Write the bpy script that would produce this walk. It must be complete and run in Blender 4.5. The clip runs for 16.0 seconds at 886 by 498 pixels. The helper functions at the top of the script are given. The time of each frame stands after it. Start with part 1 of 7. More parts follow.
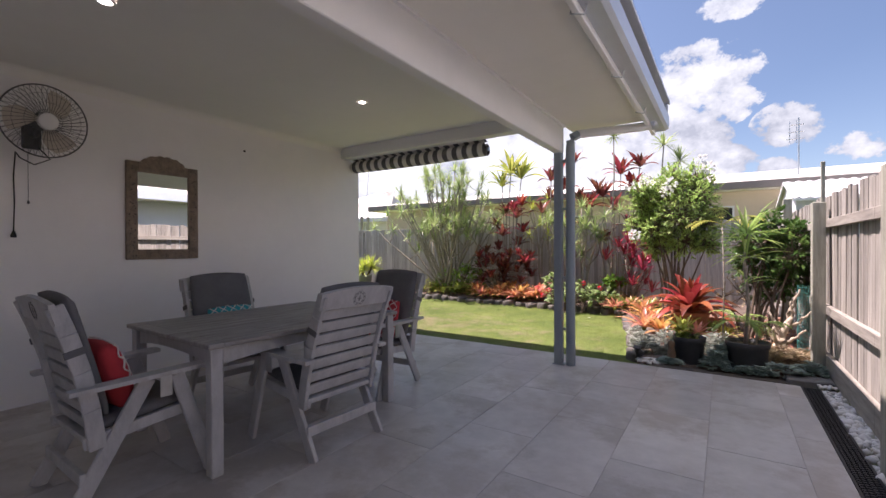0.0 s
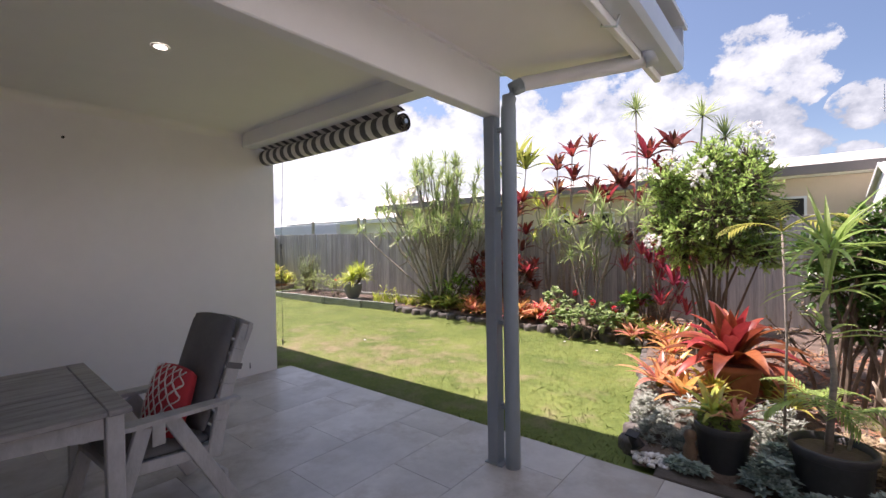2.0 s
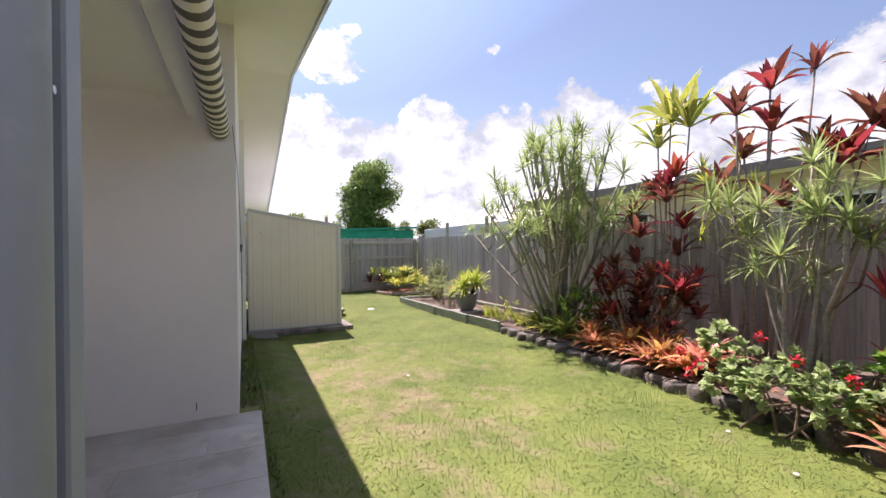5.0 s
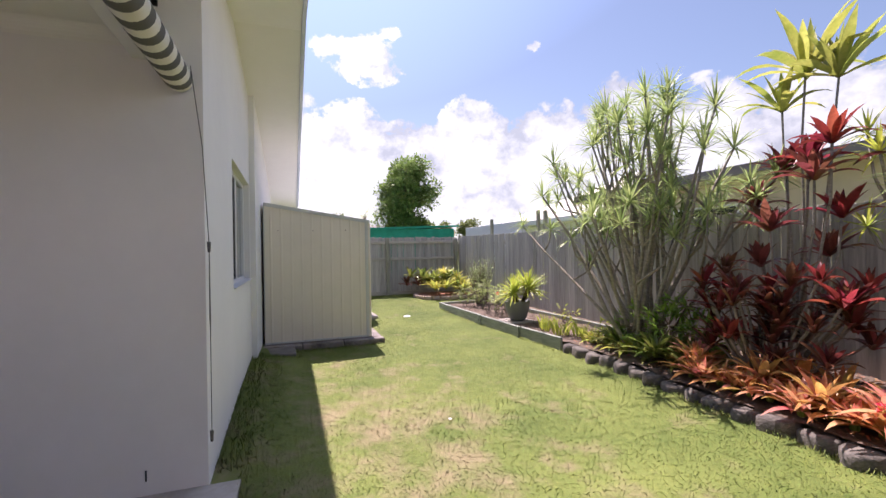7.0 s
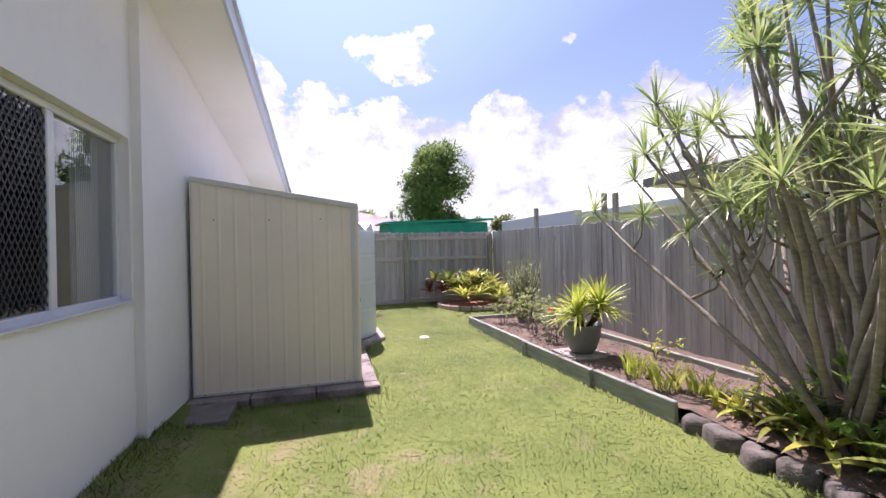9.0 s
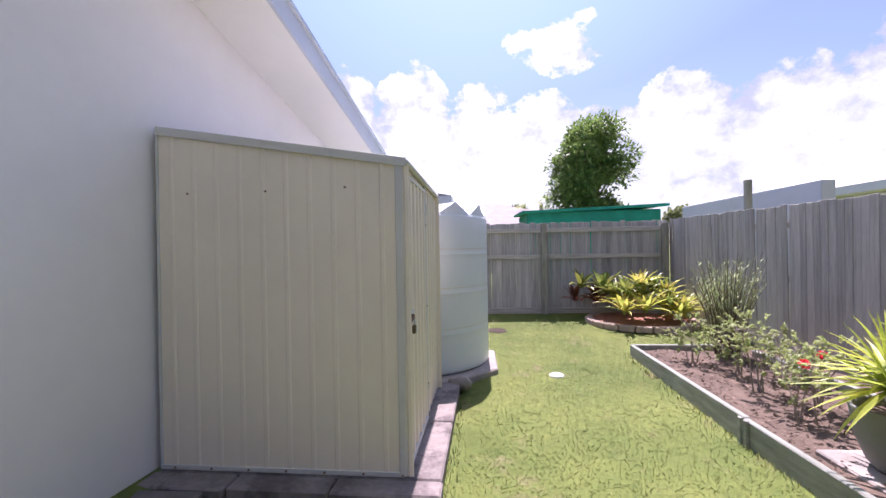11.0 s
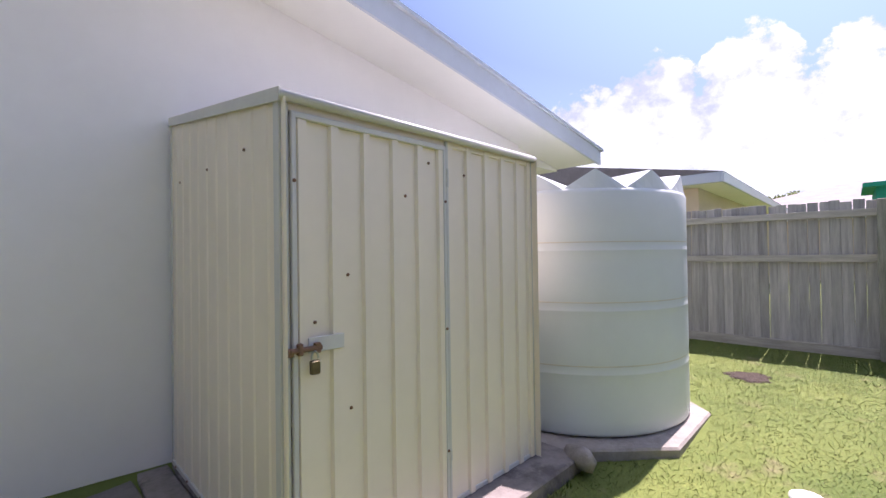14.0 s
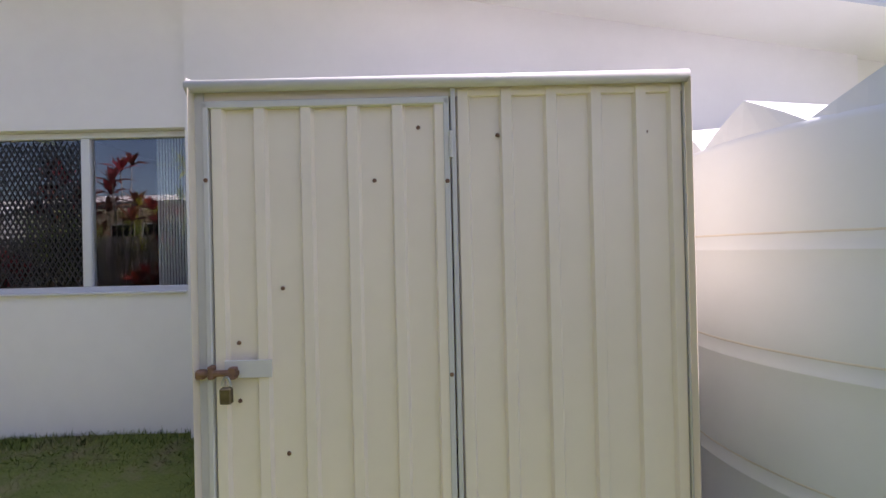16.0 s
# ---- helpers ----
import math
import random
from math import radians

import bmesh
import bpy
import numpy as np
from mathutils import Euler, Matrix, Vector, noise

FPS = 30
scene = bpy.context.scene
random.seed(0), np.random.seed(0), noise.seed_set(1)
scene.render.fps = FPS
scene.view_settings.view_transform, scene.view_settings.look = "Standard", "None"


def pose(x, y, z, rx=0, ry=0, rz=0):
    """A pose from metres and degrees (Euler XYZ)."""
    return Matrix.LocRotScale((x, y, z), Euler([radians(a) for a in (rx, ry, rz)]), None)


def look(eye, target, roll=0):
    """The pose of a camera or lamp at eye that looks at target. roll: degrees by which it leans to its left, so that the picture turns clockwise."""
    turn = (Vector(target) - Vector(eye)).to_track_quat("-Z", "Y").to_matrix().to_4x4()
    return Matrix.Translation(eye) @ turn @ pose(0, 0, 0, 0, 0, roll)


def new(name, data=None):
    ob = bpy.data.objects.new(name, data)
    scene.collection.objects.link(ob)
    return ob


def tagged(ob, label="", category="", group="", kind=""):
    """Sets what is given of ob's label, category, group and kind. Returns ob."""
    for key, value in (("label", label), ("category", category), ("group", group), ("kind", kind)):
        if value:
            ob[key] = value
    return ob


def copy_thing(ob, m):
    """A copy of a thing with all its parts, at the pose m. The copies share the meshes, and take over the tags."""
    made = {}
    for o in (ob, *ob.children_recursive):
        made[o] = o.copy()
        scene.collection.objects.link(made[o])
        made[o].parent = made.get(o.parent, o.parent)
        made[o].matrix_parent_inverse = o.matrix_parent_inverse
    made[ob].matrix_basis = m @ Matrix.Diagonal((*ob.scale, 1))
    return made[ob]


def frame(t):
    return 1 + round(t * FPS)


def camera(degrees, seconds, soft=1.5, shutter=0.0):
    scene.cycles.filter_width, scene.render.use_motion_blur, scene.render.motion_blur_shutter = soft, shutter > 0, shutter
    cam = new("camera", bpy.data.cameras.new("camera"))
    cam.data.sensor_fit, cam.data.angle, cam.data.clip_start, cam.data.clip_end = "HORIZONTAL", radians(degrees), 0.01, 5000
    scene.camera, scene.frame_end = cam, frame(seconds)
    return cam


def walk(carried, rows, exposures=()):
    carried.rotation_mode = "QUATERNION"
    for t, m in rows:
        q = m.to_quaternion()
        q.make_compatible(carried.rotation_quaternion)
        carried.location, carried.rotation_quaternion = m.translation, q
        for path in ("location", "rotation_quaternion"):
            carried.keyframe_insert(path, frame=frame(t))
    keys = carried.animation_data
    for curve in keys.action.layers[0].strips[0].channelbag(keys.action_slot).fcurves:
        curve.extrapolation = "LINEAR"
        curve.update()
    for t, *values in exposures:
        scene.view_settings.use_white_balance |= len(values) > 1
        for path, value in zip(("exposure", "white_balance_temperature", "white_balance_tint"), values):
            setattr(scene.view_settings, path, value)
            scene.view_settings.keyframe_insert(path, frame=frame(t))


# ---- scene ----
cam = camera(91.9, 16.0)
PATH = [
    (0, (-0.087, -0.059, 1.316), (-1.139, 1.642, 1.306), -0.2),
    (0.5, (-0.002, 0.321, 1.362), (-1.026, 2.038, 1.353), -0.3),
    (1, (0.008, 0.911, 1.395), (-1.008, 2.633, 1.383), -0.5),
    (1.5, (0.026, 1.513, 1.467), (-1.022, 3.216, 1.452), -0.7),
    (2, (0.023, 2.186, 1.5), (-1.207, 3.764, 1.479), -0.9),
    (2.5, (-0.012, 2.806, 1.487), (-1.397, 4.25, 1.468), -1.1),
    (3, (-0.04, 3.504, 1.456), (-1.571, 4.791, 1.446), -1.3),
    (3.5, (-0.137, 4.078, 1.467), (-1.781, 5.217, 1.454), -1.2),
    (4, (-0.254, 4.542, 1.473), (-1.992, 5.532, 1.465), -1.2),
    (6.5, (-1.296, 5.316, 1.408), (-3.127, 6.12, 1.425), -0.9),
    (7, (-1.756, 5.505, 1.447), (-3.623, 6.221, 1.46), -1.1),
    (7.5, (-2.258, 5.73, 1.469), (-4.133, 6.426, 1.475), -1.1),
    (8, (-2.879, 6.017, 1.49), (-4.76, 6.699, 1.49), -1.1),
    (10.5, (-5.885, 7.113, 1.46), (-7.883, 7.213, 1.463), -1.1),
    (11, (-6.367, 7.355, 1.444), (-8.361, 7.206, 1.443), -1.0),
    (11.5, (-6.791, 7.634, 1.397), (-8.744, 7.203, 1.417), -1.3),
    (12, (-7.212, 7.938, 1.413), (-9.077, 7.217, 1.424), -1.0),
    (12.5, (-7.521, 8.189, 1.413), (-9.279, 7.236, 1.42), -0.8),
    (13, (-7.81, 8.357, 1.386), (-9.452, 7.215, 1.407), -1.1),
    (13.5, (-8.029, 8.442, 1.378), (-9.576, 7.174, 1.402), -1.0),
    (14, (-8.233, 8.486, 1.368), (-9.676, 7.101, 1.391), -0.8),
    (14.5, (-8.492, 8.497, 1.355), (-9.774, 6.962, 1.386), -0.9),
    (15, (-8.894, 8.472, 1.362), (-9.903, 6.745, 1.381), -0.7),
    (15.5, (-9.34, 8.455, 1.381), (-9.986, 6.562, 1.398), -0.9),
    (16, (-9.795, 8.413, 1.402), (-9.843, 6.414, 1.41), -1.3),
]
walk(cam, [(t, look(eye, target, roll)) for t, eye, target, roll in PATH],
     exposures=[(0.0, 2.40, 6480, 31), (3.0, 2.38, 6600, 31), (7.0, 2.28, 6500, 35), (11.0, 2.32, 6100, 41), (14.0, 2.37, 6250, 37), (16.0, 2.36, 6350, 38)])

# ---- sky, clouds and sun ----
SUN_WAY = Vector((1.03, 0.0, -2.05))
world = bpy.data.worlds.new("sky")
scene.world = world
world.use_nodes = True
wn, wl = world.node_tree.nodes, world.node_tree.links
wn.clear()
sky = wn.new("ShaderNodeTexSky")
sky.sky_type, sky.sun_disc = "NISHITA", False
sky.sun_elevation = radians(62.8)
sky.sun_rotation = math.atan2(-SUN_WAY.x, -SUN_WAY.y)
sky.air_density, sky.dust_density, sky.ozone_density = 1.0, 0.15, 2.6


def wnode(kind, **inputs):
    n = wn.new(kind)
    for k, v in inputs.items():
        n.inputs[k].default_value = v
    return n


def wmath(op, a, b=0.0, clamp=False):
    n = wn.new("ShaderNodeMath")
    n.operation, n.use_clamp = op, clamp
    for k, v in ((0, a), (1, b)):
        if hasattr(v, "links"):
            wl.new(v, n.inputs[k])
        else:
            n.inputs[k].default_value = v
    return n.outputs[0]


wtc = wn.new("ShaderNodeTexCoord")
wsep = wn.new("ShaderNodeSeparateXYZ")
wl.new(wtc.outputs["Generated"], wsep.inputs[0])


def cloud_noise(scale, detail, rough, stretch, shift):
    mp = wn.new("ShaderNodeMapping")
    mp.inputs["Scale"].default_value = (1, 1, stretch)
    mp.inputs["Location"].default_value = shift
    wl.new(wtc.outputs["Generated"], mp.inputs["Vector"])
    n = wn.new("ShaderNodeTexNoise")
    n.inputs["Scale"].default_value, n.inputs["Detail"].default_value, n.inputs["Roughness"].default_value = scale, detail, rough
    wl.new(mp.outputs[0], n.inputs["Vector"])
    return n.outputs["Fac"]


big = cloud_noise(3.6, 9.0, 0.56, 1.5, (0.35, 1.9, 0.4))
shade = cloud_noise(7.0, 6.0, 0.55, 1.4, (4.0, 1.0, 2.2))
# clouds high overhead, out of view, added to lift the light in shaded places
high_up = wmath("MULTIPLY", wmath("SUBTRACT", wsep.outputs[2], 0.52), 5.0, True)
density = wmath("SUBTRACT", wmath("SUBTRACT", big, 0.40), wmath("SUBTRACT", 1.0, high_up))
fine = cloud_noise(17.0, 7.0, 0.62, 1.25, (1.2, 0.4, 5.0))


def cumulus(az, el, wide, high, body=0.75, rag=2.4):
    """One heap of cloud at a bearing and height, in degrees."""
    a, e = radians(az), radians(el)
    c = Vector((-math.sin(a) * math.cos(e), math.cos(a) * math.cos(e), math.sin(e)))
    t = Vector((-math.cos(a), -math.sin(a), 0))
    total = None
    for axis, size in ((t, wide), (c.cross(t), high)):
        dot = wn.new("ShaderNodeVectorMath")
        dot.operation = "DOT_PRODUCT"
        wl.new(wtc.outputs["Generated"], dot.inputs[0])
        dot.inputs[1].default_value = axis / math.sin(radians(size))
        sq = wmath("POWER", wmath("ABSOLUTE", wmath("SUBTRACT", dot.outputs["Value"], axis.dot(c) / math.sin(radians(size)))), 2.0)
        total = sq if total is None else wmath("ADD", total, sq)
    ahead = wn.new("ShaderNodeVectorMath")
    ahead.operation = "DOT_PRODUCT"
    wl.new(wtc.outputs["Generated"], ahead.inputs[0])
    ahead.inputs[1].default_value = c
    heap = wmath("MULTIPLY", wmath("SUBTRACT", 1.0, total, True), wmath("GREATER_THAN", ahead.outputs["Value"], 0.0))
    clear_of = wmath("SUBTRACT", 1.0, wmath("MULTIPLY", heap, 5.0, True))
    return wmath("SUBTRACT", wmath("ADD", wmath("SUBTRACT", wmath("MULTIPLY", heap, body), clear_of), wmath("MULTIPLY", wmath("SUBTRACT", fine, 0.5), rag)), 0.30)


# a bank along the horizon, piled higher in places; then single heaps
for az, top in ((4, 17), (11, 20), (18, 20), (27, 18), (37, 18), (46, 20), (55, 18), (65, 19), (73, 16), (81, 18.5), (89, 20), (98, 23), (107, 22), (115, 19), (126, 15)):
    density = wmath("MAXIMUM", density, cumulus(az, 5.0, 8.5, top - 2.0, 1.5, 2.0))
for az, el, wide, high in ((1.0, 17.5, 7.2, 5.6), (4.5, 14.0, 5.0, 4.5), (-7.2, 12.4, 3.8, 2.8), (-2.0, 25.0, 3.6, 1.8), (-1.8, 9.4, 3.6, 2.2), (-6.3, 8.0, 2.8, 1.5), (-12.8, 9.4, 3.2, 1.8), (78.5, 24.0, 6.2, 3.6), (83.0, 25.4, 3.6, 2.2), (75.5, 27.0, 1.8, 1.0), (56.6, 25.0, 1.4, 0.9)):
    density = wmath("MAXIMUM", density, cumulus(az, el, wide, high))
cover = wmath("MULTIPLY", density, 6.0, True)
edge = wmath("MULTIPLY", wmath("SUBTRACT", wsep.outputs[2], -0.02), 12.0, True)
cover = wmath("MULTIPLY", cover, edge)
# towards the sun the haze and the clouds grow brighter
towards = wn.new("ShaderNodeVectorMath")
towards.operation = "DOT_PRODUCT"
wl.new(wtc.outputs["Generated"], towards.inputs[0])
towards.inputs[1].default_value = -SUN_WAY.normalized()


def by_sun(stops):
    r = wn.new("ShaderNodeValToRGB")
    els = r.color_ramp.elements
    while len(els) < len(stops):
        els.new(0.5)
    for e, (p, c) in zip(els, stops):
        e.position, e.color = p, (*c, 1)
    wl.new(towards.outputs["Value"], r.inputs[0])
    return r.outputs[0]


def wmul(a, b):
    n = wn.new("ShaderNodeMixRGB")
    n.blend_type = "MULTIPLY"
    n.inputs[0].default_value = 1.0
    wl.new(a, n.inputs[1])
    wl.new(b, n.inputs[2])
    return n.outputs[0]


cloud_col = wn.new("ShaderNodeMixRGB")
cloud_col.inputs[1].default_value, cloud_col.inputs[2].default_value = (1.45, 1.64, 1.80, 1), (2.58, 2.80, 2.80, 1)
wl.new(wmath("MULTIPLY", wmath("SUBTRACT", wmath("ADD", wmath("ADD", shade, wmath("MULTIPLY", fine, 0.7)), wmath("MULTIPLY", density, 0.35)), 0.80), 2.6, True), cloud_col.inputs[0])
wmix = wn.new("ShaderNodeMixRGB")
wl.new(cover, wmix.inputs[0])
wl.new(wmul(sky.outputs[0], by_sun(((0.2, (0.28, 0.28, 0.26)), (0.7, (0.41, 0.37, 0.315)), (1.0, (0.85, 0.80, 0.72))))), wmix.inputs[1])
# the 0.9 stop brightens the unseen overhead clouds for more fill
wl.new(wmul(cloud_col.outputs[0], by_sun(((0.2, (0.66, 0.68, 0.68)), (0.7, (0.88, 0.91, 0.91)), (0.9, (1.35, 1.39, 1.39))))), wmix.inputs[2])
wbg = wnode("ShaderNodeBackground", Strength=0.105)
wl.new(wmix.outputs[0], wbg.inputs[0])
wout = wn.new("ShaderNodeOutputWorld")
wl.new(wbg.outputs[0], wout.inputs[0])

sun = new("sun", bpy.data.lights.new("sun", "SUN"))
sun.data.energy, sun.data.angle, sun.data.color = 2.05, radians(0.55), (1.0, 0.95, 0.86)
sun.matrix_world = look((-20, -2, 40), Vector((-20, -2, 40)) + SUN_WAY)


# ---- materials ----
def M(name, col, rough=0.6, metal=0.0, var=0.15, scale=5.0, col2=None, bump=0.15, bscale=60.0, stretch=(1, 1, 1), rnd=0.0, isl=0.0,
      hue=0.0, spec=0.4, leaf=0.0, spots=None, coat=0.0, dist=0.01):
    """Procedural surface: two scales of noise between two tones, fine relief, random tone per object (rnd) or per island (isl)."""
    m = bpy.data.materials.new(name)
    m.use_nodes = True
    nt = m.node_tree
    N, L = nt.nodes, nt.links
    b = N["Principled BSDF"]
    b.inputs["Roughness"].default_value, b.inputs["Metallic"].default_value = rough, metal
    b.inputs["Specular IOR Level"].default_value = spec
    b.inputs["Coat Weight"].default_value = coat
    tc = N.new("ShaderNodeTexCoord")
    mp = N.new("ShaderNodeMapping")
    mp.inputs["Scale"].default_value = stretch
    L.new(tc.outputs["Object"], mp.inputs["Vector"])
    info = N.new("ShaderNodeObjectInfo")
    if rnd:
        sc = N.new("ShaderNodeVectorMath")
        sc.operation = "SCALE"
        sc.inputs[0].default_value = (37.0, 23.0, 51.0)
        L.new(info.outputs["Random"], sc.inputs["Scale"])
        L.new(sc.outputs[0], mp.inputs["Location"])

    def noise_node(s, d, r=0.55):
        n = N.new("ShaderNodeTexNoise")
        n.inputs["Scale"].default_value, n.inputs["Detail"].default_value, n.inputs["Roughness"].default_value = s, d, r
        L.new(mp.outputs[0], n.inputs["Vector"])
        return n.outputs["Fac"]

    n1, n2 = noise_node(scale, 5.0), noise_node(scale * 6.5, 4.0, 0.65)
    lo = [c * (1 - var) for c in col]
    hi = list(col2) if col2 else [min(0.95, c * (1 + var)) for c in col]
    addn = N.new("ShaderNodeMath")
    addn.operation = "ADD"
    half = N.new("ShaderNodeMath")
    half.operation = "MULTIPLY"
    half.inputs[1].default_value = 0.45
    L.new(n2, half.inputs[0])
    L.new(n1, addn.inputs[0])
    L.new(half.outputs[0], addn.inputs[1])
    rmp = N.new("ShaderNodeValToRGB")
    rmp.color_ramp.elements[0].position, rmp.color_ramp.elements[1].position = 0.5, 0.95
    rmp.color_ramp.elements[0].color, rmp.color_ramp.elements[1].color = (*lo, 1), (*hi, 1)
    L.new(addn.outputs[0], rmp.inputs[0])
    out = rmp.outputs[0]
    if spots:
        sn = noise_node(spots[1], 6.0, 0.7)
        if len(spots) > 3:
            cx, cy, rx, ry, gain = spots[3]
            zone = N.new("ShaderNodeMapping")
            zone.inputs["Location"].default_value = (-cx / rx, -cy / ry, 0)
            zone.inputs["Scale"].default_value = (1 / rx, 1 / ry, 0)
            L.new(tc.outputs["Object"], zone.inputs["Vector"])
            far = N.new("ShaderNodeVectorMath")
            far.operation = "LENGTH"
            L.new(zone.outputs[0], far.inputs[0])
            fall = N.new("ShaderNodeMapRange")
            fall.inputs["From Min"].default_value, fall.inputs["From Max"].default_value = 1.0, 0.0
            fall.inputs["To Min"].default_value, fall.inputs["To Max"].default_value = -0.03, gain
            L.new(far.outputs["Value"], fall.inputs["Value"])
            plus = N.new("ShaderNodeMath")
            plus.operation = "ADD"
            L.new(sn, plus.inputs[0])
            L.new(fall.outputs[0], plus.inputs[1])
            sn = plus.outputs[0]
        sr = N.new("ShaderNodeValToRGB")
        sr.color_ramp.elements[0].position, sr.color_ramp.elements[1].position = spots[2], min(1.0, spots[2] + (0.12 if len(spots) == 3 else 0.2))
        L.new(sn, sr.inputs[0])
        mx = N.new("ShaderNodeMixRGB")
        mx.inputs[2].default_value = (*spots[0], 1)
        L.new(sr.outputs[0], mx.inputs[0])
        L.new(out, mx.inputs[1])
        out = mx.outputs[0]
    if rnd or isl:
        hs = N.new("ShaderNodeHueSaturation")
        src = info.outputs["Random"]
        if isl:
            geo = N.new("ShaderNodeNewGeometry")
            src = geo.outputs["Random Per Island"]
        amt = rnd or isl
        mr = N.new("ShaderNodeMapRange")
        mr.inputs["To Min"].default_value, mr.inputs["To Max"].default_value = 1 - amt, 1 + amt
        L.new(src, mr.inputs["Value"])
        L.new(mr.outputs[0], hs.inputs["Value"])
        if hue:
            wh = N.new("ShaderNodeTexWhiteNoise")
            wh.noise_dimensions = "1D"
            L.new(src, wh.inputs["W"])
            mh = N.new("ShaderNodeMapRange")
            mh.inputs["To Min"].default_value, mh.inputs["To Max"].default_value = 0.5 - hue, 0.5 + hue
            L.new(wh.outputs["Value"], mh.inputs["Value"])
            L.new(mh.outputs[0], hs.inputs["Hue"])
        L.new(out, hs.inputs["Color"])
        out = hs.outputs[0]
    L.new(out, b.inputs["Base Color"])
    if bump:
        bp = N.new("ShaderNodeBump")
        bp.inputs["Strength"].default_value, bp.inputs["Distance"].default_value = bump, dist
        L.new(noise_node(bscale, 5.0), bp.inputs["Height"])
        L.new(bp.outputs[0], b.inputs["Normal"])
    if leaf:
        tr = N.new("ShaderNodeBsdfTranslucent")
        L.new(out, tr.inputs["Color"])
        ms = N.new("ShaderNodeMixShader")
        ms.inputs[0].default_value = min(0.5, leaf + 0.08)
        L.new(b.outputs[0], ms.inputs[1])
        L.new(tr.outputs[0], ms.inputs[2])
        L.new(ms.outputs[0], N["Material Output"].inputs["Surface"])
    return m


def glass(name, col=(0.9, 0.95, 0.95), rough=0.0):
    m = bpy.data.materials.new(name)
    m.use_nodes = True
    b = m.node_tree.nodes["Principled BSDF"]
    b.inputs["Base Color"].default_value = (*col, 1)
    b.inputs["Roughness"].default_value = rough
    b.inputs["Transmission Weight"].default_value = 1.0
    b.inputs["IOR"].default_value = 1.9
    return m


def glow(name, col, strength):
    m = bpy.data.materials.new(name)
    m.use_nodes = True
    b = m.node_tree.nodes["Principled BSDF"]
    b.inputs["Emission Color"].default_value = (*col, 1)
    b.inputs["Emission Strength"].default_value = strength
    return m


RENDER = M("wall_render", (0.84, 0.825, 0.815), 0.85, var=0.03, scale=1.2, bump=0.25, bscale=160, dist=0.003)
CEIL = M("ceiling_paint", (0.84, 0.83, 0.79), 0.8, var=0.02, scale=1.0, bump=0.04, bscale=90)
SOFFIT = M("soffit_paint", (0.84, 0.83, 0.78), 0.75, var=0.03, scale=0.8, bump=0.03)
BEAMW = M("beam_paint", (0.84, 0.84, 0.83), 0.55, var=0.03, scale=1.5, bump=0.05)
GREYP = M("grey_paint", (0.28, 0.32, 0.355), 0.5, var=0.08, scale=3, bump=0.05, bscale=80)
PIPEG = M("blue_grey_pipe", (0.36, 0.425, 0.475), 0.45, var=0.08, scale=2, bump=0.04, bscale=60, spots=((0.46, 0.52, 0.56), 3.0, 0.62))
GUTTER = M("gutter_steel", (0.52, 0.57, 0.63), 0.35, var=0.05, scale=2, bump=0.03, spec=0.6)
ROOFM = M("roof_steel", (0.55, 0.56, 0.57), 0.45, var=0.06, scale=0.8, bump=0.03)
TILE = M("stone_tile", (0.48, 0.455, 0.43), 0.36, var=0.2, scale=1.5, col2=(0.57, 0.545, 0.52), bump=0.06, bscale=35, rnd=0.10, spots=((0.38, 0.345, 0.31), 1.7, 0.50))
GROUT = M("grout", (0.42, 0.395, 0.37), 0.9, var=0.2, scale=9)
CONC = M("concrete", (0.32, 0.288, 0.262), 0.9, var=0.25, scale=4, bump=0.3, bscale=50, spots=((0.22, 0.19, 0.17), 5, 0.58))
LAWN = M("lawn_soil", (0.105, 0.156, 0.029), 0.95, var=0.22, scale=1.1, col2=(0.165, 0.20, 0.048), bump=0.3, bscale=70, dist=0.012, spots=((0.235, 0.20, 0.105), 2.3, 0.535, (-5.2, 6.3, 4.6, 2.1, 0.14)))
EARTH = M("soil", (0.135, 0.098, 0.075), 0.95, var=0.35, scale=6, bump=0.6, bscale=45, dist=0.03)
PALING = M("weathered_timber", (0.40, 0.38, 0.355), 0.85, var=0.24, scale=4, bump=0.5, bscale=30, stretch=(7, 7, 0.5), rnd=0.2, dist=0.006)
RAIL = M("weathered_rail", (0.42, 0.39, 0.34), 0.85, var=0.25, scale=4, bump=0.4, bscale=30, stretch=(0.6, 0.6, 6), rnd=0.12, dist=0.006)
POSTW = M("treated_post", (0.33, 0.32, 0.26), 0.85, var=0.3, scale=5, bump=0.4, bscale=30, stretch=(5, 5, 0.6), rnd=0.15)
SHEDC = M("cream_steel", (0.83, 0.75, 0.62), 0.42, var=0.035, scale=1.6, bump=0.02, bscale=12, spec=0.5)
SHEDW = M("pale_trim_steel", (0.60, 0.60, 0.57), 0.4, var=0.05, scale=3, bump=0.02)
TANK = M("tank_plastic", (0.66, 0.71, 0.72), 0.42, var=0.03, scale=1.2, bump=0.02, bscale=25, spec=0.45)
TANKSEAM = M("tank_seam", (0.62, 0.60, 0.52), 0.5, var=0.08, scale=5, bump=0.02)
STEEL = M("galvanised", (0.50, 0.52, 0.53), 0.35, 0.9, var=0.1, scale=12)
RUST = M("rusty_steel", (0.24, 0.14, 0.09), 0.75, 0.4, var=0.35, scale=30, bump=0.3, bscale=150)
BRASS = M("padlock_brass", (0.17, 0.14, 0.085), 0.45, 0.8, var=0.25, scale=30)
BLACK = M("black_plastic", (0.022, 0.022, 0.024), 0.5, var=0.2, scale=8, bump=0.05)
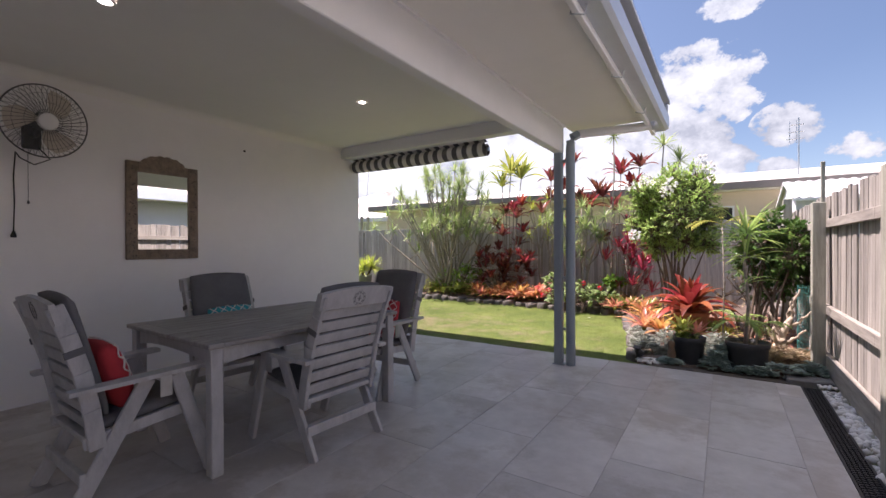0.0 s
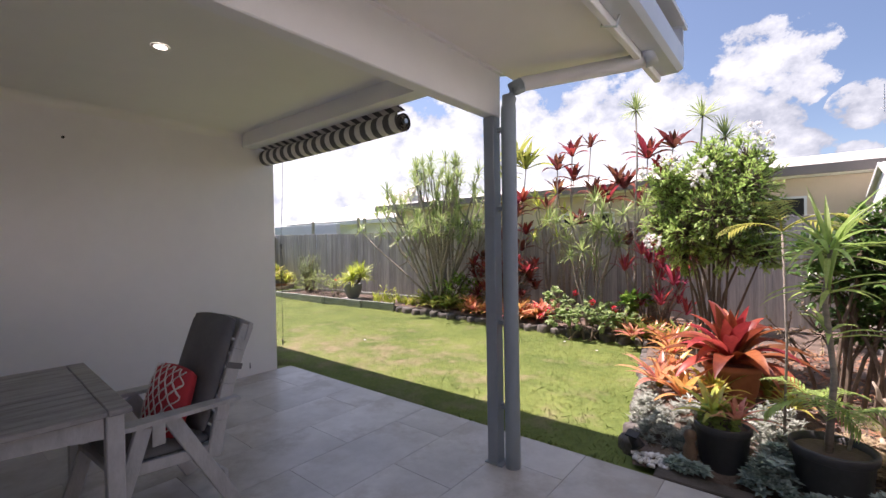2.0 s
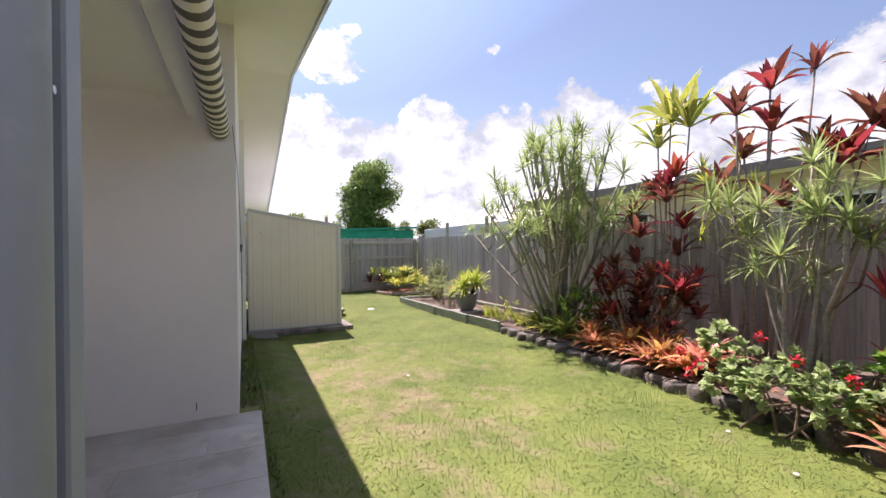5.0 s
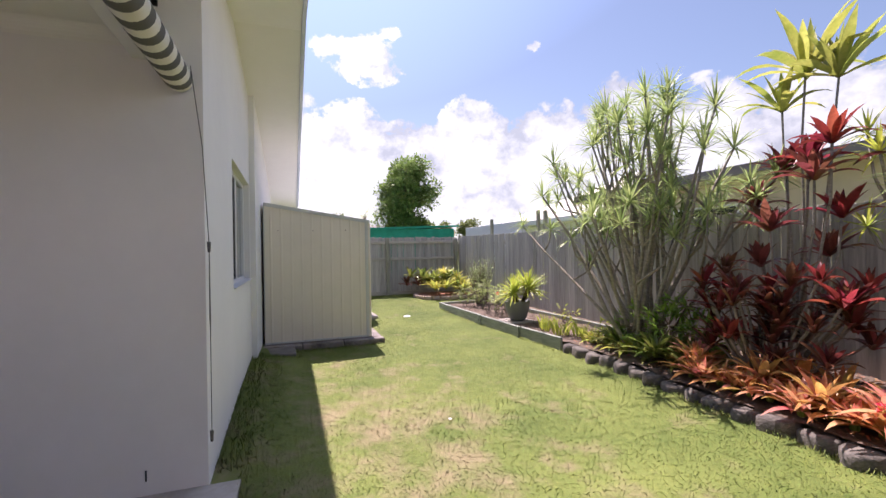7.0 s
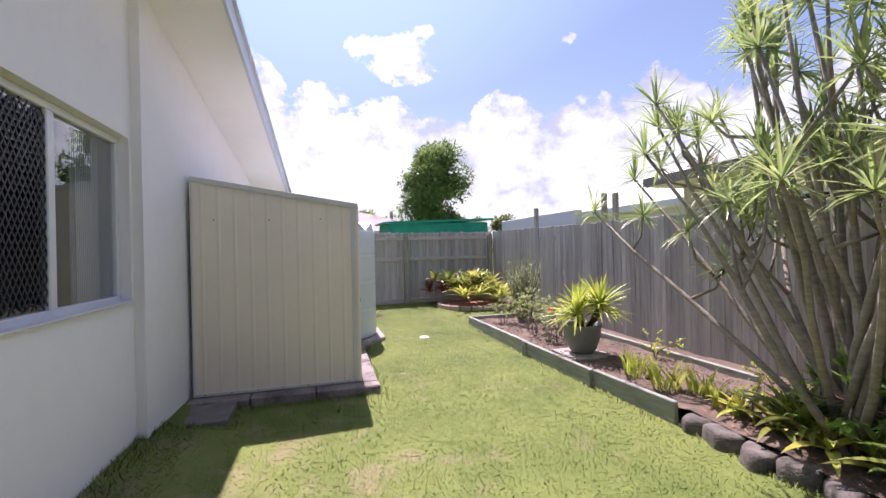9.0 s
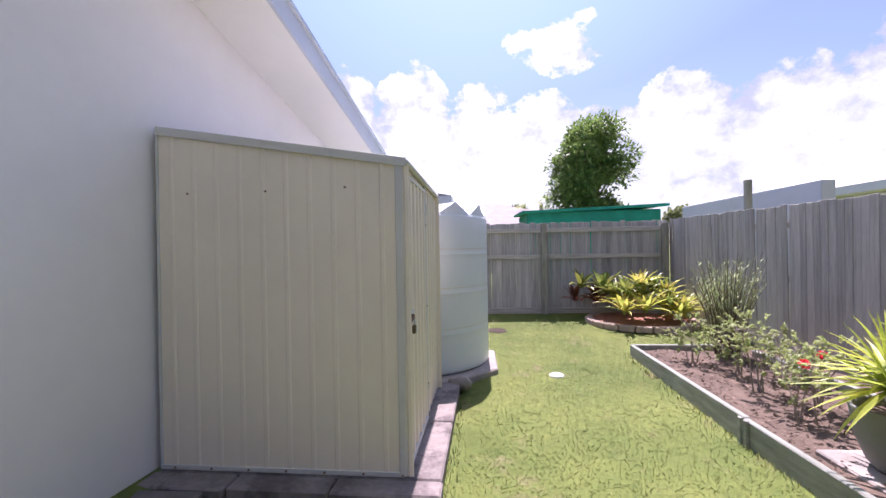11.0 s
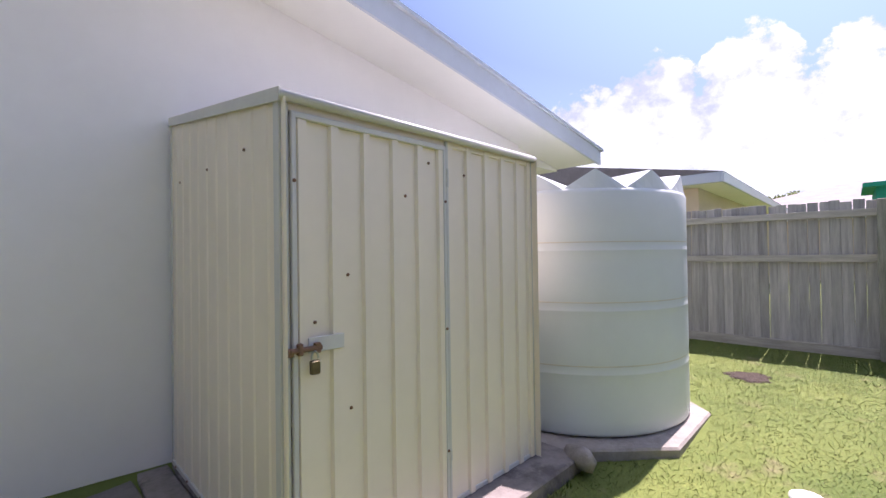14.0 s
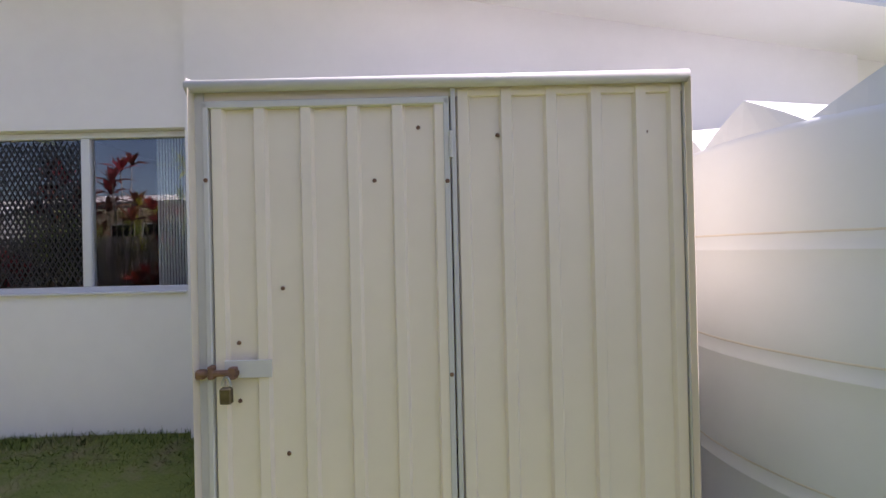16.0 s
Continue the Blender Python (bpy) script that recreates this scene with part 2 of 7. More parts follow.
WHITEP = M("white_plastic", (0.78, 0.78, 0.77), 0.4, var=0.03, scale=4, bump=0.02)
CHAIRW = M("greywashed_timber", (0.46, 0.46, 0.46), 0.62, var=0.14, scale=5, bump=0.25, bscale=30, stretch=(3, 3, 1.2), isl=0.05, spots=((0.30, 0.27, 0.24), 11, 0.66))
TABLEW = M("worn_tabletop", (0.30, 0.285, 0.27), 0.6, var=0.2, scale=5, col2=(0.44, 0.43, 0.42), bump=0.3, bscale=30, stretch=(6, 0.8, 3), isl=0.10)
CUSHION = M("charcoal_fabric", (0.15, 0.15, 0.155), 0.95, var=0.12, scale=6, bump=0.4, bscale=320, dist=0.003)
EMBLEM = M("faded_ink", (0.17, 0.17, 0.175), 0.8)
FANM = M("fan_grey", (0.11, 0.11, 0.11), 0.45, 0.2, var=0.05)
FANB = M("fan_blade", (0.55, 0.49, 0.42), 0.4, var=0.05)
CARVED = M("carved_timber", (0.24, 0.185, 0.14), 0.7, var=0.3, scale=18, bump=0.5, bscale=70)
MIRROR = M("mirror_silver", (0.90, 0.91, 0.91), 0.01, 1.0, var=0.0, bump=0.0)
# near-black: the shade of unlit rooms behind windows is put into the colour
DARK = M("room_shade_black", (0.025, 0.025, 0.027), 0.9, var=0.1)
FRAMEW = M("window_aluminium", (0.70, 0.71, 0.72), 0.35, 0.1, var=0.03, scale=3)
GLASS = glass("window_glass", (0.86, 0.92, 0.92))
PEBBLE = M("white_pebble", (0.70, 0.67, 0.63), 0.6, var=0.1, scale=12, isl=0.12)
STONE = M("edging_stone", (0.085, 0.078, 0.07), 0.9, var=0.35, scale=9, col2=(0.18, 0.16, 0.14), bump=0.6, bscale=40, rnd=0.2, dist=0.02)
MULCH = M("bark_mulch", (0.27, 0.13, 0.075), 0.9, var=0.3, scale=14, bump=0.4, isl=0.45, hue=0.02)
DOWNL = glow("lamp_glow", (1.0, 0.93, 0.80), 3.0)


# ---- mesh helpers ----
class G:
    """Collects vertices and faces of one mesh."""

    def __init__(self):
        self.v, self.f = [], []

    def add(self, verts, faces, m=None):
        k = len(self.v)
        self.v += [tuple(m @ Vector(p)) for p in verts] if m else [tuple(p) for p in verts]
        self.f += [tuple(i + k for i in f) for f in faces]
        return self

    def box(self, a, b, bev=0.0, m=None):
        c = [(a[i] + b[i]) / 2 for i in range(3)]
        h = [abs(b[i] - a[i]) / 2 for i in range(3)]
        e = min(bev, *[x * 0.45 for x in h])
        if e <= 0:
            vs = [(c[0] + sx * h[0], c[1] + sy * h[1], c[2] + sz * h[2]) for sx in (-1, 1) for sy in (-1, 1) for sz in (-1, 1)]
            return self.add(vs, [(0, 1, 3, 2), (4, 6, 7, 5), (0, 4, 5, 1), (2, 3, 7, 6), (0, 2, 6, 4), (1, 5, 7, 3)], m)
        vs, idx = [], {}
        for sx in (-1, 1):
            for sy in (-1, 1):
                for sz in (-1, 1):
                    for ax in range(3):
                        d = [h[0] - e, h[1] - e, h[2] - e]
                        d[ax] = h[ax]
                        idx[sx, sy, sz, ax] = len(vs)
                        vs.append((c[0] + sx * d[0], c[1] + sy * d[1], c[2] + sz * d[2]))
        fs = []
        for ax in range(3):
            o1, o2 = (ax + 1) % 3, (ax + 2) % 3
            for s in (-1, 1):
                ring = []
                for p, q in ((-1, -1), (1, -1), (1, 1), (-1, 1)):
                    k = [0, 0, 0]
                    k[ax], k[o1], k[o2] = s, p, q
                    ring.append(idx[(*k, ax)])
                fs.append(tuple(ring if s > 0 else ring[::-1]))
            for p in (-1, 1):
                for q in (-1, 1):
                    k0, k1 = [0, 0, 0], [0, 0, 0]
                    k0[ax], k1[ax] = -1, 1
                    k0[o1] = k1[o1] = p
                    k0[o2] = k1[o2] = q
                    r = [idx[(*k0, o1)], idx[(*k1, o1)], idx[(*k1, o2)], idx[(*k0, o2)]]
                    fs.append(tuple(r if p * q < 0 else r[::-1]))
        for sx in (-1, 1):
            for sy in (-1, 1):
                for sz in (-1, 1):
                    r = [idx[sx, sy, sz, 0], idx[sx, sy, sz, 1], idx[sx, sy, sz, 2]]
                    fs.append(tuple(r if sx * sy * sz > 0 else r[::-1]))
        return self.add(vs, fs, m)

    def beam(self, p, q, w, h, bev=0.004, up=(0, 0, 1)):
        """A bar of section w x h from p to q."""
        p, q = Vector(p), Vector(q)
        d = (q - p).normalized()
        s = d.cross(Vector(up))
        s = s.normalized() if s.length > 1e-4 else Vector((1, 0, 0))
        u = s.cross(d)
        m = Matrix((s, d, u)).transposed().to_4x4()
        m.translation = p
        return self.box((-w / 2, 0, -h / 2), (w / 2, (q - p).length, h / 2), bev, m)

    def tube(self, pts, radii, n=8, caps=True):
        pts = [Vector(p) for p in pts]
        if not hasattr(radii, "__len__"):
            radii = [radii] * len(pts)
        vs, fs = [], []
        ref = Vector((0.13, 0.31, 0.94)).normalized()
        for i, p in enumerate(pts):
            d = (pts[min(i + 1, len(pts) - 1)] - pts[max(i - 1, 0)]).normalized()
            a = d.cross(ref if abs(d.dot(ref)) < 0.95 else Vector((1, 0, 0))).normalized()
            b = d.cross(a)
            for k in range(n):
                t = 2 * math.pi * k / n
                vs.append(p + (a * math.cos(t) + b * math.sin(t)) * radii[i])
        for i in range(len(pts) - 1):
            for k in range(n):
                k2 = (k + 1) % n
                fs.append((i * n + k, i * n + k2, (i + 1) * n + k2, (i + 1) * n + k))
        if caps:
            fs.append(tuple(range(n))[::-1])
            fs.append(tuple(range((len(pts) - 1) * n, len(pts) * n)))
        return self.add(vs, fs)

    def lathe(self, prof, n=24, m=None, wob=None):
        vs, fs = [], []
        for r, z in prof:
            for k in range(n):
                t = 2 * math.pi * k / n
                rr = r * (wob(t) if wob else 1)
                vs.append((rr * math.cos(t), rr * math.sin(t), z))
        for i in range(len(prof) - 1):
            for k in range(n):
                k2 = (k + 1) % n
                fs.append((i * n + k, i * n + k2, (i + 1) * n + k2, (i + 1) * n + k))
        return self.add(vs, fs, m)

    def blade(self, base, way, length, width, droop=0.5, seg=4, fold=0.25, tip=0.02, peak=0.35):
        """One strap leaf that springs from base along way, bends down, and is folded along its middle."""
        p, d = Vector(base), Vector(way).normalized()
        side = d.cross(Vector((0, 0, 1)))
        side = side.normalized() if side.length > 1e-3 else Vector((1, 0, 0))
        vs, fs = [], []
        step = length / seg
        for i in range(seg + 1):
            t = i / seg
            w = width * (0.45 + 0.55 * t / peak if t < peak else max(tip, 1 - ((t - peak) / (1 - peak)) ** 1.6))
            up = side.cross(d)
            vs += [p - side * w / 2 + up * w * fold, p, p + side * w / 2 + up * w * fold]
            d = (d + Vector((0, 0, -droop / seg * (0.4 + t)))).normalized()
            p = p + d * step
        for i in range(seg):
            a = i * 3
            fs += [(a, a + 1, a + 4, a + 3), (a + 1, a + 2, a + 5, a + 4)]
        return self.add(vs, fs)

    def mesh(self, name, mat, smooth=False):
        me = bpy.data.meshes.new(name)
        me.from_pydata([tuple(p) for p in self.v], [], self.f)
        me.materials.append(mat)
        if smooth:
            me.polygons.foreach_set("use_smooth", [True] * len(me.polygons))
        me.update()
        return me


def part(name, g, mat, parent=None, label="", smooth=False):
    """One mesh object under a thing or a part."""
    ob = new(name, g.mesh(name, mat, smooth) if isinstance(g, G) else g)
    ob.parent = parent
    if label:
        tagged(ob, label)
    return ob


def thing(name, label, category, at=(0, 0, 0), rz=0.0, group="", kind=""):
    ob = new(name)
    ob.empty_display_size = 0.1
    ob.matrix_basis = pose(*at, 0, 0, rz)
    return tagged(ob, label, category, group, kind)


def solid(name, g, mat, label, category, group="", kind="structure", smooth=False):
    """A piece of the setting, or a thing of one mesh."""
    return tagged(part(name, g, mat, None, "", smooth), label, category, group, kind)


def lawn_z(x, y):
    t = min(1.0, max(0.0, (-10.5 - x) / 4.7))
    foot = 0.15 * math.exp(-((x + 7.6) / 2.4) ** 2 - ((y - 5.1) / 0.5) ** 2)
    return foot - 0.06 + 0.16 * t * t * (3 - 2 * t) + 0.008 * math.sin(x * 1.7 + y) * math.cos(y * 1.3)


# ---- ground ----
def ground_sheet():
    xs = [-400, -150, -60, -30, -20, -17] + [-16 + 0.35 * i for i in range(52)] + [3, 6, 12, 30, 80, 200, 400]
    ys = [-400, -150, -60, -25, -12, -6, -3, 0, 2, 4] + [4.8 + 0.35 * i for i in range(20)] + [12.5, 15, 20, 30, 60, 150, 400]
    g = G()
    g.add([(x, y, lawn_z(x, y)) for x in xs for y in ys],
          [(i * len(ys) + j, (i + 1) * len(ys) + j, (i + 1) * len(ys) + j + 1, i * len(ys) + j + 1) for i in range(len(xs) - 1) for j in range(len(ys) - 1)])
    return solid("ground", g, LAWN, "green lawn with dry straw-coloured patches", "lawn", smooth=True)


ground_sheet()
WALL_X, YARD_Y, PROUD_Y, EAST_Y = -4.85, 4.98, 5.05, 5.165
RIDGE_X, RIDGE_Z, SLOPE, BARGE_Y = -6.54, 3.793, 0.165, 5.66
CEIL_Z, WEST_X = 2.814, -12.95


def gable_z(x):
    return RIDGE_Z - SLOPE * abs(x - RIDGE_X)


# patio slab
solid("floor", G().box((WALL_X, -3.2, -0.3), (0.64, EAST_Y, -0.004)), GROUT, "grey grout bed under patio paving", "floor")

# ---- house ----
def gable_wall(name, x0, x1, y, depth, hole=None):
    g = G()
    cuts = sorted({x0, x1, *([RIDGE_X] if x0 < RIDGE_X < x1 else []), *((hole[0], hole[1]) if hole else ())})
    for a, b in zip(cuts, cuts[1:]):
        spans = [(-0.3, None)]
        if hole and a >= hole[0] - 1e-6 and b <= hole[1] + 1e-6:
            spans = [(-0.3, hole[2]), (hole[3], None)]
        for z0, z1 in spans:
            za, zb = (z1, z1) if z1 is not None else (gable_z(a) + 0.03, gable_z(b) + 0.03)
            vs = [(a, y, z0), (b, y, z0), (b, y, zb), (a, y, za), (a, y - depth, z0), (b, y - depth, z0), (b, y - depth, zb), (a, y - depth, za)]
            g.add(vs, [(0, 3, 2, 1), (4, 5, 6, 7), (0, 1, 5, 4), (3, 7, 6, 2), (0, 4, 7, 3), (1, 2, 6, 5)])
    return solid(name, g, RENDER, "white rendered outside wall of the house", "wall")


WIN = (-7.96, -6.24, 1.135, 2.375)
gable_wall("wall_north", -8.0, WALL_X, YARD_Y, 0.24, WIN)
gable_wall("wall_north_2", WEST_X, -8.002, PROUD_Y, 0.32)
solid("wall_east", G().box((WALL_X - 0.24, -3.2, -0.3), (WALL_X, YARD_Y - 0.24, 3.0)), RENDER, "white rendered patio wall of the house", "wall")
solid("wall_west", G().box((WEST_X, -7.8, -0.3), (WEST_X + 0.24, PROUD_Y - 0.322, 3.0)), RENDER, "white rendered end wall of the house", "wall")
solid("wall_south", G().box((WEST_X, -8.04, -0.3), (1.0, -7.802, 3.0)), RENDER, "white rendered back wall of the house", "wall")
solid("wall_patio_end", G().box((WALL_X + 0.002, -3.44, -0.3), (0.9, -3.202, CEIL_Z)), RENDER, "white rendered wall closing the patio", "wall")

solid("ceiling", G().box((WALL_X, -3.2, CEIL_Z), (-1.562, 4.6, CEIL_Z + 0.08)), CEIL, "smooth off-white patio ceiling", "ceiling")
g = G()
for k in range(6):
    t0, t1 = k / 6 * math.pi / 2, (k + 1) / 6 * math.pi / 2
    r = 0.085
    a = (WALL_X + 0.002 + r - r * math.cos(t0), CEIL_Z - 0.002 - r + r * math.sin(t0))
    b = (WALL_X + 0.002 + r - r * math.cos(t1), CEIL_Z - 0.002 - r + r * math.sin(t1))
    g.add([(a[0], -3.2, a[1]), (b[0], -3.2, b[1]), (b[0], 4.6, b[1]), (a[0], 4.6, a[1])], [(0, 1, 2, 3)])
solid("cornice", g, CEIL, "white coved cornice between wall and ceiling", "cornice", smooth=True)
solid("beam_east", G().box((-1.56, -3.2, 2.363), (-1.468, 4.765, 2.92), 0.006), BEAMW, "white boxed patio beam", "beam")
g = G().box((WALL_X, 4.602, 2.66), (-1.562, 4.76, 2.90), 0.006)
solid("beam_north", g, BEAMW, "grey shaded boxed beam above the awning", "beam")
g = G().box((-1.466, -3.2, 2.67), (-0.62, 5.06, 2.70))
solid("soffit_east", g, SOFFIT, "off-white eave soffit lining", "soffit")
solid("soffit_trim", G().box((-1.468, -3.2, 2.652), (-1.443, 4.765, 2.669)), BEAMW, "thin white bead along the beam", "trim")


def sloped(name, x0, x1, y0, y1, dz, th, mat, label, category):
    g = G()
    cuts = sorted({x0, x1, RIDGE_X}) if x0 < RIDGE_X < x1 else [x0, x1]
    for a, b in zip(cuts, cuts[1:]):
        za, zb = gable_z(a) + dz, gable_z(b) + dz
        vs = [(x, y, z + o) for o in (0, th) for x, z in ((a, za), (b, zb)) for y in (y0, y1)]
        g.add(vs, [(0, 1, 3, 2), (4, 6, 7, 5), (0, 4, 5, 1), (2, 3, 7, 6), (0, 2, 6, 4), (1, 5, 7, 3)])
    return solid(name, g, mat, label, category)


sloped("soffit_north", -14.0, -0.52, YARD_Y, BARGE_Y - 0.03, 0.03, 0.03, SOFFIT, "cream raked gable soffit", "soffit")
sloped("soffit_patio", WALL_X + 0.002, -1.47, 4.762, YARD_Y - 0.002, 0.03, 0.03, SOFFIT, "cream raked soffit over the awning", "soffit")
sloped("barge_board", -14.02, -0.51, BARGE_Y - 0.028, BARGE_Y, 0.0, 0.19, GUTTER, "pale blue-grey metal barge board", "barge board")
sloped("barge_cap", -14.05, -0.49, BARGE_Y - 0.06, BARGE_Y + 0.03, 0.192, 0.035, GUTTER, "pale grey barge capping", "barge cap")
sloped("roof", -14.05, -0.49, -8.3, BARGE_Y - 0.061, 0.195, 0.03, ROOFM, "light grey metal gable roof", "roof")
g = G()
xs = (-13.98, WEST_X - 0.002)
vs = [(x, y, z) for y in (YARD_Y + 0.004, YARD_Y + 0.03) for x, z in ((xs[0], 2.56), (xs[1], 2.56), (xs[1], gable_z(xs[1]) + 0.028), (xs[0], gable_z(xs[0]) + 0.028))]
solid("eave_return", g.add(vs, [(0, 1, 2, 3), (7, 6, 5, 4), (0, 4, 5, 1), (1, 5, 6, 2), (2, 6, 7, 3), (3, 7, 4, 0)]), SOFFIT, "off-white boxed end of the eave", "soffit")
solid("soffit_west", G().box((-13.98, -8.1, 2.56), (WEST_X - 0.002, YARD_Y + 0.002, 2.59)), SOFFIT, "off-white west eave soffit", "soffit")


def gutter_run():
    t = thing("gutter", "pale grey quad gutter along the eave", "gutter", kind="structure")
    prof = [(-0.62, 2.64), (-0.62, 2.88), (-0.605, 2.88), (-0.605, 2.66), (-0.52, 2.655), (-0.505, 2.70), (-0.505, 2.80), (-0.49, 2.81), (-0.48, 2.78), (-0.485, 2.66), (-0.515, 2.64)]
    g = G()
    n = len(prof)
    ya, yb = -3.2, 5.50
    g.add([(x, y, z) for y in (ya, yb) for x, z in prof], [(i, (i + 1) % n, n + (i + 1) % n, n + i) for i in range(n)] + [tuple(range(n)), tuple(range(n, 2 * n))[::-1]])
    part("channel", g, GUTTER, t)
    part("fascia", G().box((-0.66, ya, 2.60), (-0.622, yb - 0.01, 2.72), 0.004), BEAMW, t, "white fascia board")
    for y in (1.3, 2.35, 3.4, 4.45):
        part("bracket", G().tube([(-0.655, y, 2.66), (-0.67, y, 2.60), (-0.60, y + 0.02, 2.585), (-0.585, y + 0.02, 2.64)], 0.006, 6), STEEL, t)
    return t


gutter_run()
# downpipe from the gutter's end, across to the post
g = G().tube([(-1.375, 4.735, 2.47), (-1.36, 4.76, 2.53), (-1.31, 4.80, 2.565), (-0.70, 5.02, 2.60), (-0.60, 5.055, 2.615), (-0.565, 5.07, 2.66), (-0.56, 5.07, 2.74)], 0.047, 14)
riser = G().tube([(-1.38, 4.72, 0.0), (-1.38, 4.72, 2.40), (-1.378, 4.73, 2.47), (-1.36, 4.755, 2.53), (-1.32, 4.795, 2.56)], 0.05, 20)
dp = thing("downpipe", "grey painted round downpipe beside the post", "downpipe", kind="structure")
part("pipe", riser, PIPEG, dp, smooth=True)
part("offset_pipe", g, BEAMW, dp, "white sloping offset pipe", True)
part("outlet_elbow", G().tube([(-0.62, 5.045, 2.61), (-0.575, 5.06, 2.625), (-0.55, 5.07, 2.67), (-0.55, 5.07, 2.73)], 0.056, 14), GUTTER, dp, smooth=True)
for z in (0.38, 0.95, 1.72, 2.25):
    part("clip", G().box((-1.465, 4.70, z), (-1.40, 4.745, z + 0.03), 0.004), GREYP, dp)
    part("screw", G().tube([(-1.445, 4.745, z + 0.015), (-1.445, 4.755, z + 0.015)], 0.008, 8), STEEL, dp)
ps = thing("patio_post", "grey painted square steel patio post", "post", kind="structure")
part("shaft", G().box((-1.555, 4.675, 0.0), (-1.470, 4.762, 2.362), 0.006), GREYP, ps)
part("base_plate", G().box((-1.57, 4.66, 0.0), (-1.435, 4.78, 0.008), 0.002), GREYP, ps)


def window_unit():
    x0, x1, z0, z1 = WIN
    y = YARD_Y - 0.07
    w = thing("window_1", "white aluminium sliding window with a diamond mesh screen", "window", kind="structure")
    f = G()
    for a, b in (((x0, z0), (x1, z0 + 0.05)), ((x0, z1 - 0.05), (x1, z1)), ((x0, z0 + 0.05), (x0 + 0.045, z1 - 0.05)), ((x1 - 0.045, z0 + 0.05), (x1, z1 - 0.05)), ((-7.18, z0 + 0.05), (-7.11, z1 - 0.05))):
        f.box((a[0], y - 0.06, a[1]), (b[0], y, b[1]), 0.006)
    part("window_frame", f, FRAMEW, w)
    part("window_sill", G().box((x0, y, z0 - 0.002), (x1, YARD_Y + 0.025, z0 + 0.012), 0.004), FRAMEW, w)
    for a, b in ((x0 + 0.045, -7.18), (-7.11, x1 - 0.045)):
        p = part("pane", G().box((a, y - 0.035, z0 + 0.05), (b, y - 0.029, z1 - 0.05)), GLASS, w)
        p.visible_shadow = False
    sc = G()
    a, b, c, d = -7.11, x1 - 0.045, z0 + 0.05, z1 - 0.05
    for s in (1, -1):
        k = -2.0
        while k < 3.0:
            pts = []
            for i in range(25):
                xx = a + (b - a) * i / 24
                zz = c + k + s * (xx - a) * 1.75
                if c <= zz <= d:
                    pts.append((xx, zz))
            if len(pts) > 1:
                sc.beam((pts[0][0], y - 0.012, pts[0][1]), (pts[-1][0], y - 0.012, pts[-1][1]), 0.006, 0.009, 0)
            k += 0.075
    part("mesh_screen", sc, BLACK, w, "black diamond security mesh")
    cur = G()
    n = 26
    for i in range(n):
        xa = x0 + 0.05 + 0.3 * i / n
        cur.box((xa, y - 0.13 - 0.02 * (i % 2), z0 + 0.03), (xa + 0.3 / n, y - 0.12 - 0.02 * (i % 2), z1 - 0.03))
    part("blind", cur, WHITEP, w, "pale vertical blind drawn to one side")
    # shallow room box, its dimness painted on as a near-black lining
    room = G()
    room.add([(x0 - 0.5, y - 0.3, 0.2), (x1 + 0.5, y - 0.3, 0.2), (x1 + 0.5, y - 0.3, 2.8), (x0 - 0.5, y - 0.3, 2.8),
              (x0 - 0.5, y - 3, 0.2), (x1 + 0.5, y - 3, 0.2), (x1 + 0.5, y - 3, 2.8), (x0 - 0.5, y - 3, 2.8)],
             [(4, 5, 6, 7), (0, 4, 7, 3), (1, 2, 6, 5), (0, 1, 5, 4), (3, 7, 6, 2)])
    solid("room_lining", room, DARK, "near-black lining standing in for the dim room behind the window", "room")
    return w


window_unit()


# ---- fences ----
def paling_mesh(w, h, seed):
    r = random.Random(seed)
    g = G().box((-w / 2, -0.008, 0), (w / 2, 0.008, h + r.uniform(-0.012, 0.012)), 0.003)
    return g.mesh("paling", PALING)


PAL = [paling_mesh(0.104, 1.8, 3), paling_mesh(0.101, 1.79, 5), paling_mesh(0.098, 1.81, 8)]


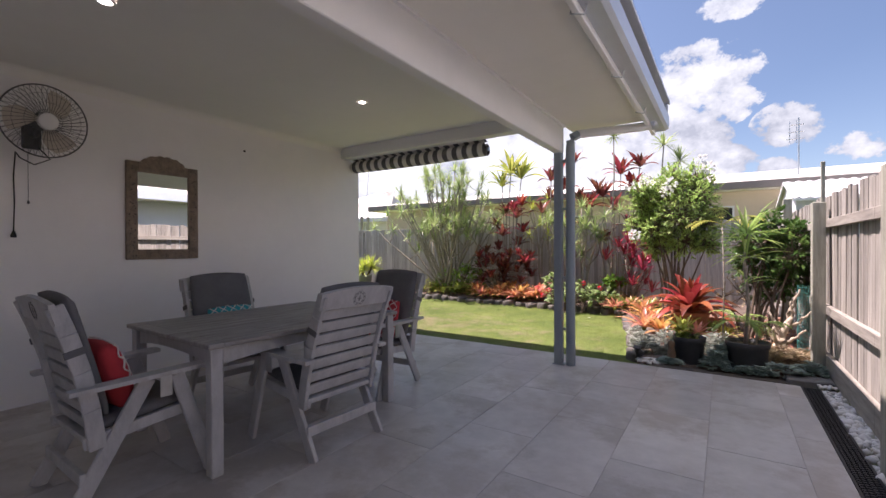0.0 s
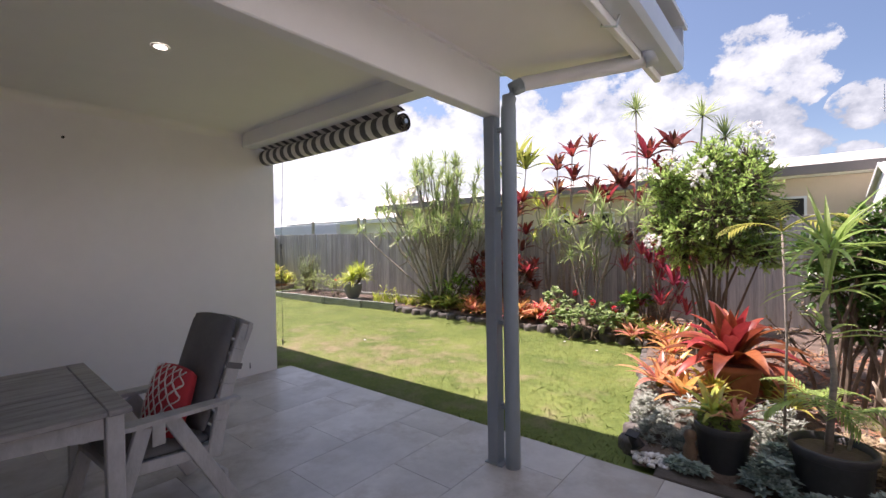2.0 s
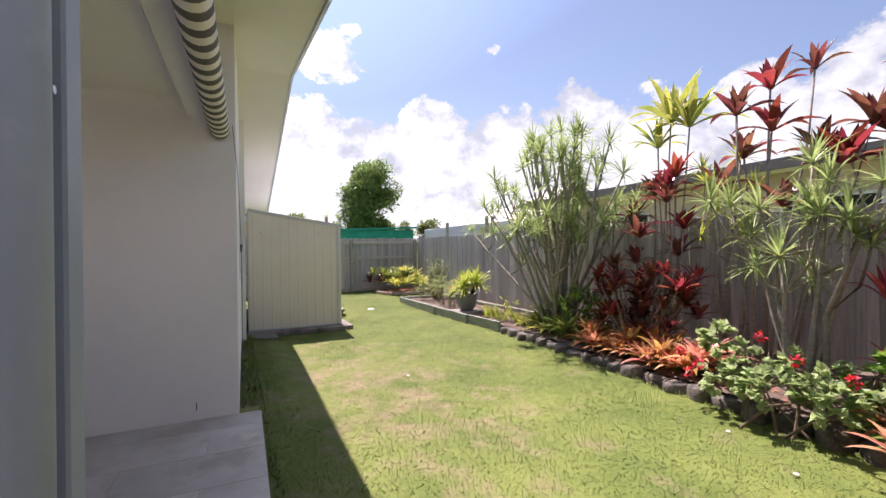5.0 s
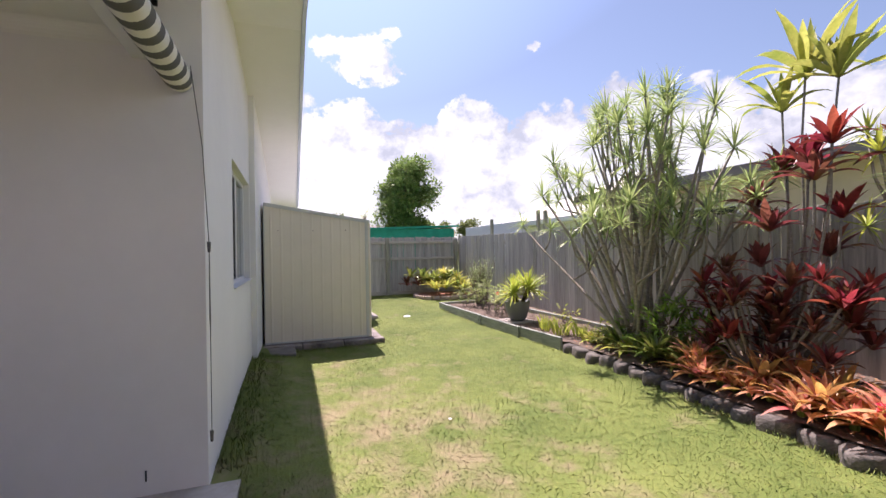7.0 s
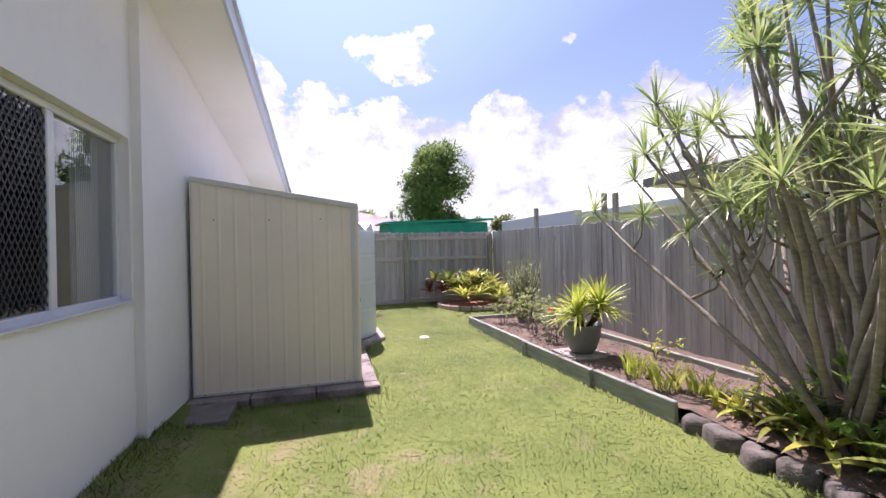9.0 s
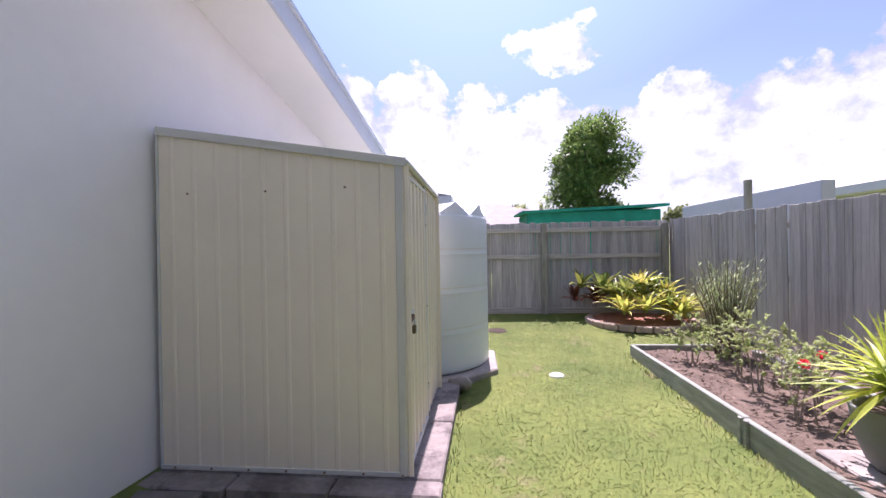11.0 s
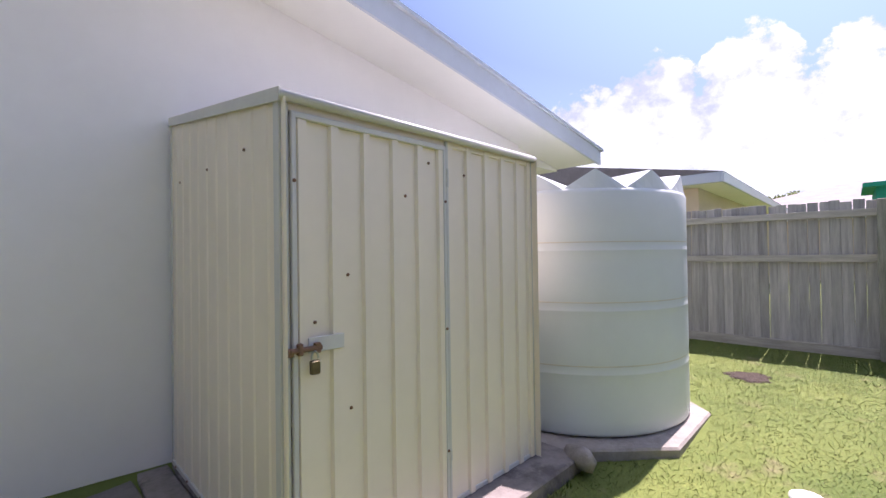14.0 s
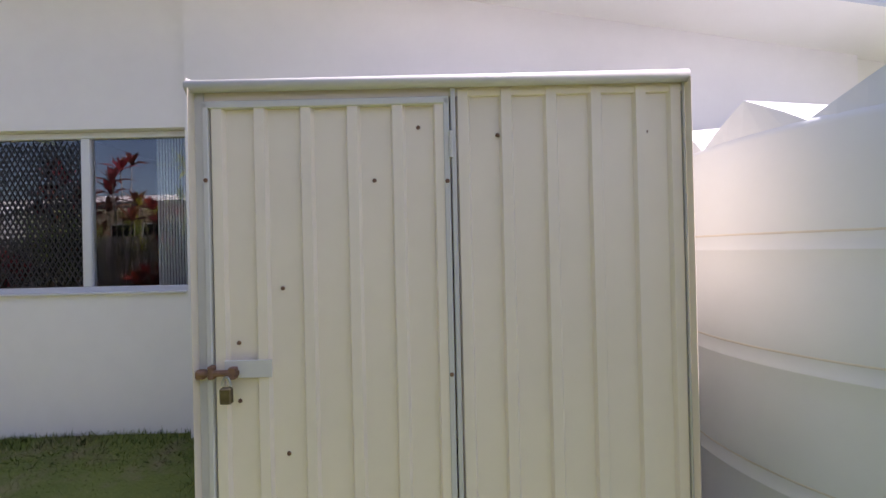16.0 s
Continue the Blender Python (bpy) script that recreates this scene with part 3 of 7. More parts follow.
def fence(name, label, p, q, z0, dz, rails_side, lo_rail=0.12, tall=1.86, posts=(), back=False, rails=((1.60, 0.075), (0.92, 0.075), (0.12, 0.14)), old=None):
    """Paling fence from p to q; rails stand off to rails_side (+1 left of the way)."""
    f = thing(name, label, "fence", kind="structure")
    p, q = Vector((*p, 0)), Vector((*q, 0))
    d = (q - p).normalized()
    s = Vector((-d.y, d.x, 0)) * rails_side
    L = (q - p).length
    ang = math.degrees(math.atan2(d.y, d.x))
    r = random.Random(name)
    k, n = 0.05, 0
    while k < L - 0.03:
        at = p + d * k
        z = z0(at.x, at.y)
        ob = part("paling", PAL[n % 3 if r.random() < 0.6 else r.randrange(3)], None, f)
        if old:
            ob.data = PAL_OLD[n % 3]
        ob.matrix_basis = pose(at.x + s.x * -0.004 * (n % 2), at.y + s.y * -0.004 * (n % 2), z, r.uniform(-0.5, 0.5), r.uniform(-0.5, 0.5), ang + r.uniform(-1.5, 1.5)) @ Matrix.Diagonal((1, 1, tall / 1.8 * r.uniform(0.993, 1.007), 1))
        k += 0.1
        n += 1
    a, b = p + s * 0.035, q + s * 0.035
    for h, th in rails:
        zz0, zz1 = z0(p.x, p.y) + h * tall / 1.86, z0(q.x, q.y) + h * tall / 1.86
        mid = (a + b) / 2
        zm = z0(mid.x, mid.y) + h * tall / 1.86
        for u, v, za, zb in ((a, mid, zz0, zm), (mid, b, zm, zz1)):
            part("rail", G().beam((u.x, u.y, za), (v.x, v.y, zb), 0.045, th, 0.004), old or RAIL, f)
    for k, hh in posts:
        at = p + d * k + s * (0.11 if not back else 0.10)
        z = z0(at.x, at.y)
        hw = 0.04 if back else 0.055
        part("post", G().box((at.x - hw, at.y - hw, z - 0.2), (at.x + hw, at.y + hw, z + hh), 0.006), POSTW, f)
    return f


PAL_OLD = []
BROWN = M("brown_weathered_timber", (0.315, 0.285, 0.25), 0.88, var=0.28, scale=4, bump=0.5, bscale=30, stretch=(7, 7, 0.5), rnd=0.2, dist=0.006)
for me in PAL:
    me = me.copy()
    me.materials[0] = BROWN
    PAL_OLD.append(me)
flat = lambda x, y: 0.03 if x > -10 else 0.03 + (-10 - x) / 5.2 * 0.06
fence("fence_back", "weathered grey timber paling fence behind the garden bed", (1.16, 11.2), (-15.2, 11.2), flat, 0, -1,
      posts=((11.35, 2.33), (11.64, 2.36), (14.03, 2.30)), back=True)
fence("fence_far", "weathered grey paling fence with three rails and posts", (-15.2, 11.18), (-15.2, 2.0), lambda x, y: 0.08, 0, 1, posts=((0.1, 1.8), (2.45, 1.84), (4.9, 1.84), (7.3, 1.84)), rails=((1.70, 0.09), (1.17, 0.09), (0.06, 0.15)))
fence("fence_side", "grey-brown paling fence with rails beside the patio", (0.965, -3.0), (0.965, 11.15), lambda x, y: -0.02, 0, 1, posts=((1.85, 1.8), (4.25, 1.8), (6.4, 1.8), (8.8, 1.78), (11.4, 2.05)), rails=((1.56, 0.085), (0.68, 0.09), (0.13, 0.2)), old=M("brown_rail", (0.32, 0.285, 0.245), 0.85, var=0.28, scale=4, bump=0.4, bscale=30, stretch=(6, 0.6, 6), dist=0.006))


solid("fence_stake", G().box((0.925, 5.87, 0.0), (0.96, 5.905, 2.2), 0.004), POSTW, "thin grey timber stake beside the fence post", "stake")

# ---- garden shed ----
def ribbed(g, p, q, z0, z1, out, pitch, ribs, rib_w=0.022, rib_h=0.014, tops=None):
    """A steel sheet from p to q with trapezoid ribs; out: the way it faces."""
    p, q, out = Vector((*p, 0)), Vector((*q, 0)), Vector((*out, 0))
    d = (q - p).normalized()
    L = (q - p).length
    prof = [(0.0, 0.0)]
    for x in ribs:
        prof += [(x - rib_w / 2 - 0.008, 0.0), (x - rib_w / 2, rib_h), (x + rib_w / 2, rib_h), (x + rib_w / 2 + 0.008, 0.0)]
    prof.append((L, 0.0))
    vs, n = [], len(prof)
    for lev in (0, 1):
        for x, o in prof:
            t = x / L
            z = z0 if lev == 0 else (z1 if tops is None else tops[0] + (tops[1] - tops[0]) * t)
            vs.append(p + d * x + out * o + Vector((0, 0, z)))
    g.add(vs, [(i, i + 1, n + i + 1, n + i) for i in range(n - 1)])
    return g


def screw(parent, at, out):
    a = Vector(at)
    part("screw", G().tube([a, a + Vector(out) * 0.006], [0.008, 0.006], 7), RUST, parent)


def garden_shed():
    x0, x1, y0, y1, zb, zf = -10.675, -8.985, 5.29, 6.90, 2.235, 1.978
    s = thing("garden_shed", "cream ribbed steel garden shed with a padlocked door", "shed")
    side = [0.10 + 0.155 * i for i in range(11)]
    part("side_wall", ribbed(G(), (x1, y0), (x1, y1), 0.045, 0, (1, 0), 0, side, 0.02, 0.006, tops=(zb, zf)), SHEDC, s)
    part("side_wall", ribbed(G(), (x0, y0), (x0, y1), 0.045, 0, (-1, 0), 0, side, 0.02, 0.006, tops=(zb, zf)), SHEDC, s)
    part("back_wall", G().box((x0, y0 - 0.004, 0.045), (x1, y0, zb)), SHEDC, s)
    part("front_panel", ribbed(G(), (-9.88, y1), (x0, y1), 0.045, zf - 0.02, (0, 1), 0, [0.03, 0.18, 0.335, 0.49, 0.645, 0.765], 0.034, 0.017), SHEDC, s)
    door = part("door", ribbed(G(), (-9.02, y1 + 0.012), (-9.86, y1 + 0.012), 0.07, 1.925, (0, 1), 0, [0.045, 0.19, 0.35, 0.51, 0.665, 0.81], 0.034, 0.017), SHEDC, s)
    f = G()
    for a, b in (((-9.862, 0.07), (-9.842, 1.925)), ((-9.038, 0.07), (-9.018, 1.925)), ((-9.862, 1.905), (-9.018, 1.93)), ((-9.862, 0.06), (-9.018, 0.09))):
        f.box((a[0], y1 + 0.010, a[1]), (b[0], y1 + 0.034, b[1]), 0.003)
    part("door_frame", f, SHEDW, door, "pale grey steel door frame")
    part("corner_post", G().box((-9.0155, y1 - 0.03, 0.045), (x1 + 0.012, y1 + 0.018, zf), 0.003), SHEDW, s)
    part("corner_post", G().box((x0 - 0.012, y1 - 0.03, 0.045), (x0 + 0.006, y1 + 0.018, zf), 0.003), SHEDW, s)
    part("corner_post", G().box((x1 - 0.03, y0 - 0.006, 0.045), (x1 + 0.01, y0 + 0.012, zb), 0.003), SHEDW, s)
    part("door_jamb", G().box((-9.884, y1 + 0.002, 0.045), (-9.867, y1 + 0.028, 1.96), 0.003), SHEDW, s)
    part("head_rail", G().box((x0, y1 - 0.01, 1.935), (x1, y1 + 0.012, zf), 0.003), SHEDC, s)
    part("base_rail", G().box((x0, y1 - 0.004, 0.04), (x1, y1 + 0.008, 0.065), 0.002), SHEDW, s)
    part("base_rail", G().box((x1 - 0.004, y0, 0.04), (x1 + 0.01, y1, 0.07), 0.002), SHEDW, s)
    r = G()
    ov = 0.012
    r.add([(x0 - ov, y0, zb + 0.03), (x1 + ov, y0, zb + 0.03), (x1 + ov, y1 + 0.035, zf + 0.02), (x0 - ov, y1 + 0.035, zf + 0.02),
           (x0 - ov, y0, zb + 0.002), (x1 + ov, y0, zb + 0.002), (x1 + ov, y1 + 0.035, zf - 0.008), (x0 - ov, y1 + 0.035, zf - 0.008)],
          [(0, 1, 2, 3), (4, 7, 6, 5), (0, 4, 5, 1), (1, 5, 6, 2), (2, 6, 7, 3), (3, 7, 4, 0)])
    roof = part("roof", r, SHEDW, s)
    part("barge", G().beam((x1 + ov + 0.004, y0, zb + 0.012), (x1 + ov + 0.004, y1 + 0.04, zf + 0.002), 0.008, 0.055, 0.003), SHEDW, roof)
    part("front_capping", G().tube([(x1 + ov + 0.004, y1 + 0.035, zf + 0.002), (x0 - ov + 0.01, y1 + 0.035, zf + 0.002)], 0.021, 12), SHEDW, roof, smooth=True)
    # bolt, hasp and padlock
    hasp = part("hasp", G().box((-9.24, y1 + 0.03, 0.985), (-9.08, y1 + 0.036, 1.045), 0.003), SHEDW, door, "pale steel hasp plate")
    bolt = G().tube([(-9.0, y1 + 0.045, 1.005), (-9.13, y1 + 0.045, 1.005)], 0.011, 8).box((-9.125, y1 + 0.03, 0.985), (-9.10, y1 + 0.055, 1.025), 0.003).box((-9.05, y1 + 0.03, 0.985), (-9.03, y1 + 0.055, 1.03), 0.003)
    part("bolt", bolt, RUST, door, "rusty sliding bolt")
    part("staple", G().box((-9.015, y1 + 0.02, 0.985), (-8.985, y1 + 0.05, 1.015), 0.004), RUST, s)
    lock = part("padlock", G().box((-9.115, y1 + 0.045, 0.905), (-9.075, y1 + 0.068, 0.96), 0.005), BRASS, door, "weathered brass padlock")
    arc = [(-9.095 + 0.014 * math.cos(a), y1 + 0.056, 0.965 + 0.03 * math.sin(a)) for a in [math.pi * i / 8 for i in range(9)]]
    part("shackle", G().tube(arc, 0.004, 6), STEEL, lock)
    for z in (1.76, 1.72, 0.3):
        part("hinge", G().tube([(-9.866, y1 + 0.036, z), (-9.866, y1 + 0.036, z + 0.05)], 0.008, 8), SHEDW, door)
    for x, z in ((-9.755, 1.83), (-9.60, 1.65), (-9.275, 1.285), (-9.12, 1.10), (-9.12, 0.90), (-9.285, 0.715), (-9.285, 0.13)):
        screw(door, (x, y1 + 0.012, z), (0, 1, 0))
    for z in (1.64, 0.98, 0.35):
        screw(door, (-9.852, y1 + 0.034, z), (0, 1, 0))
        screw(door, (-9.028, y1 + 0.034, z + 0.02), (0, 1, 0))
    for x, z in ((-10.03, 1.80), (-10.545, 1.80), (-9.90, 0.5), (-9.90, 1.3), (-10.655, 0.5), (-10.655, 1.3)):
        screw(s, (x, y1 + 0.003, z), (0, 1, 0))
    for x in (-9.45, -9.87, -9.90):
        screw(s, (x, y1 + 0.012, 1.985), (0, 1, 0))
    for y, z in ((5.5, 1.83), (6.03, 1.83), (6.55, 1.84)):
        screw(s, (x1 + 0.002, y, z), (1, 0, 0))
    for i in range(7):
        screw(s, (x1 + 0.010, y0 + 0.1 + i * 0.25, 0.055), (1, 0, 0))
    return s


garden_shed()
SLABC = M("stained_concrete", (0.24, 0.21, 0.195), 0.92, var=0.35, scale=3.2, bump=0.4, bscale=45, spots=((0.13, 0.11, 0.105), 4.2, 0.50))
slab = thing("shed_slab", "stained concrete strips under and around the shed", "slab", kind="structure")
for a, b in (((-10.90, 5.26), (-9.86, 7.13)), ((-9.85, 5.26), (-8.97, 7.13)), ((-8.962, 5.26), (-8.78, 5.83)), ((-8.962, 5.84), (-8.80, 6.47)), ((-8.962, 6.48), (-8.79, 7.14))):
    part("strip", G().box((a[0], a[1], -0.14), (b[0], b[1], 0.036), 0.012), SLABC, slab)
solid("flagstone", G().box((-8.80, 5.08, -0.08), (-8.30, 5.72, 0.03), 0.01), M("dark_flagstone", (0.17, 0.155, 0.15), 0.9, var=0.25, scale=5, bump=0.3, bscale=60), "dark grey flagstone beside the shed", "paver", kind="")

# ---- rainwater tank ----
LID_TURN = 11.5


def water_tank():
    cx, cy, r, h = -11.98, 6.54, 0.97, 1.81
    t = thing("water_tank", "pale blue-white round plastic rainwater tank", "water tank", (cx, cy, 0.03))
    prof = [(0.0, 0.0), (r - 0.03, 0.0), (r - 0.008, 0.008), (r, 0.03), (r, 0.1)]
    for i, z in enumerate((0.48, 0.94, 1.38)):
        prof += [(r, z - 0.12), (r, z - 0.037), (r + 0.001, z - 0.034), (r + 0.001, z - 0.030), (r - 0.0018, z - 0.022), (r - 0.0018, z + 0.024), (r - 0.001, z + 0.032), (r, z + 0.12)]
    prof += [(r, h - 0.2), (r, h - 0.04), (r - 0.004, h - 0.025), (r - 0.012, h - 0.01), (r - 0.03, h)]
    part("body", G().lathe(prof, 64), TANK, t, smooth=True)
    # star-shaped pleated roof
    k, n = 13, 78
    vs = [(0, 0, h + 0.15)]
    for i in range(n):
        a = 2 * math.pi * i / n + radians(LID_TURN)
        fold = abs((i * k / n) % 1.0 * 2 - 1)
        vs.append(((r - 0.025) * math.cos(a), (r - 0.025) * math.sin(a), h - 0.004 + 0.14 * fold))
    for i in range(n):
        a = 2 * math.pi * i / n + radians(LID_TURN)
        vs.append(((r - 0.012) * math.cos(a), (r - 0.012) * math.sin(a), h - 0.012))
    g = G().add(vs, [(0, 1 + i, 1 + (i + 1) % n) for i in range(n)] + [(1 + i, 1 + n + i, 1 + n + (i + 1) % n, 1 + (i + 1) % n) for i in range(n)])
    part("lid", g, TANK, t)
    for z in (0.48, 0.94, 1.38):
        part("seam", G().lathe([(r - 0.001, z + 0.026), (r + 0.0008, z + 0.030), (r - 0.0003, z + 0.034)], 64), TANKSEAM, t, smooth=True)
    return t


water_tank()
g = G().lathe([(0.0, 0.022), (1.135, 0.022), (1.15, 0.006), (1.15, -0.12)], 8, Matrix.Translation((-11.9, 6.54, 0.0)) @ pose(0, 0, 0, 0, 0, 22.5))
solid("tank_slab", g, CONC, "worn concrete pad under the tank", "slab")


# ---- outdoor table ----
def outdoor_table():
    t = thing("outdoor_table", "grey-washed slatted timber outdoor dining table", "table", (-2.925, 2.07, 0), -2.2)
    L, W, H = 1.58, 1.19, 0.77
    n = 12
    for s in (-1, 1):
        part("end_board", G().box((-W / 2, s * (L / 2 - 0.045) - 0.045, H - 0.028), (W / 2, s * (L / 2 - 0.045) + 0.045, H), 0.005), TABLEW, t)
    for i in range(n):
        x = -W / 2 + (i + 0.5) * W / n
        part("slat", G().box((x - W / n / 2 + 0.003, -L / 2 + 0.092, H - 0.027), (x + W / n / 2 - 0.003, L / 2 - 0.092, H - 0.001), 0.004), TABLEW, t)
    for s in (-1, 1):
        for ax in (0, 1):
            half = (L if ax else W) / 2 - 0.1
            off = ((W if ax else L) / 2 - 0.06) * s
            m = 14
            pts, fs = [], []
            for i in range(m + 1):
                a = -half + 2 * half * i / m
                za = H - 0.10 - 0.035 * abs(a / half) ** 2.5
                pts += [(a, off - 0.012, za), (a, off + 0.012, za), (a, off + 0.012, H - 0.03), (a, off - 0.012, H - 0.03)]
                if i < m:
                    fs += [(4 * i + k, 4 * i + (k + 1) % 4, 4 * i + 4 + (k + 1) % 4, 4 * i + 4 + k) for k in range(4)]
            fs += [(0, 3, 2, 1), (4 * m, 4 * m + 1, 4 * m + 2, 4 * m + 3)]
            if ax:
                pts = [(p[1], p[0], p[2]) for p in pts]
            g = G().add(pts, fs)
            part("apron", g, CHAIRW, t)
        for q in (-1, 1):
            x, y = s * (W / 2 - 0.06), q * (L / 2 - 0.06)
            part("leg", G().box((x - 0.035, y - 0.035, 0), (x + 0.035, y + 0.035, H - 0.029), 0.005), CHAIRW, t)
    return t


outdoor_table()


# ---- folding armchairs ----
def puff(g, a, b, r=0.03, n=6, m=None, crown=0.008):
    """A soft cushion slab between corners a and b, thickness along z, with rounded rim."""
    (x0, y0, z0), (x1, y1, z1) = a, b
    vs, fs = [], []
    cx, cy, hx, hy = (x0 + x1) / 2, (y0 + y1) / 2, (x1 - x0) / 2, (y1 - y0) / 2
    N = 12
    for lev in (0, 1):
        for i in range(N + 1):
            for j in range(N + 1):
                u, v = i / N * 2 - 1, j / N * 2 - 1
                e = max(abs(u), abs(v))
                k = (1 - e ** 6) ** 0.5
                ins = 1 - 0.035 * (1 if e > 0.99 else 0)
                mid = (z0 + z1) / 2
                h = (z1 - z0) / 2 * (0.25 + 0.75 * k) + crown * (1 - u * u) * (1 - v * v)
                cu, cv = u * (1 - 0.06 * v * v * abs(u)), v * (1 - 0.06 * u * u * abs(v))
                vs.append((cx + cu * hx * ins, cy + cv * hy * ins, mid + (h if lev else -h)))
    K = (N + 1) ** 2
    for i in range(N):
        for j in range(N):
            a0 = i * (N + 1) + j
            q = (a0, a0 + N + 1, a0 + N + 2, a0 + 1)
            fs.append(tuple(K + z for z in q))
            fs.append(q[::-1])
    ring = [i * (N + 1) for i in range(N + 1)] + [N * (N + 1) + j for j in range(1, N + 1)] + [i * (N + 1) + N for i in range(N - 1, -1, -1)] + [j for j in range(N - 1, 0, -1)]
    for i in range(len(ring)):
        p, q = ring[i], ring[(i + 1) % len(ring)]
        fs.append((p, q, q + K, p + K))
    return g.add(vs, fs, m)


def folding_chair(recline=108):
    """Faces +y; origin on the floor under the seat."""
    c = thing("folding_armchair", "grey-washed slatted timber armchair with charcoal cushions", "chair", group="chairs round the outdoor table")
    w = 0.28
    seat_m = pose(0, -0.03, 0.40, 6)
    back_m = pose(0, -0.22, 0.36) @ pose(0, 0, 0, recline)        # local +y runs up the back
    for s in (-1, 1):
        x = s * (w + 0.025)
        part("leg", G().beam((x, 0.33, 0.0), (x, 0.14, 0.61), 0.028, 0.075, 0.005, up=(0, 1, 0.2)), CHAIRW, c)
        part("leg", G().beam((x - s * 0.03, -0.33, 0.0), (x - s * 0.03, 0.01, 0.61), 0.028, 0.075, 0.005, up=(0, 1, 0.2)), CHAIRW, c)
        arm = G()
        ys = [(-0.34, 0.035), (-0.15, 0.045), (0.08, 0.05), (0.22, 0.05), (0.29, 0.035)]
        vs, n = [], len(ys)
        for y, hw in ys:
            z = 0.615 + 0.02 * (y + 0.1)
            vs += [(x - hw, y, z), (x + hw, y, z), (x + hw, y, z + 0.022), (x - hw, y, z + 0.022)]
        fs = [(0, 1, 2, 3), (4 * n - 1, 4 * n - 2, 4 * n - 3, 4 * n - 4)]
        for i in range(n - 1):
            for k in range(4):
                fs.append((4 * i + k, 4 * i + 4 + k, 4 * i + 4 + (k + 1) % 4, 4 * i + (k + 1) % 4))
        part("armrest", arm.add(vs, fs), CHAIRW, c)
        part("seat_rail", G().beam((x - s * 0.045, -0.27, 0.345), (x - s * 0.045, 0.26, 0.40), 0.025, 0.06, 0.004), CHAIRW, c)
        # stile of the back, curved a little
        st = G()
        pts = [back_m @ Vector((s * (w - 0.005), t, -0.03 * math.sin(math.pi * min(1, t / 0.78)))) for t in (-0.05, 0.15, 0.35, 0.55, 0.70)]
        for a, b in zip(pts, pts[1:]):
            st.beam(a, b, 0.028, 0.075, 0.004, up=(0, 1, 0.3))
        part("back_stile", st, CHAIRW, c)
        part("bracket", G().box((x + s * 0.014, 0.05, 0.50), (x + s * 0.02, 0.11, 0.62), 0.002), STEEL, c, "small steel hinge bracket")
    for i in range(7):
        t = 0.03 + i * 0.083
        q = 0.03 * math.sin(math.pi * t / 0.78)
        part("back_slat", G().box((-w + 0.015, t, -q - 0.009), (w - 0.015, t + 0.066, -q + 0.009), 0.003, back_m), CHAIRW, c)
    top = G()
    N = 10
    vs, fs = [], []
    for i in range(N + 1):
        u = i / N * 2 - 1
        zt = 0.715 + 0.025 * (1 - u * u)
        for yy, dz in ((0.61, -0.012), (zt, -0.012), (zt, 0.012), (0.61, 0.012)):
            vs.append((u * (w + 0.02), yy, dz))
    for i in range(N):
        for k in range(4):
            fs.append((4 * i + k, 4 * i + 4 + k, 4 * i + 4 + (k + 1) % 4, 4 * i + (k + 1) % 4))
    fs += [(0, 1, 2, 3), (4 * N + 3, 4 * N + 2, 4 * N + 1, 4 * N)]
    rail = part("top_rail", top.add(vs, fs, back_m), CHAIRW, c)
    em = G()
    for rad in (0.048, 0.034):
        ring = [Vector((rad * math.cos(a), 0.665 + rad * math.sin(a), 0.0135)) for a in [2 * math.pi * i / 24 for i in range(25)]]
        em.tube([back_m @ p for p in ring], 0.0011, 5, False)
    for i in range(9):
        a = 2 * math.pi * i / 9
        em.box((-0.004, 0.037, 0.012), (0.004, 0.043, 0.0145), 0, back_m @ Matrix.Translation((0, 0.665, 0)) @ pose(0, 0, 0, 0, 0, math.degrees(a)))
    em.box((-0.003, 0.645, 0.012), (0.003, 0.685, 0.0142), 0, back_m).box((-0.016, 0.66, 0.012), (0.016, 0.665, 0.0142), 0, back_m)
    part("emblem", em, EMBLEM, rail, "dark stamped round emblem")
    for y in (-0.24, 0.24):
        part("cross_rail", G().box((-w, y - 0.02, 0.34 + (y + 0.24) * 0.1), (w, y + 0.02, 0.37 + (y + 0.24) * 0.1), 0.004), CHAIRW, c)
    part("stretcher", G().box((-w - 0.005, -0.29, 0.15), (w + 0.005, -0.265, 0.21), 0.004), CHAIRW, c)
    for i in range(5):
        part("seat_slat", G().box((-w + 0.01, -0.2 + i * 0.095, -0.03), (w - 0.01, -0.13 + i * 0.095, -0.012), 0.003, seat_m), CHAIRW, c)
    part("seat_cushion", puff(G(), (-0.262, -0.20, -0.01), (0.262, 0.29, 0.055), m=seat_m), CUSHION, c, "charcoal seat cushion", True)
    part("back_cushion", puff(G(), (-0.262, 0.05, -0.108), (0.262, 0.75, -0.044), m=back_m), CUSHION, c, "charcoal back cushion", True)
    for s in (-1, 1):
        part("strap", G().box((s * (w + 0.012) - 0.003, 0.44, -0.07), (s * (w + 0.012) + 0.003, 0.475, 0.018), 0.001, back_m), CUSHION, c, "dark cushion strap")
    return c


first_chair = folding_chair()
first_chair.matrix_basis = pose(-2.358, 2.016, 0, 0, 0, 86.5)
upright = folding_chair(104)
upright.matrix_basis = pose(-2.853, 1.042, 0, 0, 0, -1.5)
chairs = [first_chair, upright] + [copy_thing(first_chair, m) for m in (pose(-3.45, 2.087, 0, 0, 0, -96), pose(-2.745, 3.036, 0, 0, 0, 183.5))]



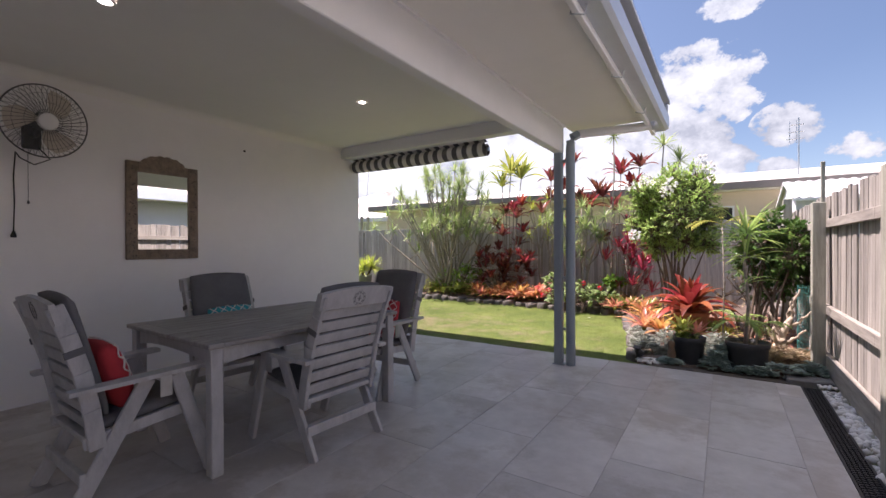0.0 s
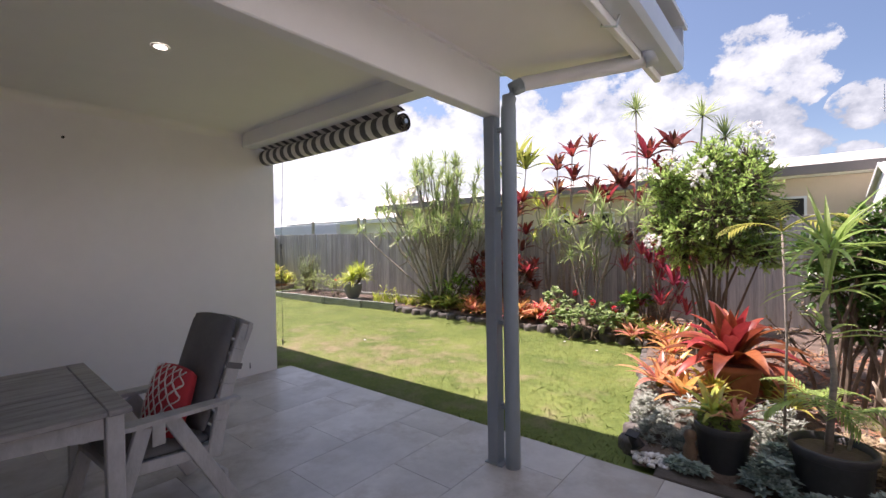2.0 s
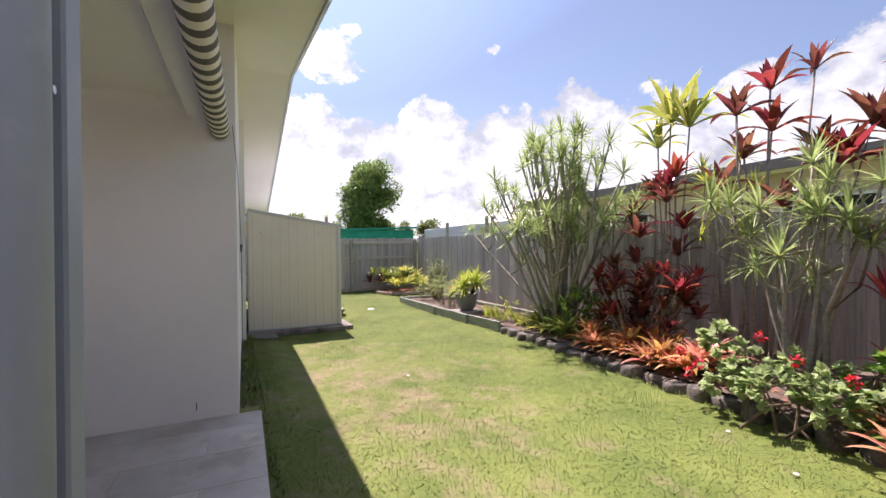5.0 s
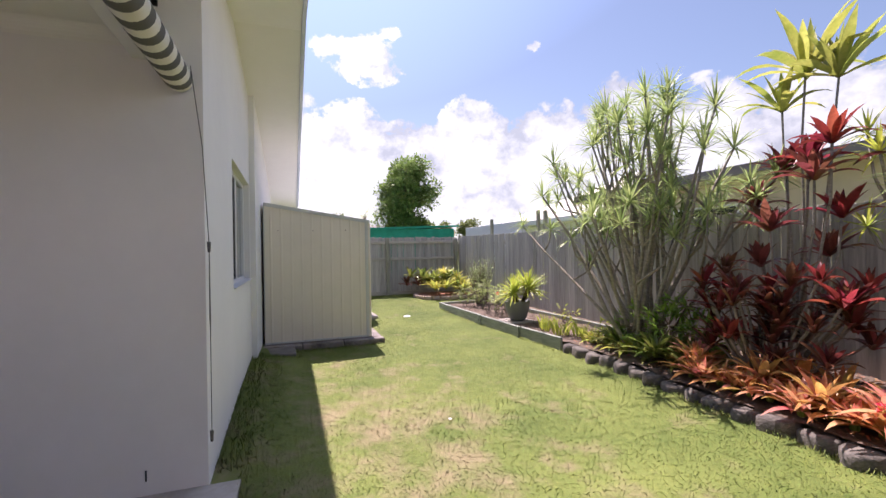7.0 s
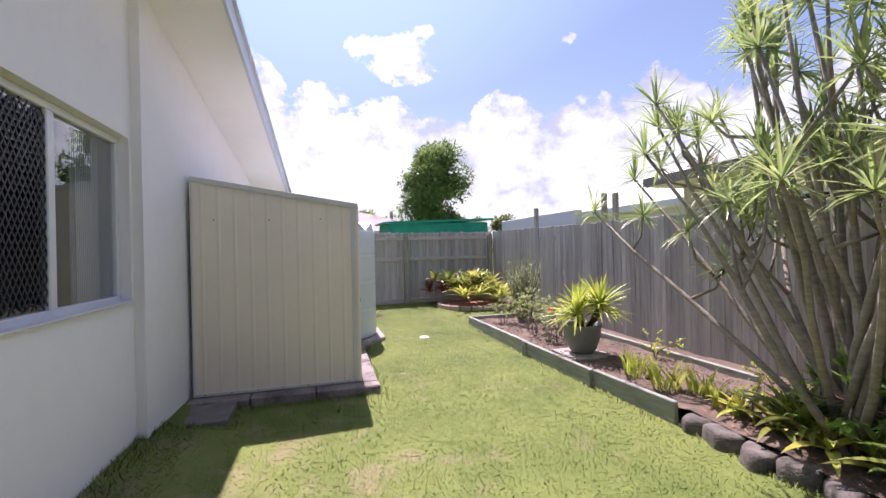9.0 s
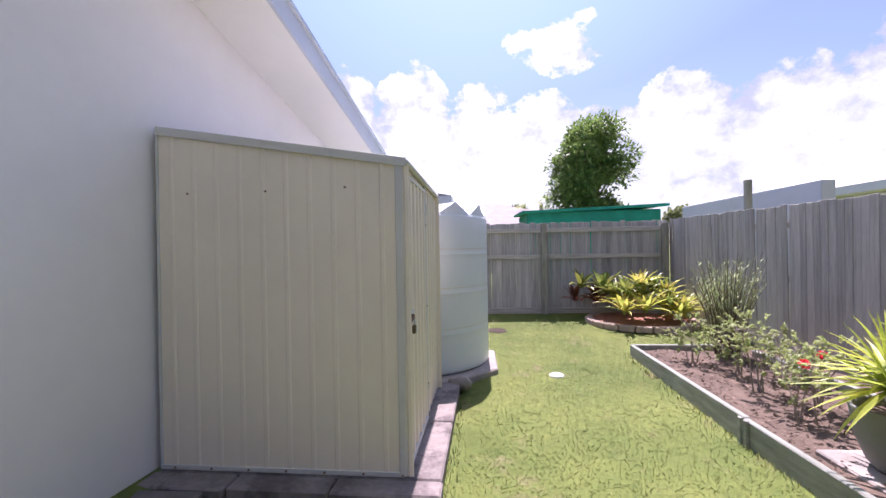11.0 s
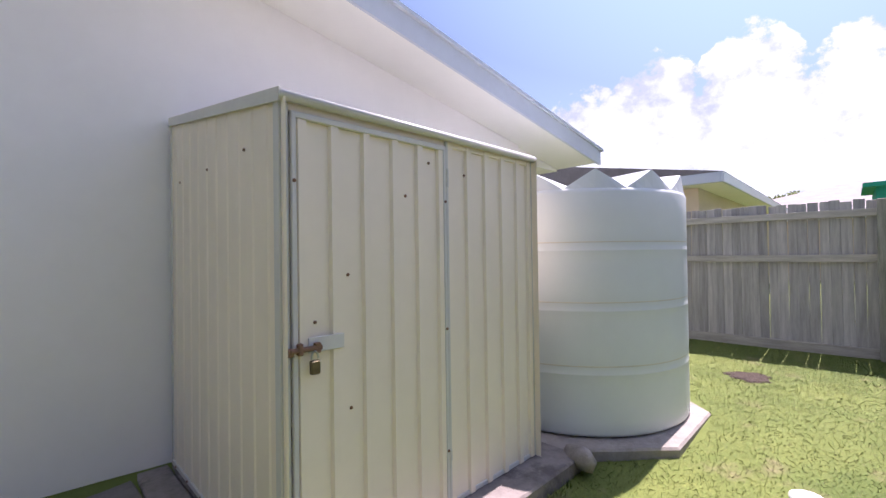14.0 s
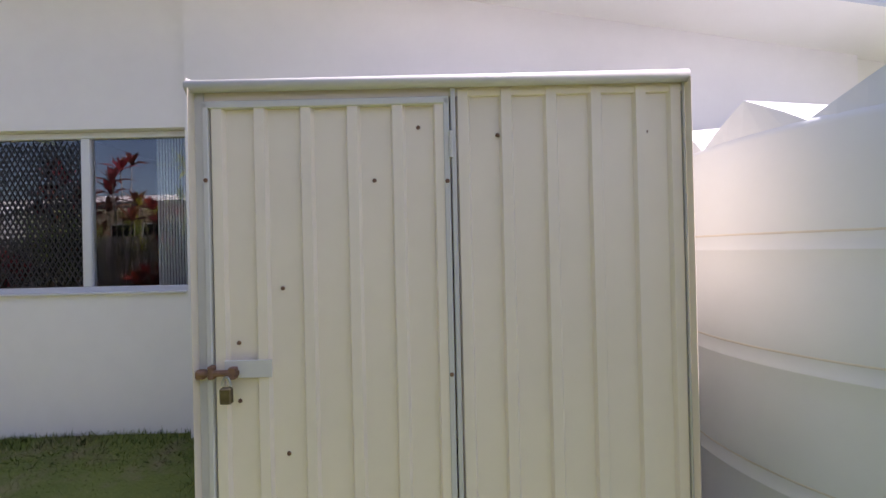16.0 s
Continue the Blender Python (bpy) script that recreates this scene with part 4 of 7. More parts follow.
# ---- patio fittings ----
def downlight(x, y):
    d = thing("downlight", "small round lit recessed ceiling downlight", "downlight", (x, y, CEIL_Z - 0.002), group="patio downlights")
    part("trim_ring", G().lathe([(0.036, -0.004), (0.05, -0.006), (0.054, 0.0)], 28), WHITEP, d, smooth=True)
    part("lamp", G().lathe([(0.0, -0.002), (0.037, -0.002)], 24), DOWNL, d, "glowing lamp face")
    return d


for x, y in ((-3.085, 3.232), (-3.10, 1.04), (-3.1, -1.15)):
    downlight(x, y)


def wall_mirror():
    m = thing("wall_mirror", "wall mirror in a carved brown timber frame", "mirror", (WALL_X + 0.001, 2.117, 1.688))
    hw, hh, b = 0.340, 0.487, 0.10
    for s in (-1, 1):
        part("frame_side", G().box((0, s * (hw - b / 2) - b / 2, -hh), (0.035, s * (hw - b / 2) + b / 2, hh), 0.006), CARVED, m)
        part("frame_rail", G().box((0, -hw + b, s * (hh - b / 2) - b / 2), (0.034, hw - b, s * (hh - b / 2) + b / 2), 0.006), CARVED, m)
    g = G()
    pts = []
    N = 28
    for i in range(N + 1):
        u = i / N * 2 - 1
        pts.append((u * 0.20, hh + 0.075 * (1 - u * u) ** 0.6 + 0.012 * abs(math.sin(u * 8))))
    m2 = 2 * (N + 1)
    vs = [(x, y, z) for x in (0.002, 0.036) for y, top in pts for z in (hh - 0.01, top)]
    g.add(vs, [f for i in range(0, m2 - 2, 2) for f in ((m2 + i, m2 + i + 2, m2 + i + 3, m2 + i + 1), (i + 1, m2 + i + 1, m2 + i + 3, i + 3), (i, i + 1, i + 3, i + 2))])
    part("crest", g, CARVED, m, "scrolled carved crest")
    r = random.Random(4)
    carve = G()
    for k in range(130):
        side = r.choice((0, 1, 2, 3))
        if side < 2:
            y, z = (side * 2 - 1) * (hw - b / 2) + r.uniform(-0.03, 0.03), r.uniform(-hh + 0.03, hh - 0.03)
        else:
            y, z = r.uniform(-hw + 0.1, hw - 0.1), (side * 2 - 5) * (hh - b / 2) + r.uniform(-0.03, 0.03)
        a0, rad = r.uniform(0, 6.28), r.uniform(0.010, 0.02)
        carve.tube([(0.036, y + rad * math.cos(a0 + 0.75 * i), z + rad * math.sin(a0 + 0.75 * i)) for i in range(6)], 0.004, 5)
    part("carving", carve, CARVED, m, "raised scroll carving")
    # flat black discs on the frame paint the shade of pierced holes
    pin = G()
    for k in range(70):
        side = r.choice((-1, 1))
        y, z = side * (hw - b / 2) + r.uniform(-0.03, 0.03), r.uniform(-hh + 0.03, hh - 0.03)
        pin.lathe([(0.0, 0.0), (0.006, 0.0)], 6, pose(0.0362, y, z, 0, 90))
    part("piercing", pin, BLACK, m, "flat black discs standing in for the shade in pierced holes")
    part("glass", G().box((0.004, -hw + b - 0.002, -hh + b - 0.002), (0.018, hw - b + 0.002, hh - b + 0.002)), MIRROR, m, "silvered mirror glass")
    return m


wall_mirror()


def wall_fan():
    f = thing("wall_fan", "dark caged oscillating wall fan with beige blades", "fan", (WALL_X, 1.10, 2.31))
    part("mount", G().box((0, -0.06, -0.16), (0.05, 0.06, 0.05), 0.012).tube([(0.04, 0, -0.05), (0.16, 0, -0.06), (0.2, 0, 0.03)], 0.025, 10), FANM, f)
    tilt = pose(0.30, 0.02, 0.03, 0, 97, 6) @ Matrix.Scale(1.0, 4)
    part("motor", G().lathe([(0, -0.14), (0.06, -0.13), (0.075, -0.05), (0.07, -0.02), (0.0, -0.02)], 24, tilt), FANM, f, smooth=True)
    hub = part("hub", G().lathe([(0.0, 0.078), (0.05, 0.074), (0.068, 0.06), (0.07, 0.04)], 28, tilt), WHITEP, f, "pale round hub badge", True)
    R = 0.285
    cage = G()
    for i in range(44):
        a = 2 * math.pi * i / 44
        for s in (1, -1):
            pr = [(0.055, s * 0.062), (0.15, s * 0.06), (0.24, s * 0.042), (R, 0.0)]
            tw = 0.25
            cage.tube([tilt @ Vector((r * math.cos(a + tw * r / R), r * math.sin(a + tw * r / R), z)) for r, z in pr], 0.0018, 4, False)
    for r, z, th in ((R, 0, 0.006), (0.22, 0.048, 0.0016), (0.15, 0.06, 0.0016), (0.09, 0.063, 0.0016)):
        cage.tube([tilt @ Vector((r * math.cos(a), r * math.sin(a), z)) for a in [2 * math.pi * i / 40 for i in range(41)]], th, 6, False)
    part("cage", cage, FANM, f, "fine wire cage")
    for k in range(3):
        b = G()
        vs, fs = [], []
        for i in range(8):
            t = i / 7
            r = 0.05 + 0.205 * t
            wdt = 0.55 + 0.5 * math.sin(math.pi * min(1, t * 0.85 + 0.1))
            for j in range(5):
                u = (j / 4 - 0.5) * wdt + 0.35 * t
                a = u + 2 * math.pi * k / 3 + 2.4
                vs.append(tilt @ Vector((r * math.cos(a), r * math.sin(a), 0.02 * (j / 4 - 0.5))))
        for i in range(7):
            for j in range(4):
                fs.append((5 * i + j, 5 * i + 5 + j, 5 * i + 6 + j, 5 * i + 1 + j))
        part("blade", b.add(vs, fs), FANB, f, smooth=True)
    cord = G().tube([(0.06, 0.03, -0.14), (0.10, 0.10, -0.24), (0.10, 0.0, -0.30), (0.06, -0.08, -0.25), (0.035, -0.10, -0.20), (0.02, -0.11, -0.4), (0.02, -0.105, -0.62), (0.02, -0.112, -0.85)], 0.005, 7)
    part("cord", cord, BLACK, f, "black hanging power cord")
    part("plug", G().tube([(0.02, -0.112, -0.85), (0.02, -0.112, -0.89)], [0.008, 0.02], 10).box((0.012, -0.13, -0.905), (0.028, -0.094, -0.888), 0.003), BLACK, f, "black mains plug")
    part("pull_cord", G().tube([(0.06, -0.03, -0.2), (0.06, -0.03, -0.6)], 0.0022, 5).tube([(0.06, -0.03, -0.6), (0.06, -0.03, -0.625)], 0.008, 8), FANM, f, "thin pull cord with a toggle")
    return f


wall_fan()
part_hook = G().tube([(WALL_X, 3.026, 2.49), (WALL_X + 0.015, 3.026, 2.49)], 0.012, 8)
solid("wall_hook", part_hook, BLACK, "tiny dark screw hook in the wall", "hook", kind="")


def stripes():
    m = M("striped_canvas", (0.78, 0.76, 0.70), 0.9, var=0.06, scale=8, bump=0.2, bscale=200, dist=0.003)
    N, L = m.node_tree.nodes, m.node_tree.links
    b = N["Principled BSDF"]
    old = b.inputs["Base Color"].links[0].from_socket
    tc = N.new("ShaderNodeTexCoord")
    sp = N.new("ShaderNodeSeparateXYZ")
    L.new(tc.outputs["Object"], sp.inputs[0])
    mu = N.new("ShaderNodeMath")
    mu.operation = "MULTIPLY"
    mu.inputs[1].default_value = 1 / 0.152
    fr = N.new("ShaderNodeMath")
    fr.operation = "FRACT"
    gt = N.new("ShaderNodeMath")
    gt.operation = "GREATER_THAN"
    gt.inputs[1].default_value = 0.5
    L.new(sp.outputs[0], mu.inputs[0])
    L.new(mu.outputs[0], fr.inputs[0])
    L.new(fr.outputs[0], gt.inputs[0])
    mx = N.new("ShaderNodeMixRGB")
    mx.inputs[2].default_value = (0.13, 0.128, 0.125, 1)
    L.new(gt.outputs[0], mx.inputs[0])
    L.new(old, mx.inputs[1])
    L.new(mx.outputs[0], b.inputs["Base Color"])
    return m


STRIPE = stripes()


def awning():
    x0, x1, y, z = -4.82, -2.48, 4.86, 2.557
    a = thing("awning", "rolled-up charcoal and white striped canvas awning", "awning", (0, y, z))
    prof = []
    for i in range(46):
        t = i / 45 * 2.6 * 2 * math.pi
        r = 0.098 - 0.07 * i / 45
        prof.append((r * math.cos(t + 1.4), r * math.sin(t + 1.4)))
    prof = [(-0.135, 0.30), (-0.12, 0.14)] + prof
    n = len(prof)
    xs = [x0 + (x1 - x0) * i / 12 for i in range(13)]
    vs = [(x, p[0], p[1] - 0.012 * math.sin(math.pi * k / 12)) for k, x in enumerate(xs) for p in prof]
    g = G().add(vs, [(k * n + i, k * n + i + 1, (k + 1) * n + i + 1, (k + 1) * n + i) for k in range(12) for i in range(n - 1)])
    part("canvas", g, STRIPE, a, smooth=True)
    part("roller", G().tube([(x0 - 0.02, 0, 0), (x1 + 0.02, 0, 0)], 0.022, 12), STEEL, a, "steel roller tube")
    part("pull_rope", G().tube([(x0 + 0.22, 0.10, 0.0), (x0 + 0.13, 0.14, -0.45), (x0 + 0.045, 0.155, -1.04)], 0.0026, 5), FANM, a, "thin grey pull rope")
    part("pull_rope", G().tube([(x0 + 0.045, 0.155, -1.05), (x0 + 0.075, 0.158, -1.2), (x0 + 0.08, 0.158, -1.5), (x0 + 0.055, 0.157, -1.62), (x0 + 0.04, 0.156, -1.5), (x0 + 0.04, 0.155, -1.1)], 0.0024, 5), FANM, a, "thin grey pull rope")
    part("pull_rope", G().tube([(x0 + 0.05, 0.155, -1.1), (x0 + 0.05, 0.156, -1.7), (x0 + 0.055, 0.156, -2.22)], 0.0024, 5), FANM, a, "thin grey pull rope")
    for z in (-1.05, -2.22):
        part("rope_weight", G().tube([(x0 + 0.052, 0.155, z - 0.035), (x0 + 0.052, 0.155, z + 0.03)], [0.008, 0.012], 10), FANM, a, "small rope cleat")
    return a


awning()
for i, (y, z0, z1) in enumerate(((4.638, 0.085, 0.15), (3.642, 0.12, 0.19))):
    solid("weep_slot", G().box((WALL_X - 0.002, y, z0), (WALL_X + 0.003, y + 0.008, z1)), BLACK, "dark vertical movement slot in the render", "slot")


def pillow(name, label, at, rx, rz, col, line, band=None):
    mat = M("pillow_" + name, col, 0.9, var=0.08, scale=8, bump=0.2, bscale=260, dist=0.002)
    p = thing(name, label, "cushion", at)
    p.matrix_basis = pose(*at, 0, 0, rz) @ pose(0, 0, 0, rx)
    part("cover", puff(G(), (-0.20, -0.20, -0.05), (0.20, 0.20, 0.05), crown=0.03), mat, p, smooth=True)
    lm = M("pillow_line_" + name, line, 0.9, var=0.05, scale=8, bump=0.1)
    g = G()
    r = random.Random(len(label))

    def on(u, v):
        return (u * 0.2 * (1 - 0.06 * v * v * abs(u)), v * 0.2 * (1 - 0.06 * u * u * abs(v)), 0.05 * (0.25 + 0.75 * (1 - max(abs(u), abs(v)) ** 6) ** 0.5) + 0.03 * (1 - u * u) * (1 - v * v) + 0.001)
    for i in range(5):
        for s in (-1, 1):
            for turn in (0, 1):
                pts = []
                for k in range(25):
                    v = -0.96 + 1.92 * k / 24
                    u = -0.8 + 0.4 * i + s * 0.17 * math.sin(v * 2.5 * math.pi)
                    u = max(-0.96, min(0.96, u))
                    pts.append(on(u, v) if not turn else on(v, u))
                if turn == 0 or i in (1, 3):
                    g.tube(pts, 0.0042, 5)
    part("pattern", g, lm, p, "pale woven line pattern")
    return p


RED, PALE, TEAL = (0.52, 0.045, 0.055), (0.72, 0.66, 0.62), (0.03, 0.33, 0.38)


def on_chair(i, name, label, col, low=0.0):
    c = chairs[i]
    m = c.matrix_basis @ pose(0.0, -0.09, 0.62 - low, -72)
    p = pillow(name, label, (0, 0, 0), 0, 0, col, PALE)
    p.matrix_basis = m
    return p


on_chair(1, "red_cushion", "red cushion with a pale lattice pattern on a chair", RED)
on_chair(3, "red_cushion", "red cushion with a pale lattice pattern on a chair", RED)
on_chair(2, "teal_cushion", "teal and white patterned cushion on a chair", TEAL, 0.0)
# small brown item on the seat under the table
solid("book", G().box((-2.62, 2.25, 0.30), (-2.45, 2.45, 0.33), 0.004), M("brown_card", (0.22, 0.09, 0.05), 0.7), "brown flat item stored under the chair", "book", kind="")

# ---- patio drain and pebbles ----
dr = thing("drain_grate", "black plastic slotted drain grate along the paving", "drain")
part("frame", G().box((0.642, -3.2, -0.03), (0.656, EAST_Y - 0.01, 0.0)).box((0.766, -3.2, -0.03), (0.78, EAST_Y - 0.01, 0.0)).box((0.656, -3.2, -0.05), (0.766, EAST_Y - 0.01, -0.03)), BLACK, dr)
bars = G()
y = -1.0
k = 0
while y < EAST_Y - 0.03:
    for q in range(4):
        x = 0.664 + q * 0.026
        bars.box((x, y + (0.012 if q % 2 else 0), -0.014), (x + 0.017, y + 0.017 + (0.012 if q % 2 else 0), -0.002))
    bars.box((0.656, y + 0.019, -0.015), (0.766, y + 0.023, -0.004))
    y += 0.030
tagged(part("slats", bars, BLACK, dr), kind="stuff")


def stone_blob(g, at, size, r, flat=0.7, n=7):
    m = pose(*at, r.uniform(-25, 25), r.uniform(-25, 25), r.uniform(0, 360))
    ph = [r.uniform(0, 6.28) for _ in range(3)]
    sx, sy = r.uniform(0.75, 1.25), r.uniform(0.75, 1.25)
    vs, fs = [(0, 0, -size * flat)], []
    L = 4
    for i in range(1, L):
        a = math.pi * i / L
        for k in range(n):
            b = 2 * math.pi * k / n
            q = size * (1 + 0.14 * math.sin(2 * b + ph[0]) + 0.10 * math.sin(3 * b + ph[1] + a))
            vs.append((q * sx * math.sin(a) * math.cos(b), q * sy * math.sin(a) * math.sin(b), -q * flat * math.cos(a)))
    vs.append((0, 0, size * flat))
    for k in range(n):
        fs.append((0, 1 + (k + 1) % n, 1 + k))
        fs.append((len(vs) - 1, len(vs) - 1 - n + k, len(vs) - 1 - n + (k + 1) % n))
    for i in range(L - 2):
        for k in range(n):
            fs.append((1 + i * n + k, 1 + i * n + (k + 1) % n, 1 + (i + 1) * n + (k + 1) % n, 1 + (i + 1) * n + k))
    g.add(vs, fs, m)


rp = random.Random(21)
g = G()
for i in range(900):
    x, y = rp.uniform(0.79, 0.94), rp.uniform(-0.5, 5.12)
    stone_blob(g, (x, y, -0.035 + rp.uniform(0, 0.03) + (x - 0.8) * 0.06), rp.uniform(0.016, 0.036), rp)
for i in range(170):
    a, d = rp.uniform(0, 6.28), rp.uniform(0, 1) ** 0.6
    stone_blob(g, (-0.66 + 0.16 * d * math.cos(a), 5.42 + 0.11 * d * math.sin(a), -0.01 + 0.03 * (1 - d)), rp.uniform(0.010, 0.022), rp)
for i in range(60):
    stone_blob(g, (rp.uniform(0.78, 1.0), rp.uniform(5.2, 5.6), 0.0), rp.uniform(0.014, 0.03), rp)
solid("pebbles", g, PEBBLE, "loose white pebbles beside the drain", "pebbles", kind="stuff", smooth=True)


# ---- garden beds ----
EDGE = ((-12.2, 9.40), (-7.12, 9.42), (-7.1, 9.50), (-6.0, 9.42), (-4.6, 9.28), (-3.0, 9.16), (-1.5, 9.06), (-1.3, 7.9), (-1.08, 7.0), (-0.98, 6.3), (-0.88, 5.6), (-0.82, 5.27))


def edge_y(x):
    if x < -12.2:
        return 11.16
    if x > -0.82:
        return 5.27
    for (xa, ya), (xb, yb) in zip(EDGE, EDGE[1:]):
        if xa <= x <= xb:
            return ya + (yb - ya) * (x - xa) / (xb - xa)
    return 11.16


def bed_sheet(name, x0, x1, base, label, mat):
    g = G()
    nx, ny = max(4, int((x1 - x0) / 0.12)), 26
    vs = []
    for i in range(nx + 1):
        x = x0 + (x1 - x0) * i / nx
        ya = edge_y(x) + 0.02
        for j in range(ny + 1):
            y = ya + (11.185 - ya) * j / ny
            rise = min(1.0, (y - ya) / 0.15) if base < 0.06 else 1.0
            vs.append((x, y, -0.08 + (base + 0.08) * (0.35 + 0.65 * rise) + 0.03 * noise.noise((x * 2.3, y * 2.3, 0)) + 0.012 * noise.noise((x * 9, y * 9, 3))))
    g.add(vs, [(i * (ny + 1) + j, (i + 1) * (ny + 1) + j, (i + 1) * (ny + 1) + j + 1, i * (ny + 1) + j + 1) for i in range(nx) for j in range(ny)])
    return solid(name, g, mat, label, "garden bed", smooth=True)


bed_sheet("bed_back", -7.1, -1.5, 0.07, "brown soil of the planted back bed", EARTH)
bed_sheet("bed_corner", -1.5, 1.05, 0.04, "brown soil and mulch of the corner bed", EARTH)
bed_sheet("bed_raised", -12.18, -7.1, 0.06, "dark soil of the sleeper-edged rose bed", EARTH)


def sleeper(p, q, h=0.17, w=0.05):
    s = tagged(part("garden_sleeper", G().beam((*p, h / 2 - 0.06), (*q, h / 2 - 0.06), w, h + 0.05, 0.008), SLEEPER), "weathered grey-green timber sleeper edging the bed", "sleeper", "sleepers of the raised bed")
    return s


SLEEPER = M("sleeper_timber", (0.27, 0.29, 0.25), 0.85, var=0.25, scale=5, bump=0.4, bscale=30, stretch=(0.7, 4, 4), rnd=0.12, spots=((0.42, 0.43, 0.38), 4, 0.62))
for a, b in (((-12.2, 9.40), (-9.76, 9.38)), ((-9.74, 9.36), (-8.2, 9.36)), ((-8.18, 9.385), (-7.12, 9.43)), ((-12.2, 9.43), (-12.2, 10.6)), ((-11.9, 10.75), (-7.4, 10.75))):
    sleeper(a, b)
for x in (-9.75, -9.68, -8.19):
    solid("sleeper_peg", G().box((x - 0.02, 9.31, -0.1), (x + 0.02, 9.335, 0.14), 0.004), SLEEPER, "timber peg holding the sleeper", "peg", kind="")
rb = random.Random(5)
edging = thing("garden_edging", "row of dark weathered rounded edging stones", "edging", kind="structure")
blocks = []
for k in range(4):
    g = G()
    n, L = 12, 5
    prof = [(0.02, 0.10), (0.085, 0.10 + rb.uniform(-0.012, 0.012)), (0.122, 0.094), (0.137, 0.07), (0.14, 0.0), (0.143, -0.10)]
    ph = rb.uniform(0, 6.28)
    g.lathe(prof, 14, None, wob=lambda t, ph=ph: 1 + 0.09 * math.sin(3 * t + ph) + 0.06 * math.sin(5 * t + 2 * ph) + 0.03 * math.sin(9 * t + ph))
    g.add([(0.02 * math.cos(2 * math.pi * i / 14), 0.02 * math.sin(2 * math.pi * i / 14), 0.10) for i in range(14)], [tuple(range(14))])
    blocks.append(g.mesh("stone", STONE, True))
x = -6.95
while x < -1.55:
    ob = part("stone", rb.choice(blocks), None, edging)
    ob.matrix_basis = pose(x, edge_y(x) + rb.uniform(-0.0, 0.05), rb.uniform(-0.05, -0.01), rb.uniform(-5, 5), rb.uniform(-5, 5), rb.uniform(0, 360)) @ Matrix.Diagonal((rb.uniform(0.95, 1.2), rb.uniform(0.85, 1.0), rb.uniform(0.7, 0.95), 1))
    x += rb.uniform(0.25, 0.285)
for y in [8.95 - 0.24 * i for i in range(15)]:
    xa = [a for a in (-1.5 + 0.01 * k for k in range(69)) if edge_y(a) <= y][0]
    ob = part("stone", rb.choice(blocks), None, edging)
    ob.matrix_basis = pose(xa + 0.04, y, -0.05, rb.uniform(-6, 6), rb.uniform(-6, 6), rb.uniform(0, 360)) @ Matrix.Diagonal((rb.uniform(0.6, 0.95), rb.uniform(0.6, 0.9), rb.uniform(0.6, 0.9), 1))
kerb = thing("timber_kerb", "dark timber kerb between paving and planting", "kerb", kind="structure")
part("board", G().box((-0.62, 5.17, -0.12), (0.58, 5.30, -0.005), 0.008), M("dark_timber", (0.075, 0.062, 0.05), 0.85, var=0.3, scale=6, bump=0.4), kerb)
solid("kerb_paver", G().box((0.56, 5.21, -0.06), (0.92, 5.40, 0.035), 0.012), M("grey_paver", (0.19, 0.185, 0.18), 0.9, var=0.2, scale=9, bump=0.5), "grey concrete paver at the end of the kerb", "paver", kind="")
# round brick-edged bed in the far corner
ring = thing("brick_ring", "round brick edging of the corner bed", "edging", kind="structure")
BRICK = M("edging_brick", (0.40, 0.31, 0.26), 0.9, var=0.25, scale=8, bump=0.4, rnd=0.15)
bm_brick = G().box((-0.118, -0.06, 0), (0.118, 0.06, 0.10), 0.012).mesh("brick", BRICK)
RC, RR = (-14.2, 10.25), 0.86
for i in range(22):
    a = 2 * math.pi * i / 22
    ob = part("brick", bm_brick, None, ring)
    ob.matrix_basis = pose(RC[0] + RR * math.cos(a), RC[1] + RR * math.sin(a), lawn_z(-14, 10) - 0.01, 0, 0, math.degrees(a) + 90)
solid("bed_round", G().lathe([(0.0, 0.16), (0.5, 0.15), (0.86, 0.13)], 24, Matrix.Translation((*RC, 0))), MULCH, "bark-mulched soil of the round bed", "garden bed", smooth=True)


def scatter_mulch(name, x0, x1, y0, y1, n, z, label, size=0.03, mat=None):
    g = G()
    r = random.Random(name)
    for i in range(n):
        x, y = r.uniform(x0, x1), r.uniform(y0, y1)
        if y < edge_y(x) + 0.06:
            continue
        m = pose(x, y, z + r.uniform(0, 0.035) + 0.03 * noise.noise((x * 2.3, y * 2.3, 0)), r.uniform(-30, 30), r.uniform(-30, 30), r.uniform(0, 360))
        a, b = size * r.uniform(0.5, 1.4), size * r.uniform(0.2, 0.5)
        g.add([(-a, -b, 0), (a, -b * 0.6, 0), (a * 0.8, b, 0.004), (-a * 0.9, b * 0.7, 0.003)], [(0, 1, 2, 3)], m)
    return solid(name, g, mat or MULCH, label, "mulch", kind="stuff")


scatter_mulch("bark_mulch", -0.6, 1.0, 6.2, 9.5, 1800, 0.045, "loose red-brown bark mulch")
scatter_mulch("leaf_litter", -7.1, -1.4, 9.2, 11.1, 1800, 0.075, "brown leaf litter on the bed", 0.025)
scatter_mulch("soil_clods", -12.1, -7.2, 9.45, 10.7, 1700, 0.06, "crumbly brown soil and litter", 0.02, M("soil_crumb", (0.16, 0.115, 0.085), 0.95, var=0.3, scale=14, isl=0.4))


